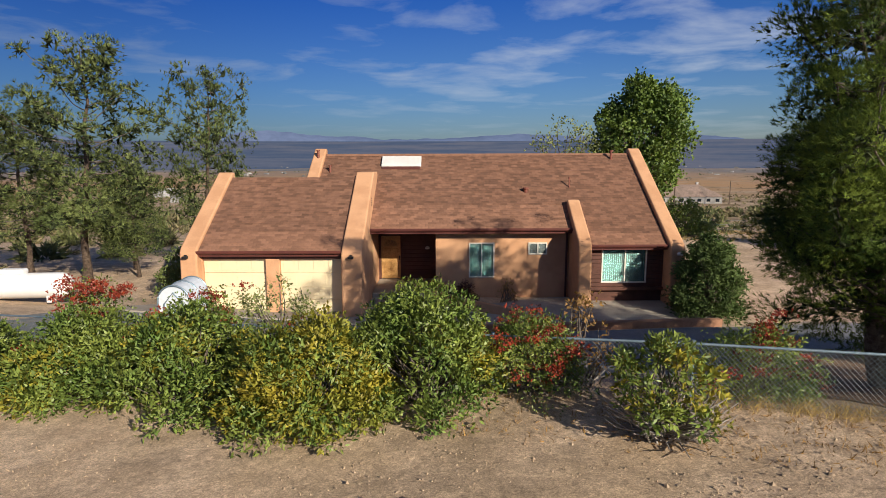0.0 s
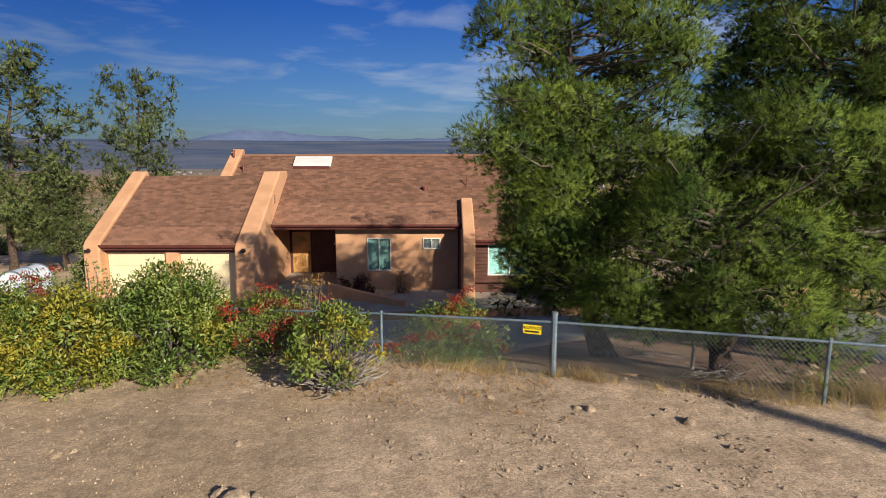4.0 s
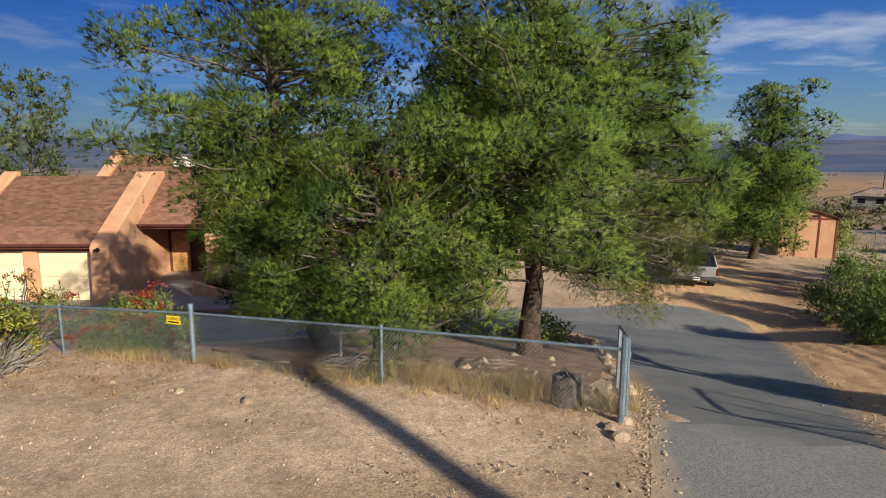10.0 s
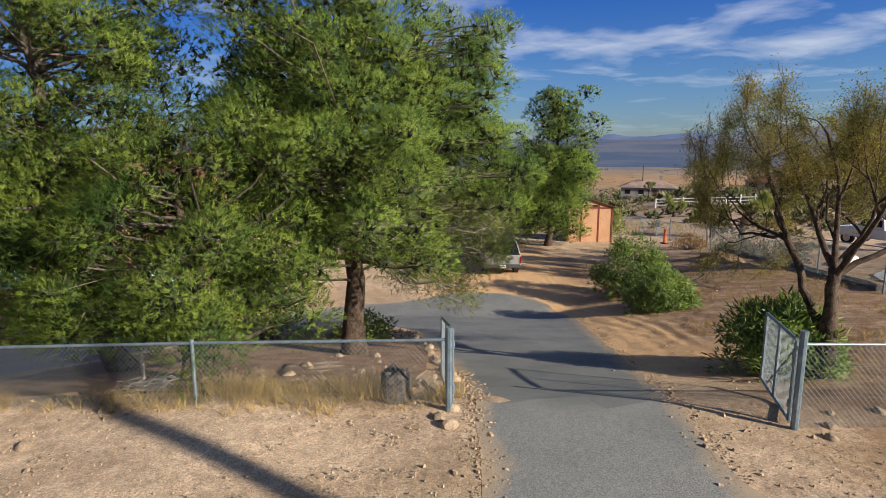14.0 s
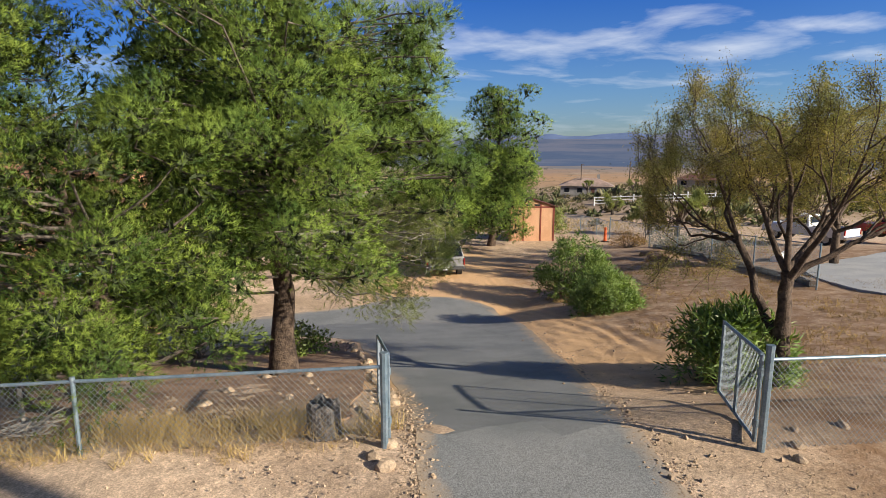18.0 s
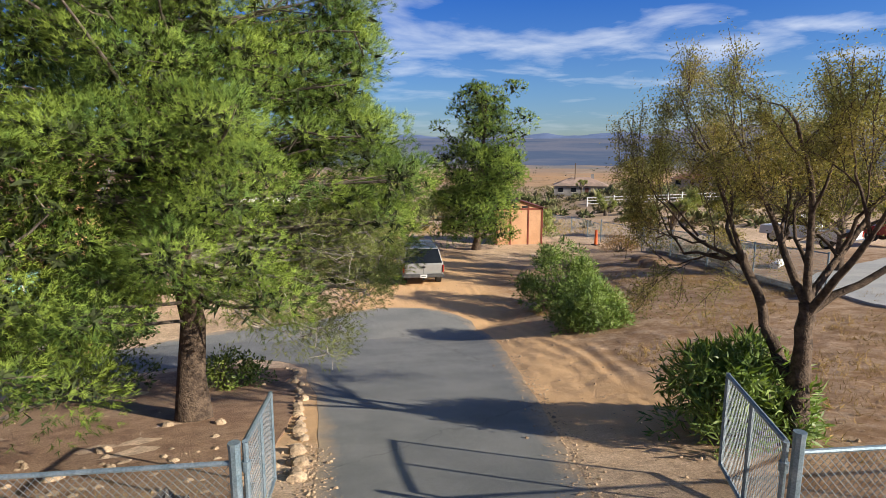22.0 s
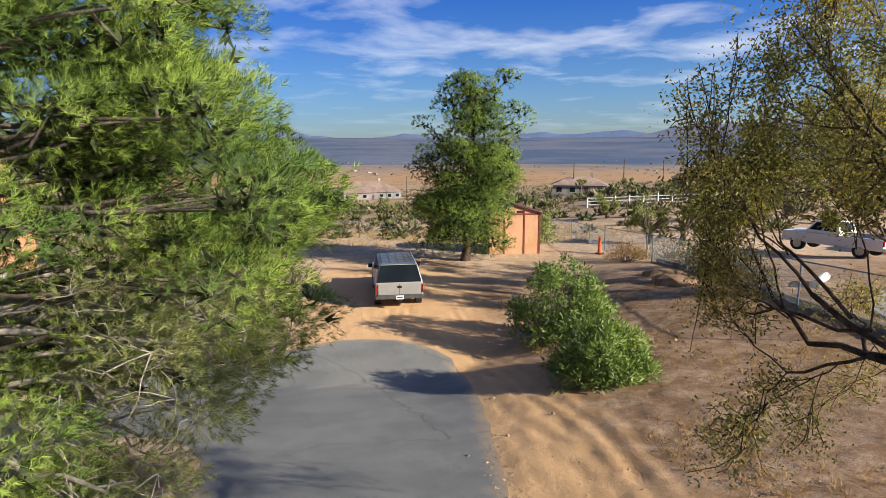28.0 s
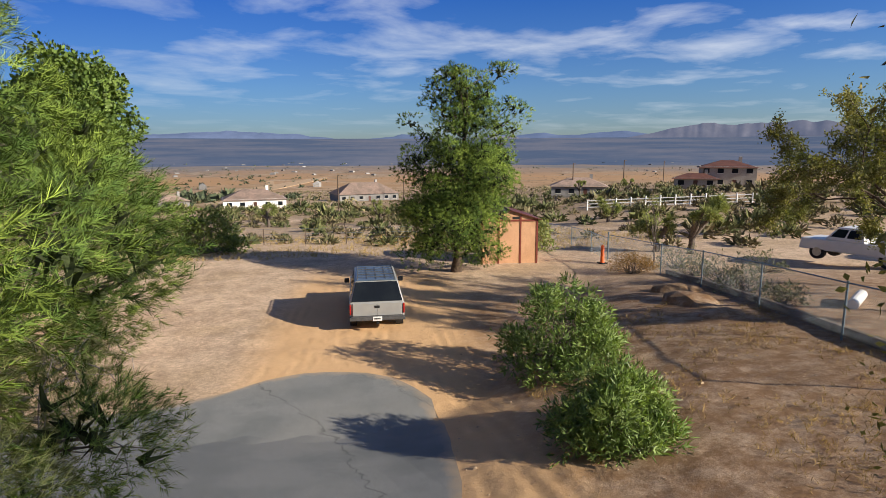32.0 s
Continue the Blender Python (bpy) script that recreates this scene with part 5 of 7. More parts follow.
# planting at the house front
shrub("nandina", "maroon-leaved rounded shrub in the planter", 1.0, 24.1, 1.15, 0.62, 51, "red_leaf", lobes=26, per=260, lobe=0.26)
shrub("nandina", "small dark red shrub by the porch", 0.1, 24.3, 0.85, 0.38, 52, "red_leaf", lobes=14, per=260, lobe=0.2)
shrub("twiggy_shrub", "thin brown twiggy shrub under the window", 2.75, 24.0, 1.35, 0.5, 53, "tan_leaf", lobes=22, per=120, lobe=0.24)
shrub("cypress_shrub", "green cypress shrub beside the garage", -11.6, 25.5, 2.6, 1.3, 54, "needle_far", leaf=(0.14, 0.05), lobes=60, per=120, lobe=0.5)

shrub("juniper", "dark green dense juniper at the house corner", 10.3, 21.9, 3.6, 1.6, 55, "juniper", leaf=(0.15, 0.05), lobes=110, per=210, lobe=0.5)

# ---- oleanders along the drive ----
OG = "oleanders along the driveway"
shrub("oleander", "rounded green oleander with narrow leaves", 23.4, 12.8, 1.5, 1.35, 61, "oleander", (0.16, 0.03), 64, 260, 0.46, group=OG, count=4, spread=0.6)
shrub("oleander", "taller green oleander on the dirt", 25.9, 17.2, 2.75, 1.85, 62, "oleander", (0.17, 0.034), 64, 230, 0.5, group=OG, count=4, spread=0.6)
shrub("oleander", "dark green oleander behind the open gate", 18.6, 4.55, 1.55, 1.15, 63, "oleander", (0.16, 0.03), 52, 280, 0.42, group=OG, count=4, spread=0.6)
shrub("low_shrub", "low dark shrub under the large pine", 13.0, 12.0, 0.9, 0.9, 64, "leaf_green", lobes=28, per=240, lobe=0.32)
shrub("low_shrub", "olive shrub in the pines' shade", 10.6, 12.6, 1.6, 1.4, 65, "needle_far", lobes=40, per=160, lobe=0.42)
shrub("yard_shrub", "bright green shrub at the edge of the yard", 19.5, 47.0, 3.4, 2.6, 66, "leaf_green", (0.16, 0.09), 70, 60, 0.85)
shrub("yard_shrub", "grey-green shrub beside the shed", 38.5, 36.0, 2.8, 1.6, 67, "needle_dry", (0.16, 0.08), 44, 70, 0.6)
M["leaf_grey"] = mat("grey_green_leaves", (0.20, 0.21, 0.11), (0.13, 0.14, 0.07), 1.2, 0.7, 0.0, 12.0, island=0.4, leaf=0.15)
for k, (x, y, h, r) in enumerate(((35.4, 17.3, 0.9, 0.9), (36.6, 19.6, 1.2, 1.1), (38.1, 21.6, 1.5, 1.3), (39.4, 24.2, 1.3, 1.2), (41.5, 27.0, 1.6, 1.5), (43.5, 23.5, 1.4, 1.4))):
    shrub("desert_shrub", "grey-green desert shrub behind the neighbour's fence", x, y, h, r, 160 + k, "leaf_grey", (0.13, 0.03), 30, 60, 0.45, group="desert shrubs behind the fence")
shrub("tumbleweed", "dry tan tumbleweed against the fence", 38.0, 26.8, 1.3, 1.3, 68, "tan_leaf", (0.14, 0.012), 40, 160, 0.5, squash=(1.3, 1.0))


# ---- the thin-leaved trees by the gate ----
def feathery(name, label, x, y, h, r, seed, stems, west=1.0, leaves=7, group="", material="leaf_autumn", size=0.05):
    """An open tree of crooked limbs, forked again and again, with small leaflets on its twigs."""
    rs = np.random.RandomState(seed)
    tree = thing(name, label, "tree", x, y, ground_z(x, y) - 0.06, group=group)
    bars, ends = [], []

    def grow(o, way, length, rad, depth):
        tip = o + way * length
        line = wander(rs, o, tip, 5, 0.035 * length)
        bars.append((line, np.linspace(rad, rad * 0.6, 5)))
        if depth <= 1:
            ends.append((line, way))
        if depth == 0:
            return
        for k in range(3 if depth > 1 else 6):
            s = rs.uniform(0.35, 1.0) if k else 1.0
            p = line[0] + (line[-1] - line[0]) * s
            spread = [0.55, 0.55, 0.34] if depth > 1 else [0.8, 0.8, 0.6]
            grow(p, unit(way + rs.normal(size=3) * spread + [0, 0, 0.04]), length * rs.uniform(0.55, 0.85), max(rad * 0.55 * rs.uniform(0.7, 1), 0.0045), depth - 1)

    for foot_, tip_, r0, r1, ways_ in stems:
        stem = wander(rs, foot_, tip_, 6, 0.035)
        bars.append((stem, np.linspace(r0, r1, 6)))
        for w in ways_:
            grow(stem[-1] if rs.uniform() < 0.6 else stem[4], unit(np.array(w, float)), h * 0.34, r1 * 0.62, 4)
    b = np.concatenate([p for p, _ in bars])
    top = np.array([r / np.percentile(np.abs(b[:, 0]), 96), r / np.percentile(np.abs(b[:, 1]), 96), h / np.percentile(b[:, 2], 99.7)])

    def sized(p):
        q = p * (1 + (top - 1) * sst(p[:, 2:], 0.4 * stems[0][1][2], 1.6 * stems[0][1][2]))
        q[:, 0] *= np.where(q[:, 0] < 0, west, 1.0)
        q[:, 1] = np.where(q[:, 1] > 0.55 * r, 0.55 * r + 0.34 * r * np.tanh((q[:, 1] - 0.55 * r) / (0.34 * r)), q[:, 1])
        return q

    tubes("branchwork", [(sized(p), q) for p, q in bars], M["bark"], tree, "dark crooked trunk and limbs", 5, kind="stuff")
    k = leaves
    o = np.concatenate([np.repeat(p[:1], k, 0) for p, _ in ends])
    e = np.concatenate([np.repeat(p[-1:], k, 0) for p, _ in ends])
    at = sized(o + (e - o) * rs.uniform(0.2, 1.15, (len(o), 1))) + rs.normal(size=o.shape) * 0.07
    v, f = leaflets(rs, at, unit(rs.normal(size=o.shape) + [0, 0, -0.2]), 3, size, size * 0.45, 0.9, 0.035)
    under(new("crown", mesh_np("crown", v, f, M[material])), tree, "sparse brownish-green small leaves", "")
    return tree


M["leaf_locust"] = mat("yellowing_leaves", (0.235, 0.215, 0.075), (0.15, 0.165, 0.055), 0.8, 0.6, 0.0, 12.0, island=0.45, leaf=0.42)
TG = "thin-leaved trees by the gate"
feathery("locust_tree", "open crooked tree with thin olive-brown leaves", 18.75, 3.8, 5.0, 2.7, 71, (
    ((0, 0, 0), (0.03, 0.0, 1.15), 0.17, 0.13, ()),
    ((0.03, 0.0, 1.0), (-0.2, -0.1, 2.1), 0.12, 0.09, ((-0.3, -0.8, 0.8), (0.9, 0.2, 0.7), (0.2, 0.9, 0.9), (0.7, -0.8, 0.6), (0.0, 0.1, 1.0))),
    ((0.0, 0.0, 0.85), (-0.1, 0.75, 1.6), 0.09, 0.07, ()),
    ((-0.1, 0.75, 1.6), (-0.2, 1.45, 2.6), 0.068, 0.055, ((-0.3, 1.0, 0.3), (0.5, 0.9, 0.6), (-0.2, 0.5, 0.9), (0.1, 1.0, -0.1)))), west=0.3, group=TG, leaves=19, size=0.034)
feathery("locust_tree", "fuller tree with yellowing leaves beside the fence", 37.6, 13.6, 8.2, 5.2, 74, (
    ((0, 0, 0), (0.1, 0.1, 1.9), 0.22, 0.15, ((0.9, 0.3, 0.7), (-0.2, 1.0, 0.8), (-1.0, 0.0, 0.6), (0.1, -1.0, 0.6), (0.0, 0.2, 1.0))),), group=TG, leaves=25, material="leaf_locust", size=0.106)


# ---- chain-link fences and gates ----
def bar(name, a, b, r, parent, material="galv", label="", sides=8):
    return part(name, tubesbm([a, b], r, sides), M[material], parent, label, smooth=False)


M["wire"] = mat("dull_wire", (0.20, 0.24, 0.265), (0.27, 0.30, 0.32), 7.0, 0.6, 0.0, 60.0, metal=0.3)


def link_mesh(a, b, z0, z1, pitch=0.062, r=0.0022):
    """The woven wires of one span: two sets of slanting wires."""
    a, b = np.array(a), np.array(b)
    length = np.linalg.norm(b - a)
    t = (b - a) / length
    h, step = z1 - z0, pitch
    parts_ = []
    side = np.array([-t[1], t[0]]) * 0.004
    for sgn in (1, -1):
        for s in np.arange(-h * 0.9, length + h * 0.9, step):
            s0, s1 = (s, s + h * 0.9) if sgn > 0 else (s + h * 0.9, s)
            lo, hi = 0.0, 1.0
            for e0, e1 in ((0, length),):
                for lim, keep in ((e0, 1), (e1, -1)):
                    f0, f1 = (s0 - lim) * keep, (s1 - lim) * keep
                    if f0 < 0 and f1 < 0:
                        hi = -1
                    elif f0 < 0:
                        lo = max(lo, -f0 / (f1 - f0))
                    elif f1 < 0:
                        hi = min(hi, f0 / (f0 - f1))
            if hi <= lo:
                continue
            ends_ = []
            for q in (lo, hi):
                xy = a + t * (s0 + (s1 - s0) * q) + side * sgn
                ends_.append((xy[0], xy[1], z0 + h * q))
            parts_.append(tube_np(ends_, [r, r], 3))
    return merge(parts_)


def shear(v, a, b, za, zb):
    """Lifts a level span's vertices so that they follow the ground from end to end."""
    a, b = np.array(a), np.array(b)
    s = ((v[:, :2] - a) @ (b - a)) / ((b - a) @ (b - a))
    v[:, 2] += za + (zb - za) * s
    return v


def chain_fence(label, posts, h, group="", strong=(), r=0.0024, gauge=0.024, rise=None):
    f = thing("chain_link_fence", label, "fence", group=group)
    zs = [ground_z(*p) + (rise[k] if rise else 0.0) for k, p in enumerate(posts)]
    for k, (p, z) in enumerate(zip(posts, zs)):
        s = k in strong
        q = bar("post", (p[0], p[1], z - 0.3), (p[0], p[1], z + h + (0.1 if s else 0.0)), 0.043 if s else gauge, f)
        part("cap", tubesbm([(p[0], p[1], z + h + (0.1 if s else 0.0)), (p[0], p[1], z + h + (0.14 if s else 0.03))], 0.047 if s else gauge + 0.004), M["galv"], q)
    for (p, z), (q, zq) in zip(zip(posts, zs), zip(posts[1:], zs[1:])):
        bar("top_rail", (p[0], p[1], z + h - 0.02), (q[0], q[1], zq + h - 0.02), 0.02, f)
        v, t = link_mesh(p, q, 0.02, h - 0.01, r=r)
        under(new("wire_mesh", mesh_np("wire_mesh", shear(v, p, q, z, zq), t, M["wire"])), f, "woven diamond wire mesh", "stuff")
    return f


FG = "chain-link fences on the street"
chain_fence("grey chain-link fence along the street", [(-9.9, 11.6), (-7.2, 10.8), (-4.6, 10.0), (-1.9, 9.2), (0.75, 8.4), (3.43, 7.6), (6.1, 6.62), (9.25, 5.2), (12.24, 3.95)], 0.86, FG, (6, 8), rise=(0, 0, 0, 0, 0, 0, 0, 0, 0.08))
chain_fence("grey chain-link fence beyond the gate", [(15.88, 2.05), (18.8, 0.95), (21.8, -0.2), (24.8, -1.3)], 1.06, FG, (0,))
chain_fence("tall grey chain-link fence of the neighbour", [(29.6, 9.6), (31.8, 13.46), (34.07, 17.27), (36.38, 21.39), (38.48, 25.44), (40.03, 30.79)], 1.5, "", (5,), 0.0022, 0.03)
chain_fence("low chain-link fence behind the shed", [(40.03, 30.79), (41.6, 34.0), (43.3, 38.0), (44.5, 42.5), (40, 46)], 1.3, "", (), 0.0018, 0.03)


def gate_leaf(label, a, b, za, zb, h):
    """A hinged leaf that follows the fall of the ground: tube frame, a middle bar and wire mesh."""
    g = thing("gate", label, "gate", group="double driveway gate")
    m, zm = ((a[0] + b[0]) / 2, (a[1] + b[1]) / 2), (za + zb) / 2
    for name, p, q in (("frame_bar", (*a, za), (*b, zb)), ("frame_bar", (*a, za + h), (*b, zb + h)), ("frame_bar", (*a, za - 0.02), (*a, za + h)), ("frame_bar", (*b, zb - 0.02), (*b, zb + h + 0.02)),
                       ("middle_bar", (*m, zm), (*m, zm + h))):
        bar(name, p, q, 0.023, g)
    v, t = link_mesh(a, b, 0.02, h - 0.02, r=0.0024)
    under(new("wire_mesh", mesh_np("wire_mesh", shear(v, a, b, za, zb), t, M["wire"])), g, "woven diamond wire mesh", "stuff")
    for k in (0.2, 0.8):
        bar("hinge", (a[0], a[1], za + h * k - 0.04), (a[0], a[1], za + h * k + 0.04), 0.036, g)
    return g


gate_leaf("open grey chain-link gate leaf by the stump", (12.33, 4.06), (12.80, 5.68), 2.94, 2.60, 0.96)
gate_leaf("open grey chain-link gate leaf by the oleander", (15.93, 2.17), (17.0, 3.46), 2.95, 2.82, 0.99)

# the fence maker's yellow sign
M["sign_yellow"] = mat("sign_yellow", (0.80, 0.60, 0.02), (0.74, 0.55, 0.02), 4.0, 0.5, 0.0, speck=0.05)
sign = thing("fence_sign", "small yellow sign with black writing wired to the fence", "sign", 5.78, 6.70, ground_z(5.78, 6.7) + 0.72, -20)
part("board", box(-0.14, 0.14, -0.006, 0.0, -0.07, 0.07, 0.004), M["sign_yellow"], sign)
curve = bpy.data.curves.new("writing", "FONT")
curve.body, curve.size, curve.align_x, curve.align_y, curve.extrude = "ALLFENCE", 0.062, "CENTER", "CENTER", 0.001
txt = new("writing_curve", curve)
bpy.context.view_layer.update()
words = bpy.data.meshes.new_from_object(txt.evaluated_get(bpy.context.evaluated_depsgraph_get()))
bpy.data.objects.remove(txt)
words.materials.append(M["black"])
w = under(new("writing", words), sign, "bold black letters")
w.matrix_basis = pose(0, -0.009, 0.025, 90, 0, 0)
part("writing_bar", box(-0.11, 0.11, -0.008, -0.004, -0.045, -0.02), M["black"], sign)


# ---- the vehicle in the yard ----
def hexa(c, bevel=0.05, seg=2):
    """A solid from eight corners: four below, four above, each ring anticlockwise."""
    bm = bmesh.new()
    v = [bm.verts.new(p) for p in c]
    for f in ((3, 2, 1, 0), (4, 5, 6, 7), (0, 1, 5, 4), (1, 2, 6, 5), (2, 3, 7, 6), (3, 0, 4, 7)):
        bm.faces.new([v[i] for i in f])
    if bevel:
        bmesh.ops.bevel(bm, geom=bm.edges[:], offset=bevel, segments=seg, affect="EDGES", profile=0.5)
    bmesh.ops.recalc_face_normals(bm, faces=bm.faces[:])
    return bm


def patch(q, u0, u1, v0, v1, out=0.006, thick=0.02):
    """A thin plate on a four-cornered face, from a share of its width and height."""
    q = [np.array(p, float) for p in q]
    n = unit(np.cross(q[1] - q[0], q[3] - q[0]))

    def at(u, v):
        return (q[0] * (1 - u) + q[1] * u) * (1 - v) + (q[3] * (1 - u) + q[2] * u) * v

    c = [at(u, v) for u, v in ((u0, v0), (u1, v0), (u1, v1), (u0, v1))]
    return hexa([p - n * thick for p in c] + [p + n * out for p in c], 0.0)


M["car_silver"] = mat("silver_paint", (0.36, 0.355, 0.335), (0.33, 0.325, 0.31), 1.5, 0.38, 0.0, 40.0, metal=0.25, spec=0.5, speck=0.04)
M["car_white"] = mat("white_paint", (0.74, 0.73, 0.70), (0.70, 0.69, 0.66), 1.5, 0.35, 0.0, 40.0, spec=0.5, speck=0.04)
M["car_red"] = mat("red_paint", (0.33, 0.02, 0.015), (0.28, 0.018, 0.014), 1.5, 0.35, 0.0, 40.0, spec=0.5, speck=0.04)
# the sky's reflection on the silver roof, put into a blue-grey base colour
M["roof_sky_tint"] = mat("roof_sky_tint", (0.10, 0.14, 0.19), (0.08, 0.12, 0.165), 1.5, 0.3, 0.0, spec=0.5, speck=0.05)
M["car_glass"] = mat("tinted_glass", (0.010, 0.013, 0.018), (0.014, 0.018, 0.023), 1.0, 0.16, 0.0, spec=0.1)
M["rubber"] = mat("tyre_rubber", (0.022, 0.021, 0.02), (0.035, 0.032, 0.03), 8.0, 0.85, 0.2)
M["rim"] = mat("wheel_rim", (0.42, 0.42, 0.42), (0.34, 0.34, 0.34), 6.0, 0.35, 0.0, metal=0.7)
M["bumper"] = mat("dark_bumper", (0.06, 0.06, 0.062), (0.085, 0.085, 0.085), 5.0, 0.5, 0.05)
M["chrome"] = mat("chrome", (0.55, 0.55, 0.55), (0.5, 0.5, 0.5), 5.0, 0.18, 0.0, metal=0.9)
M["tail_red"] = mat("tail_light_red", (0.35, 0.015, 0.012), (0.28, 0.012, 0.01), 5.0, 0.25, 0.0)
M["plate"] = mat("number_plate", (0.72, 0.72, 0.70), (0.68, 0.68, 0.66), 5.0, 0.5, 0.0)
M["blue_tarp"] = mat("blue_plastic", (0.04, 0.13, 0.32), (0.03, 0.10, 0.26), 3.0, 0.5, 0.1)


def wheel(parent, x, y, r=0.38, w=0.25):
    sgn = 1 if x > 0 else -1
    t = part("tyre", tubesbm([(x - w / 2, y, r), (x - w / 2 + 0.03, y, r), (x + w / 2 - 0.03, y, r), (x + w / 2, y, r)], r, 20), M["rubber"], parent)
    bmr = tubesbm([(x + sgn * (w / 2 - 0.02), y, r), (x + sgn * (w / 2 + 0.012), y, r)], r * 0.6, 14)
    part("rim", bmr, M["rim"], t)
    return t


def suv(x, y, heading):
    car = thing("suv", "dusty silver sport utility vehicle parked on the dirt", "car", x, y, ground_z(x, y) - 0.03, -heading)
    W, L = 0.97, 5.05
    body = part("body", hexa([(-W, 0.12, 0.42), (W, 0.12, 0.42), (W, L - 0.05, 0.42), (-W, L - 0.05, 0.42), (-W, 0.06, 1.12), (W, 0.06, 1.12), (W, L - 0.1, 1.05), (-W, L - 0.1, 1.05)], 0.07, 3), M["car_silver"], car)
    lo = [(-W + 0.02, 0.08, 1.10), (W - 0.02, 0.08, 1.10), (W - 0.02, 3.75, 1.10), (-W + 0.02, 3.75, 1.10)]
    hi = [(-0.76, 0.42, 1.80), (0.76, 0.42, 1.80), (0.76, 3.0, 1.82), (-0.76, 3.0, 1.82)]
    part("cabin", hexa(lo + hi, 0.06, 3), M["car_silver"], car, "silver cabin and roof")
    rear, left, right, front = (lo[0], lo[1], hi[1], hi[0]), (lo[3], lo[0], hi[0], hi[3]), (lo[1], lo[2], hi[2], hi[1]), (lo[2], lo[3], hi[3], hi[2])
    part("rear_window", patch(rear, 0.025, 0.975, 0.04, 0.95), M["car_glass"], car, "dark tinted rear window")
    part("windscreen", patch(front, 0.06, 0.94, 0.08, 0.92), M["car_glass"], car)
    for f, flip in ((left, True), (right, False)):
        for u0, u1 in ((0.04, 0.40), (0.43, 0.66), (0.69, 0.93)):
            a, b = (1 - u1, 1 - u0) if flip else (u0, u1)
            part("side_window", patch(f, a, b, 0.14, 0.86), M["car_glass"], car)
    tail = part("tailgate", box(-0.86, 0.86, 0.03, 0.07, 0.62, 1.08, 0.015), M["car_silver"], car)
    part("tailgate_handle", box(-0.09, 0.09, 0.01, 0.032, 0.90, 0.99, 0.008), M["black"], tail, "black handle recess")
    part("seam", box(-0.004, 0.004, 0.024, 0.031, 0.64, 1.06), M["black"], tail)
    bump = part("rear_bumper", box(-W - 0.01, W + 0.01, -0.08, 0.10, 0.47, 0.60, 0.03, seg=2), M["bumper"], car, "dark grey rear bumper")
    part("step_pad", box(-W + 0.05, W - 0.05, -0.085, 0.05, 0.585, 0.625, 0.01), M["bumper"], bump)
    part("hitch", box(-0.05, 0.05, -0.18, 0.0, 0.36, 0.44, 0.01), M["black"], bump)
    plate = part("number_plate", box(-0.16, 0.16, -0.10, -0.085, 0.46, 0.62, 0.006), M["plate"], car, "white number plate with dark bars")
    part("plate_bar", box(-0.11, 0.11, -0.106, -0.1, 0.52, 0.57), M["bumper"], plate)
    for s in (-1, 1):
        part("tail_light", box(min(s * 0.915, s * 0.965), max(s * 0.915, s * 0.965), 0.035, 0.12, 0.68, 1.04, 0.012), M["tail_red"], car, "narrow dark red tail light")
        m = part("side_mirror", box(min(s * 0.98, s * 1.18), max(s * 0.98, s * 1.18), 3.25, 3.36, 1.12, 1.30, 0.03), M["black"], car, "black side mirror")
        for yy in (1.05, 4.05):
            wheel(car, s * 0.84, yy)
            part("wheel_arch", prism([(yy - 0.5, 0.40), (yy - 0.42, 0.68), (yy - 0.22, 0.84), (yy + 0.22, 0.84), (yy + 0.42, 0.68), (yy + 0.5, 0.40)], s * 0.955, s * 0.985), M["bumper"], car)
        part("roof_rail", tubesbm([(s * 0.66, 0.55, 1.80), (s * 0.66, 0.6, 1.88), (s * 0.66, 2.8, 1.89), (s * 0.66, 2.85, 1.82)], 0.018), M["bumper"], car)
        part("head_light", box(min(s * 0.6, s * 0.9), max(s * 0.6, s * 0.9), L - 0.08, L - 0.02, 0.75, 0.95, 0.02), M["plate"], car)
    for yy in (0.7, 1.15, 1.6, 2.05, 2.5):
        part("cross_bar", tubesbm([(-0.66, yy, 1.885), (0.66, yy, 1.885)], 0.014), M["bumper"], car)
    part("roof_skin", box(-0.70, 0.70, 0.42, 3.0, 1.800, 1.822, 0.008), M["roof_sky_tint"], car, "glossy roof coloured blue-grey for reflected sky")
    for xx in (-0.33, 0.0, 0.33):
        part("roof_slat", box(xx - 0.015, xx + 0.015, 0.6, 2.8, 1.825, 1.84), M["bumper"], car)
    return car


suv(23.08, 24.0, 18.5)


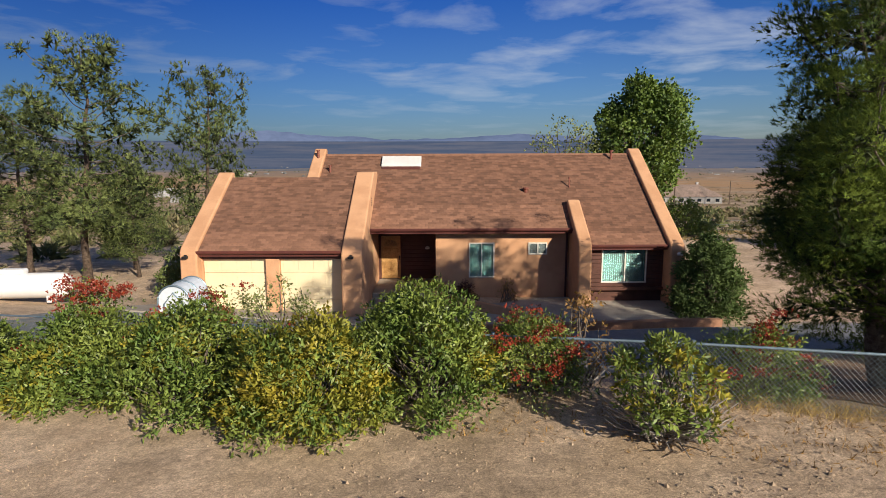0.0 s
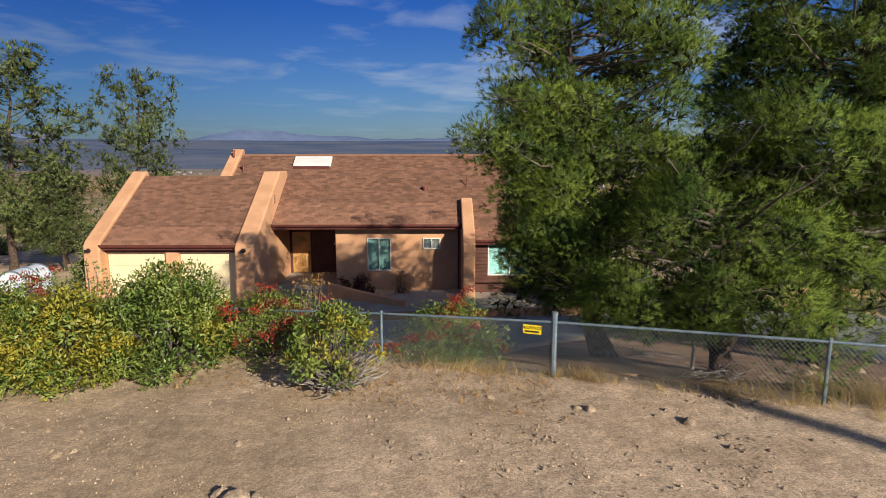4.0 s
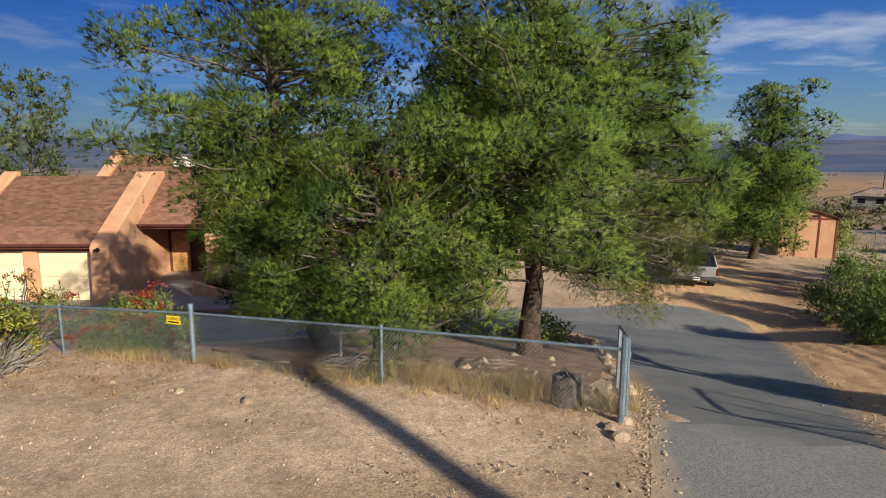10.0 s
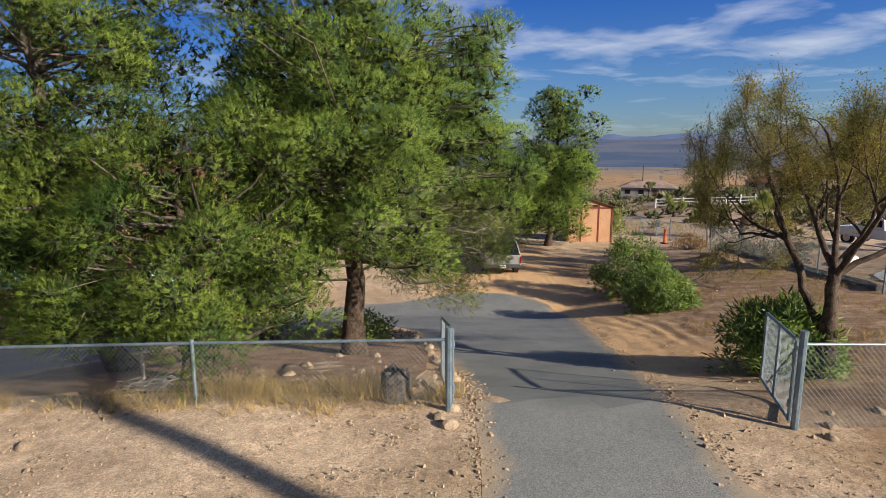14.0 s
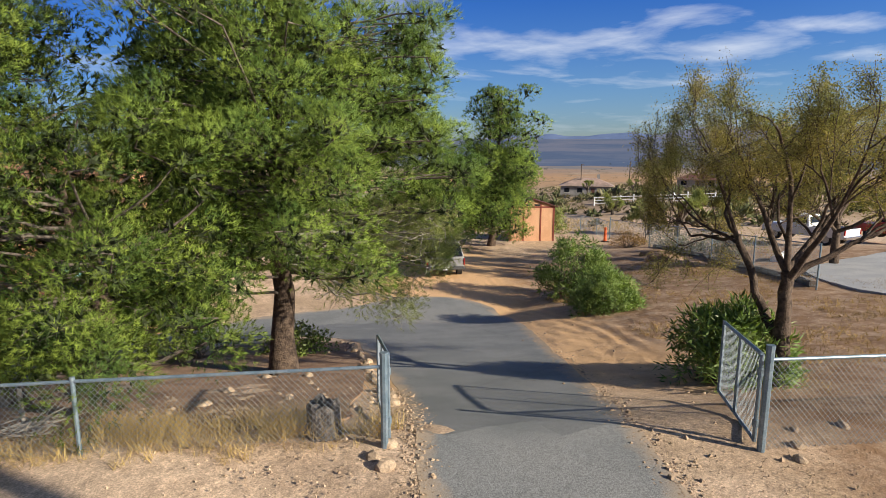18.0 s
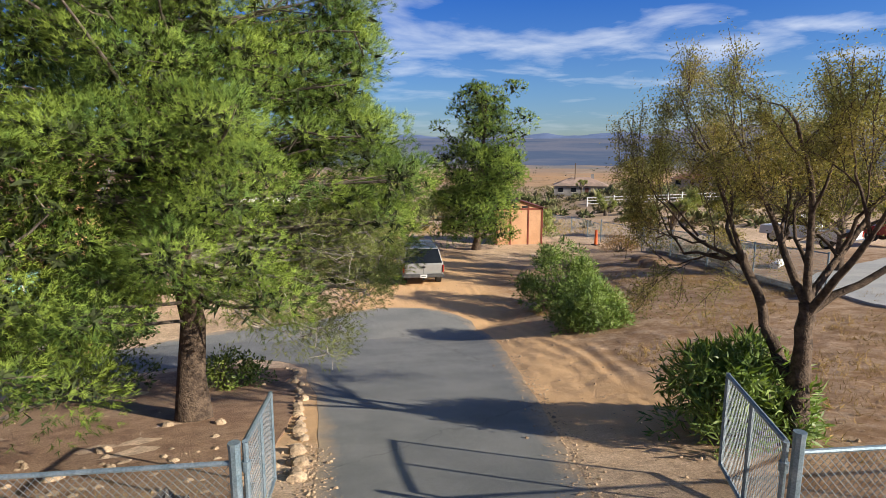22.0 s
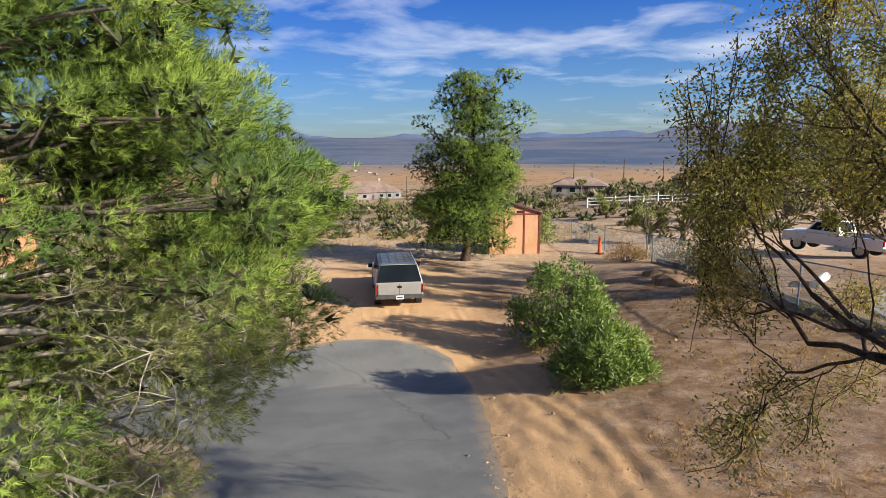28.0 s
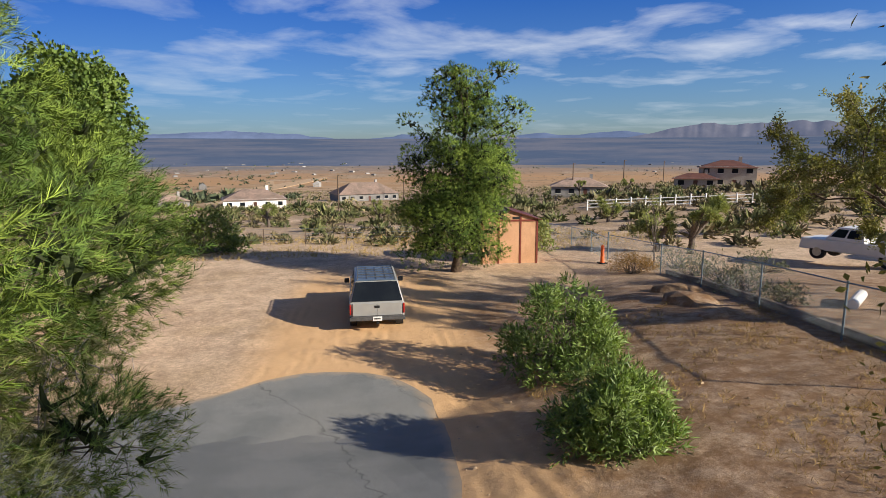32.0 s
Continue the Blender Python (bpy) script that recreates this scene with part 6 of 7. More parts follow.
def pickup(x, y, heading, label, paint="car_white"):
    car = thing("pickup_truck", label, "truck", x, y, ground_z(x, y), -heading)
    W, L = 0.98, 5.6
    part("body", hexa([(-W, 0.1, 0.5), (W, 0.1, 0.5), (W, L, 0.5), (-W, L, 0.5), (-W, 0.08, 1.15), (W, 0.08, 1.15), (W, L - 0.08, 1.1), (-W, L - 0.08, 1.1)], 0.06), M[paint], car)
    part("bed_floor", box(-W + 0.12, W - 0.12, 0.15, 2.2, 1.1, 1.16), M["black"], car, "dark open load bed")
    lo = [(-W + 0.02, 2.3, 1.12), (W - 0.02, 2.3, 1.12), (W - 0.02, 4.3, 1.12), (-W + 0.02, 4.3, 1.12)]
    hi = [(-0.78, 2.5, 1.85), (0.78, 2.5, 1.85), (0.78, 3.7, 1.85), (-0.78, 3.7, 1.85)]
    part("cab", hexa(lo + hi, 0.06), M[paint], car)
    part("rear_window", patch((lo[0], lo[1], hi[1], hi[0]), 0.1, 0.9, 0.3, 0.85), M["car_glass"], car)
    for f in ((lo[3], lo[0], hi[0], hi[3]), (lo[1], lo[2], hi[2], hi[1])):
        for u0, u1 in ((0.08, 0.47), (0.53, 0.92)):
            part("side_window", patch(f, u0, u1, 0.25, 0.85), M["car_glass"], car)
    part("windscreen", patch((lo[2], lo[3], hi[3], hi[2]), 0.06, 0.94, 0.1, 0.9), M["car_glass"], car)
    part("bumper", box(-W, W, -0.05, 0.12, 0.5, 0.68, 0.03), M["chrome"], car)
    for s in (-1, 1):
        part("tail_light", box(min(s * 0.86, s * 0.97), max(s * 0.86, s * 0.97), 0.06, 0.14, 0.78, 1.1, 0.012), M["tail_red"], car, "red tail light")
        for yy in (1.2, 4.6):
            wheel(car, s * 0.85, yy, 0.4)
    return car


pickup(50.0, 19.45, -2, "silver-white pickup truck on the neighbour's drive")
pickup(57.0, 17.0, -4, "red pickup truck parked beside the white one", "car_red")

# ---- the shed ----
M["shed_ply"] = mat("shed_plywood", (0.58, 0.33, 0.19), (0.50, 0.28, 0.155), 1.2, 0.85, 0.2, 30.0)
M["shed_trim"] = mat("shed_trim_red", (0.20, 0.045, 0.03), (0.16, 0.038, 0.026), 3.0, 0.7, 0.1)
shed = thing("shed", "peach plywood shed with dark red trim", "shed", 34.2, 32.4, -0.3, -22.3)
SW, SH, SP, SD = 1.62, 2.55, 3.05, 3.2
part("body", prism([(-SW, 0), (SW, 0), (SW, SH), (0, SP), (-SW, SH)], 0, SD), M["shed_ply"], shed).matrix_basis = pose(0, 0, 0, 0, 0, 90) @ Matrix.Diagonal((1, -1, 1, 1))
for s in (-1, 1):
    part("corner_trim", box(min(s * SW, s * (SW - 0.1)), max(s * SW, s * (SW - 0.1)), -0.03, 0.0, 0.05, SH), M["shed_trim"], shed)
    part("batten", box(s * 0.62 - 0.045, s * 0.62 + 0.045, -0.028, 0.0, 0.05, SP - 0.3), M["shed_trim"], shed)
    r = math.degrees(math.atan2(SP - SH, SW))
    sl = math.hypot(SW, SP - SH) + 0.2
    rf = part("roof", box(-0.02, sl, -0.15, SD + 0.15, 0.0, 0.05, 0.01), M["fascia"], shed, "dark red-brown roof panel")
    rf.matrix_basis = pose(0, 0, SP + 0.01, 0, r if s > 0 else 180 - r, 0)
    vt = part("gable_vent", box(s * 0.35 - 0.2, s * 0.35 + 0.2, -0.012, 0.0, SH + 0.02, SH + 0.16), M["dark_room"], shed)
part("rail_trim", box(-SW, SW, -0.034, -0.002, SH - 0.10, SH), M["shed_trim"], shed)
part("plinth", box(-SW - 0.01, SW + 0.01, -0.01, SD + 0.01, -0.2, 0.05), M["concrete"], shed)

# ---- tank, greenhouse, cone, stump, poles ----
M["tank_white"] = mat("tank_white", (0.80, 0.79, 0.76), (0.74, 0.73, 0.70), 1.2, 0.45, 0.05, speck=0.05)
tank = thing("propane_tank", "white horizontal propane tank on short feet", "tank", -15.4, 20.3, ground_z(-15.4, 20.3), 4)
R, Lh = 0.46, 1.6
prof = [(-Lh - R * math.sin(a) * 0.9, R * math.cos(a)) for a in np.linspace(1.5, 0, 7)] + [(Lh + R * math.sin(a) * 0.9, R * math.cos(a)) for a in np.linspace(0, 1.5, 7)]
v, q = tube_np([(p, 0, R + 0.12) for p, _ in prof], [r for _, r in prof], 20)
under(new("shell", mesh_np("shell", v, q, M["tank_white"], True)), tank)
part("valve_dome", box(-0.45, 0.45, -0.2, 0.2, 2 * R + 0.08, 2 * R + 0.28, 0.08, seg=3), M["tank_white"], tank, "white valve cover")
for x in (-1.3, 1.3):
    part("foot", box(x - 0.08, x + 0.08, -0.3, 0.3, 0, 0.25, 0.01), M["tank_white"], tank)

gh = thing("greenhouse", "small hoop greenhouse with cloudy white cover", "greenhouse", -5.6, 11.7, ground_z(-5.6, 11.7), 0)
M["poly"] = mat("cloudy_polythene", (0.66, 0.70, 0.74), (0.58, 0.63, 0.68), 1.5, 0.3, 0.1, 12.0, speck=0.08)
arc = [(0.33 * math.cos(a), 0.92 + 0.34 * math.sin(a)) for a in np.linspace(0, math.pi, 13)]
cov = part("cover", prism([(-0.33, 0.0)] + [(0.33, 0.0)] + arc[:], 0, 0.9), M["poly"], gh)
cov.matrix_basis = pose(0, 0, 0, 0, 0, 90)
for k in (-0.01, 0.45, 0.91):
    bm_ = tubesbm([(x, k, z) for x, z in [(0.34, 0.0)] + [(1.02 * x, z * 1.005) for x, z in arc] + [(-0.34, 0.0)]], 0.02, 6)
    part("hoop", bm_, M["galv"], gh)
part("doorway_bar", tubesbm([(-0.2, -0.02, 0.0), (-0.2, -0.02, 0.88), (0.0, -0.02, 1.12), (0.2, -0.02, 0.88), (0.2, -0.02, 0.0)], 0.018, 6), M["galv"], gh)

M["orange"] = mat("orange_plastic", (0.75, 0.13, 0.02), (0.65, 0.11, 0.02), 4.0, 0.5, 0.05)
cone = thing("marker_post", "orange plastic marker post by the fence", "marker", 38.9, 30.0, ground_z(38.9, 30.0) - 0.02)
v, q = tube_np([(0, 0, 0), (0, 0, 0.1), (0, 0, 1.0), (0, 0, 1.05), (0, 0, 1.06)], [0.17, 0.12, 0.085, 0.06, 0.005], 12)
under(new("post", mesh_np("post", v, q, M["orange"], True)), cone)
part("base", box(-0.22, 0.22, -0.22, 0.22, 0, 0.06, 0.02), M["rubber"], cone)

M["stump_wood"] = mat("weathered_stump", (0.17, 0.15, 0.135), (0.085, 0.075, 0.068), 12.0, 0.95, 1.0, 40.0, dist=0.03)
st = thing("tree_stump", "weathered grey tree stump in dry grass", "stump", 11.74, 4.62, ground_z(11.74, 4.62) - 0.08)
rs_ = np.random.RandomState(3)
ang = np.linspace(0, 2 * np.pi, 22, endpoint=False)
rings = []
for z, r in ((0, 0.27), (0.1, 0.22), (0.22, 0.195), (0.36, 0.19), (0.44, 0.185)):
    rr = r * (1 + 0.07 * np.sin(ang * 7) + rs_.uniform(-0.05, 0.05, 22))
    rings.append(np.stack([rr * np.cos(ang), rr * np.sin(ang), np.full(22, z) + (rs_.uniform(-0.05, 0.06, 22) if z > 0.4 else 0)], 1))
rings.append(rings[-1] * [0.75, 0.75, 0.93])
rings.append(rings[-1] * [0.2, 0.2, 0.98])
vv = np.concatenate(rings)
i, j = np.meshgrid(np.arange(len(rings) - 1), np.arange(22), indexing="ij")
qq = np.stack([i * 22 + j, i * 22 + (j + 1) % 22, (i + 1) * 22 + (j + 1) % 22, (i + 1) * 22 + j], -1).reshape(-1, 4)
under(new("trunk", mesh_np("trunk", vv, qq, M["stump_wood"])), st)

M["pole_wood"] = mat("creosote_pole", (0.12, 0.085, 0.06), (0.085, 0.06, 0.045), 6.0, 0.9, 0.4)


def utility_pole(label, x, y, h, r, arm=None, wires=()):
    p = thing("utility_pole", label, "pole", x, y, ground_z(x, y) - 0.2)
    v, q = tube_np([(0, 0, 0), (0, 0, h)], [r, r * 0.75], 12)
    under(new("shaft", mesh_np("shaft", v, q, M["pole_wood"], True)), p)
    if arm:
        part("crossarm", tubesbm([(-arm[0] * 0.1, -arm[1] * 0.1, h - 0.12), (arm[0], arm[1], h - 0.12)], 0.055, 6), M["pole_wood"], p)
        for k in wires:
            part("wire", tubesbm([(arm[0] * k, arm[1] * k, h - 0.05), (arm[0] * k + 6.0, arm[1] * k - 1.5, h - 0.25), (arm[0] * k + 14.0, arm[1] * k - 3.6, h)], 0.016, 5), M["black"], p)
    return p


def foot_of(tip, h):
    """Where a pole stands whose top throws its shadow on a place."""
    s = h / math.tan(SUN_EL)
    return tip[0] + math.sin(SUN_AZ) * s, tip[1] + math.cos(SUN_AZ) * s


utility_pole("tall dark wooden utility pole by the street", *foot_of((6.9, 7.4), 9.5), 9.5, 0.19)


# ---- small ground cover ----
M["rock"] = mat("pale_rock", (0.40, 0.30, 0.20), (0.27, 0.20, 0.135), 5.0, 0.9, 0.6, 25.0, island=0.25, each=0.25)
M["grit"] = mat("tan_grit", (0.43, 0.32, 0.21), (0.31, 0.22, 0.14), 5.0, 0.9, 0.3, 25.0, island=0.25)
M["dry_grass"] = mat("dry_grass", (0.50, 0.365, 0.145), (0.38, 0.265, 0.10), 1.2, 0.8, 0.0, 10.0, island=0.3, leaf=0.2)
M["bank_grass"] = mat("bank_grass", (0.42, 0.28, 0.10), (0.24, 0.16, 0.065), 0.9, 0.8, 0.0, 10.0, island=0.35, leaf=0.15)
M["duff"] = mat("pine_litter", (0.33, 0.215, 0.135), (0.23, 0.14, 0.088), 2.6, 0.95, 0.9, 45.0, dist=0.03, coords="World", third=(0.34, 0.23, 0.145), speck=0.4)
M["sage"] = mat("sage_scrub", (0.20, 0.165, 0.085), (0.12, 0.115, 0.055), 0.4, 0.8, 0.0, 3.0, island=0.4)
M["far_green"] = mat("distant_trees", (0.085, 0.105, 0.055), (0.055, 0.075, 0.045), 0.05, 0.8, 0.0, 3.0, island=0.35)

sheet("pine_litter", [(6.9, 7.1), (9.2, 5.9), (11.9, 5.0), (12.5, 6.0), (13.2, 7.6), (14.0, 10.6), (14.4, 13.0), (13.0, 14.2), (9.6, 13.2), (6.9, 11.2), (5.6, 9.2)], 0.012, M["duff"], "reddish-brown pine litter under the trees", "ground", edge=0.5)


def rock_mesh(name, seed, squash=0.7):
    rs = np.random.RandomState(seed)
    bm = bmesh.new()
    bmesh.ops.create_icosphere(bm, subdivisions=2, radius=1.0)
    for v in bm.verts:
        k = 1 + 0.32 * noise.noise(v.co * 1.1 + Vector((seed * 3.7, 0, 0))) + 0.12 * noise.noise(v.co * 3.1 + Vector((0, seed * 2.3, 0)))
        v.co = Vector((v.co.x * k * rs.uniform(0.97, 1.03), v.co.y * k * 0.8, v.co.z * k * squash))
    me = bpy.data.meshes.new(name)
    bm.to_mesh(me)
    bm.free()
    me.materials.append(M["rock"])
    return me


ROCKS = [rock_mesh("rock", k, 0.62 + 0.06 * (k % 3)) for k in range(6)]
rs_ = np.random.RandomState(77)


def rock(x, y, r, label, group="", name="rock"):
    o = new(name, ROCKS[rs_.randint(6)])
    o.matrix_basis = pose(x, y, ground_z(x, y) - 0.032 + r * 0.25, rs_.uniform(-15, 15), rs_.uniform(-15, 15), rs_.uniform(0, 360)) @ Matrix.Diagonal((r, r, r, 1))
    return tagged(o, label, "rock", group)


edge_line = np.array([(13.1, 5.8), (13.35, 6.6), (13.65, 7.8), (13.95, 9.0), (14.2, 10.3), (14.5, 12.0), (14.6, 13.1)])
for s in np.linspace(0, 1, 30):
    x, y = (np.interp(s, np.linspace(0, 1, 7), edge_line[:, k]) for k in range(2))
    rock(x - 0.1 + rs_.uniform(-0.08, 0.08), y + rs_.uniform(-0.05, 0.05), rs_.uniform(0.07, 0.135), "pale stone edging the driveway", "edging stones of the driveway", "edging_stone")
for x, y, r in ((-1.8, 5.2, 0.22), (-1.5, 5.3, 0.13), (-2.1, 5.35, 0.1), (-0.3, 4.95, 0.08), (-0.15, 5.05, 0.06), (-0.45, 5.1, 0.05), (12.05, 3.8, 0.1), (12.1, 3.55, 0.12), (12.3, 3.95, 0.09), (16.1, 1.75, 0.08), (16.35, 1.95, 0.09), (16.7, 2.2, 0.07), (17.3, 2.0, 0.1), (17.1, 3.3, 0.1), (9.65, 6.3, 0.15), (9.9, 6.1, 0.09), (11.8, 9.2, 0.12), (12.55, 8.9, 0.12),
                (6.35, 5.4, 0.09), (6.2, 5.5, 0.07), (7.45, 4.95, 0.09), (2.3, 3.7, 0.17), (2.1, 3.9, 0.11), (2.5, 3.8, 0.09), (1.9, 5.0, 0.07), (-0.4, 5.6, 0.06), (5.1, 6.0, 0.06), (11.0, 8.2, 0.13), (10.6, 7.2, 0.13), (11.8, 7.0, 0.1)):
    rock(x, y, r, "pale tan rock lying on the dirt")
for k in range(120):
    x, y = rs_.uniform(8.6, 13.0), rs_.normal(6.9, 0.75)
    if y < float(np.interp(x, [8, 9.25, 12.24, 13.2], [5.9, 5.45, 4.3, 5.8])):
        continue
    rock(x, y, rs_.uniform(0.03, 0.085), "small broken rock in the pine litter", "rubble between the pines")


def scatter(n, lo, hi, keep, seed):
    r = np.random.RandomState(seed)
    p = np.stack([r.uniform(lo[0], hi[0], n), r.uniform(lo[1], hi[1], n)], 1)
    return p[keep(p[:, 0], p[:, 1], r)]


def pebbles(name, label, p, size, seed, material):
    """Loose stones as small five-sided lumps in one mesh."""
    r = np.random.RandomState(seed)
    n = len(p)
    z = height(p[:, 0], p[:, 1])
    s = size * r.lognormal(0, 0.45, n)
    a = r.uniform(0, 6.28, (n, 1)) + np.linspace(0, 2 * np.pi, 5, endpoint=False)
    k = r.uniform(0.6, 1.2, (n, 5)) * s[:, None]
    ring = np.stack([p[:, :1] + k * np.cos(a), p[:, 1:] + k * np.sin(a), (z - 0.01)[:, None] + 0 * a], -1)
    mid_ = np.stack([p[:, :1] + 0.6 * k * np.cos(a + 0.3), p[:, 1:] + 0.6 * k * np.sin(a + 0.3), (z - 0.02 + s * 0.75)[:, None] + r.uniform(-0.2, 0.2, (n, 5)) * s[:, None]], -1)
    top = np.stack([p[:, 0], p[:, 1], z - 0.02 + s * 0.95], -1)[:, None]
    v = np.concatenate([ring, mid_, top], 1)
    f = []
    for i in range(5):
        j = (i + 1) % 5
        f += [(i, j, 5 + j), (i, 5 + j, 5 + i), (5 + i, 5 + j, 10)]
    faces = (np.arange(n)[:, None, None] * 11 + np.array(f)[None]).reshape(-1, 3)
    return tagged(new(name, mesh_np(name, v, faces, material)), label, "gravel", kind="stuff")


street = scatter(9500, (-9, 0.2), (17, 8), lambda x, y, r: (0.37 * x + 0.93 * y < 8.4) & ~on_drive(x, y) & (r.uniform(size=len(x)) < 0.35 + 0.65 * (np.sin(x * 0.9) * np.sin(y * 1.3 + x * 0.4) > 0.1)), 81)
pebbles("gravel", "pale gravel strewn on the street shoulder", street, 0.0072, 82, M["grit"])
fine = scatter(21000, (-8, 0.5), (17, 8), lambda x, y, r: (0.37 * x + 0.93 * y < 8.5) & ~on_drive(x, y) & (r.uniform(size=len(x)) < 0.3 + 0.7 * (np.sin(x * 1.7 + y) * np.sin(y * 2.3 - x * 0.4) > 0.0)), 87)
fr = np.random.RandomState(88)
fs = 0.0065 * fr.lognormal(0, 0.4, len(fine))
fa = fr.uniform(0, 6.28, (len(fine), 1)) + np.array([0, 1.7, 3.3, 4.6])
fz = height(fine[:, 0], fine[:, 1])
fv = np.concatenate([np.stack([fine[:, :1] + fs[:, None] * 1.4 * np.cos(fa), fine[:, 1:] + fs[:, None] * 1.4 * np.sin(fa), (fz - 0.012)[:, None] + 0 * fa], -1), np.stack([fine[:, 0], fine[:, 1], fz - 0.018 + fs * 1.6 + 0.008], -1)[:, None]], 1)
ff = (np.arange(len(fine))[:, None, None] * 5 + np.array([(0, 1, 4), (1, 2, 4), (2, 3, 4), (3, 0, 4)])[None]).reshape(-1, 3)
tagged(new("gravel", mesh_np("gravel", fv, ff, M["grit"])), "fine pale grit over the street shoulder", "gravel", kind="stuff")
yard = scatter(9000, (12, -1), (40, 32), lambda x, y, r: ~on_drive(x, y) & (0.37 * x + 0.93 * y > 8.2) & (0.93 * x - 0.37 * y > 12.5), 83)
pebbles("gravel", "loose stones on the dirt bank", yard, 0.012, 84, M["grit"])
rubble = scatter(900, (3.6, 4.2), (9.2, 6.0), lambda x, y, r: (np.sin(x * 2.1) * np.sin(y * 5 + x) > 0.25), 185)
pebbles("gravel", "broken rubble strewn along the shoulder", rubble, 0.019, 186, M["rock"])
rim_at = np.random.RandomState(188)
side_ = np.array([(11.35, 1.0), (12.0, 2.4), (12.45, 3.6), (12.8, 4.5), (13.2, 5.6), (13.6, 7.0)])
u_ = rim_at.uniform(0, 5, 1500)
fringe = np.stack([np.interp(u_, np.arange(6), side_[:, k]) for k in range(2)], 1) + rim_at.normal(size=(1500, 2)) * [0.13, 0.1]
right_ = np.array([(14.4, 1.45), (15.1, 3.0), (16.2, 4.9), (17.6, 7.4), (18.7, 9.6), (19.65, 11.5)])
fringe = np.concatenate([fringe, np.stack([np.interp(u_, np.arange(6), right_[:, k]) for k in range(2)], 1) + rim_at.normal(size=(1500, 2)) * [0.16, 0.1]])
pebbles("gravel", "loose grit along the driveway's edges", fringe, 0.011, 189, M["grit"])
isle = scatter(1500, (6.5, 5.3), (14, 13), lambda x, y, r: ~on_drive(x, y) & (0.37 * x + 0.93 * y > 8.5), 85)
pebbles("gravel", "stones in the pine litter", isle, 0.018, 86, M["grit"])


def grass(name, label, p, h, seed, material, count=9, spread=0.35, width=0.008):
    r = np.random.RandomState(seed)
    at = np.column_stack([p, height(p[:, 0], p[:, 1]) - 0.02])
    v, f = blades(r, at, np.tile([0, 0, 1.0], (len(p), 1)), count, h, width, spread, 0.03)
    return tagged(new(name, mesh_np(name, v, f, material)), label, "grass", kind="stuff")


def fence_y(x):
    return np.interp(x, [-10, 3.43, 6.1, 9.25, 12.25, 15.95, 24.8], [11.6, 7.6, 6.62, 5.2, 4.2, 2.02, -1.3])


g1 = scatter(9000, (3.5, 4.0), (12.4, 7.8), lambda x, y, r: np.abs(y - fence_y(x) - 0.12) < 0.28 + 0.25 * np.sin(x * 3.1) ** 2 * (x > 9.5), 91)
grass("dry_grass", "straw-coloured dry grass along the fence", g1[np.random.RandomState(5).uniform(size=len(g1)) < 0.10 + 0.4 * (np.sin(g1[:, 0] * 2.3) * np.sin(g1[:, 0] * 0.9 + 1) > 0)], 0.2, 92, M["dry_grass"], 8, 0.5, 0.0062)
g5 = scatter(2600, (9.3, 4.3), (12.6, 6.6), lambda x, y, r: (np.abs(y - fence_y(x) - 0.45) < 0.4) & (np.sin(x * 4.0) + np.sin(y * 5 + x) > r.uniform(-1.2, 1.2, len(x))), 191)
grass("dry_grass", "tall straw grass round the stump", g5, 0.34, 192, M["dry_grass"], 9, 0.45, 0.0065)
g6 = scatter(700, (6.4, 5.2), (10.6, 7.6), lambda x, y, r: (np.abs(y - fence_y(x) - 0.15) < 0.35) & (np.sin(x * 3.1 + 1) > r.uniform(-1, 1, len(x))), 193)
grass("dry_grass", "grey-brown dead weeds at the fence", g6, 0.26, 194, M["bank_grass"], 8, 0.7, 0.006)
g2 = scatter(15000, (18.5, -2), (34, 20), lambda x, y, r: (0.93 * x - 0.37 * y > 16.3) & (np.sin(x * 1.1 + y * 0.4) + np.sin(y * 1.7 - x * 0.6) > 0.1 + r.uniform(-0.8, 0.8, len(x))), 93)
grass("dry_grass", "thin dry grass on the bank", g2, 0.13, 94, M["bank_grass"], 6, 0.9, 0.011)
g3 = scatter(2600, (-6, 5.0), (6, 9.6), lambda x, y, r: np.abs(y - fence_y(x) + 0.8) < 0.8, 95)
grass("dry_litter", "fallen leaves and dry stalks under the hedge", g3, 0.09, 96, M["tan_leaf"], 4, 1.4, 0.014)
g4 = scatter(3000, (10, 36), (52, 58), lambda x, y, r: np.hypot(x - 10, y) > 42, 97)
grass("dry_grass", "dry grass at the edge of the yard", g4, 0.35, 98, M["dry_grass"], 7, 0.5, 0.02)

# bare white branches lying by the low pine
br = thing("fallen_branch", "pile of bare whitish branches by the fence", "branch", 8.55, 6.6, ground_z(8.55, 6.6))
bars = []
for _ in range(34):
    a = rs_.uniform(0, 6.28)
    l = rs_.uniform(0.25, 0.75)
    bars.append((wander(rs_, rs_.normal(size=3) * [0.12, 0.12, 0.03] + [0, 0, 0.08], (math.cos(a) * l, math.sin(a) * l * 0.6, rs_.uniform(0.0, 0.22)), 5, 0.04), np.linspace(0.014, 0.004, 5)))
tubes("twig_pile", bars, M["dead_wood"], br, "", 5, kind="stuff")
stake = thing("wooden_stake", "short pale wooden stake by the pine", "stake", 8.42, 7.1, ground_z(8.42, 7.1) - 0.05)
part("post", tubesbm([(0, 0, 0), (0.0, -0.03, 0.62)], 0.028, 7), M["dead_wood"], stake)

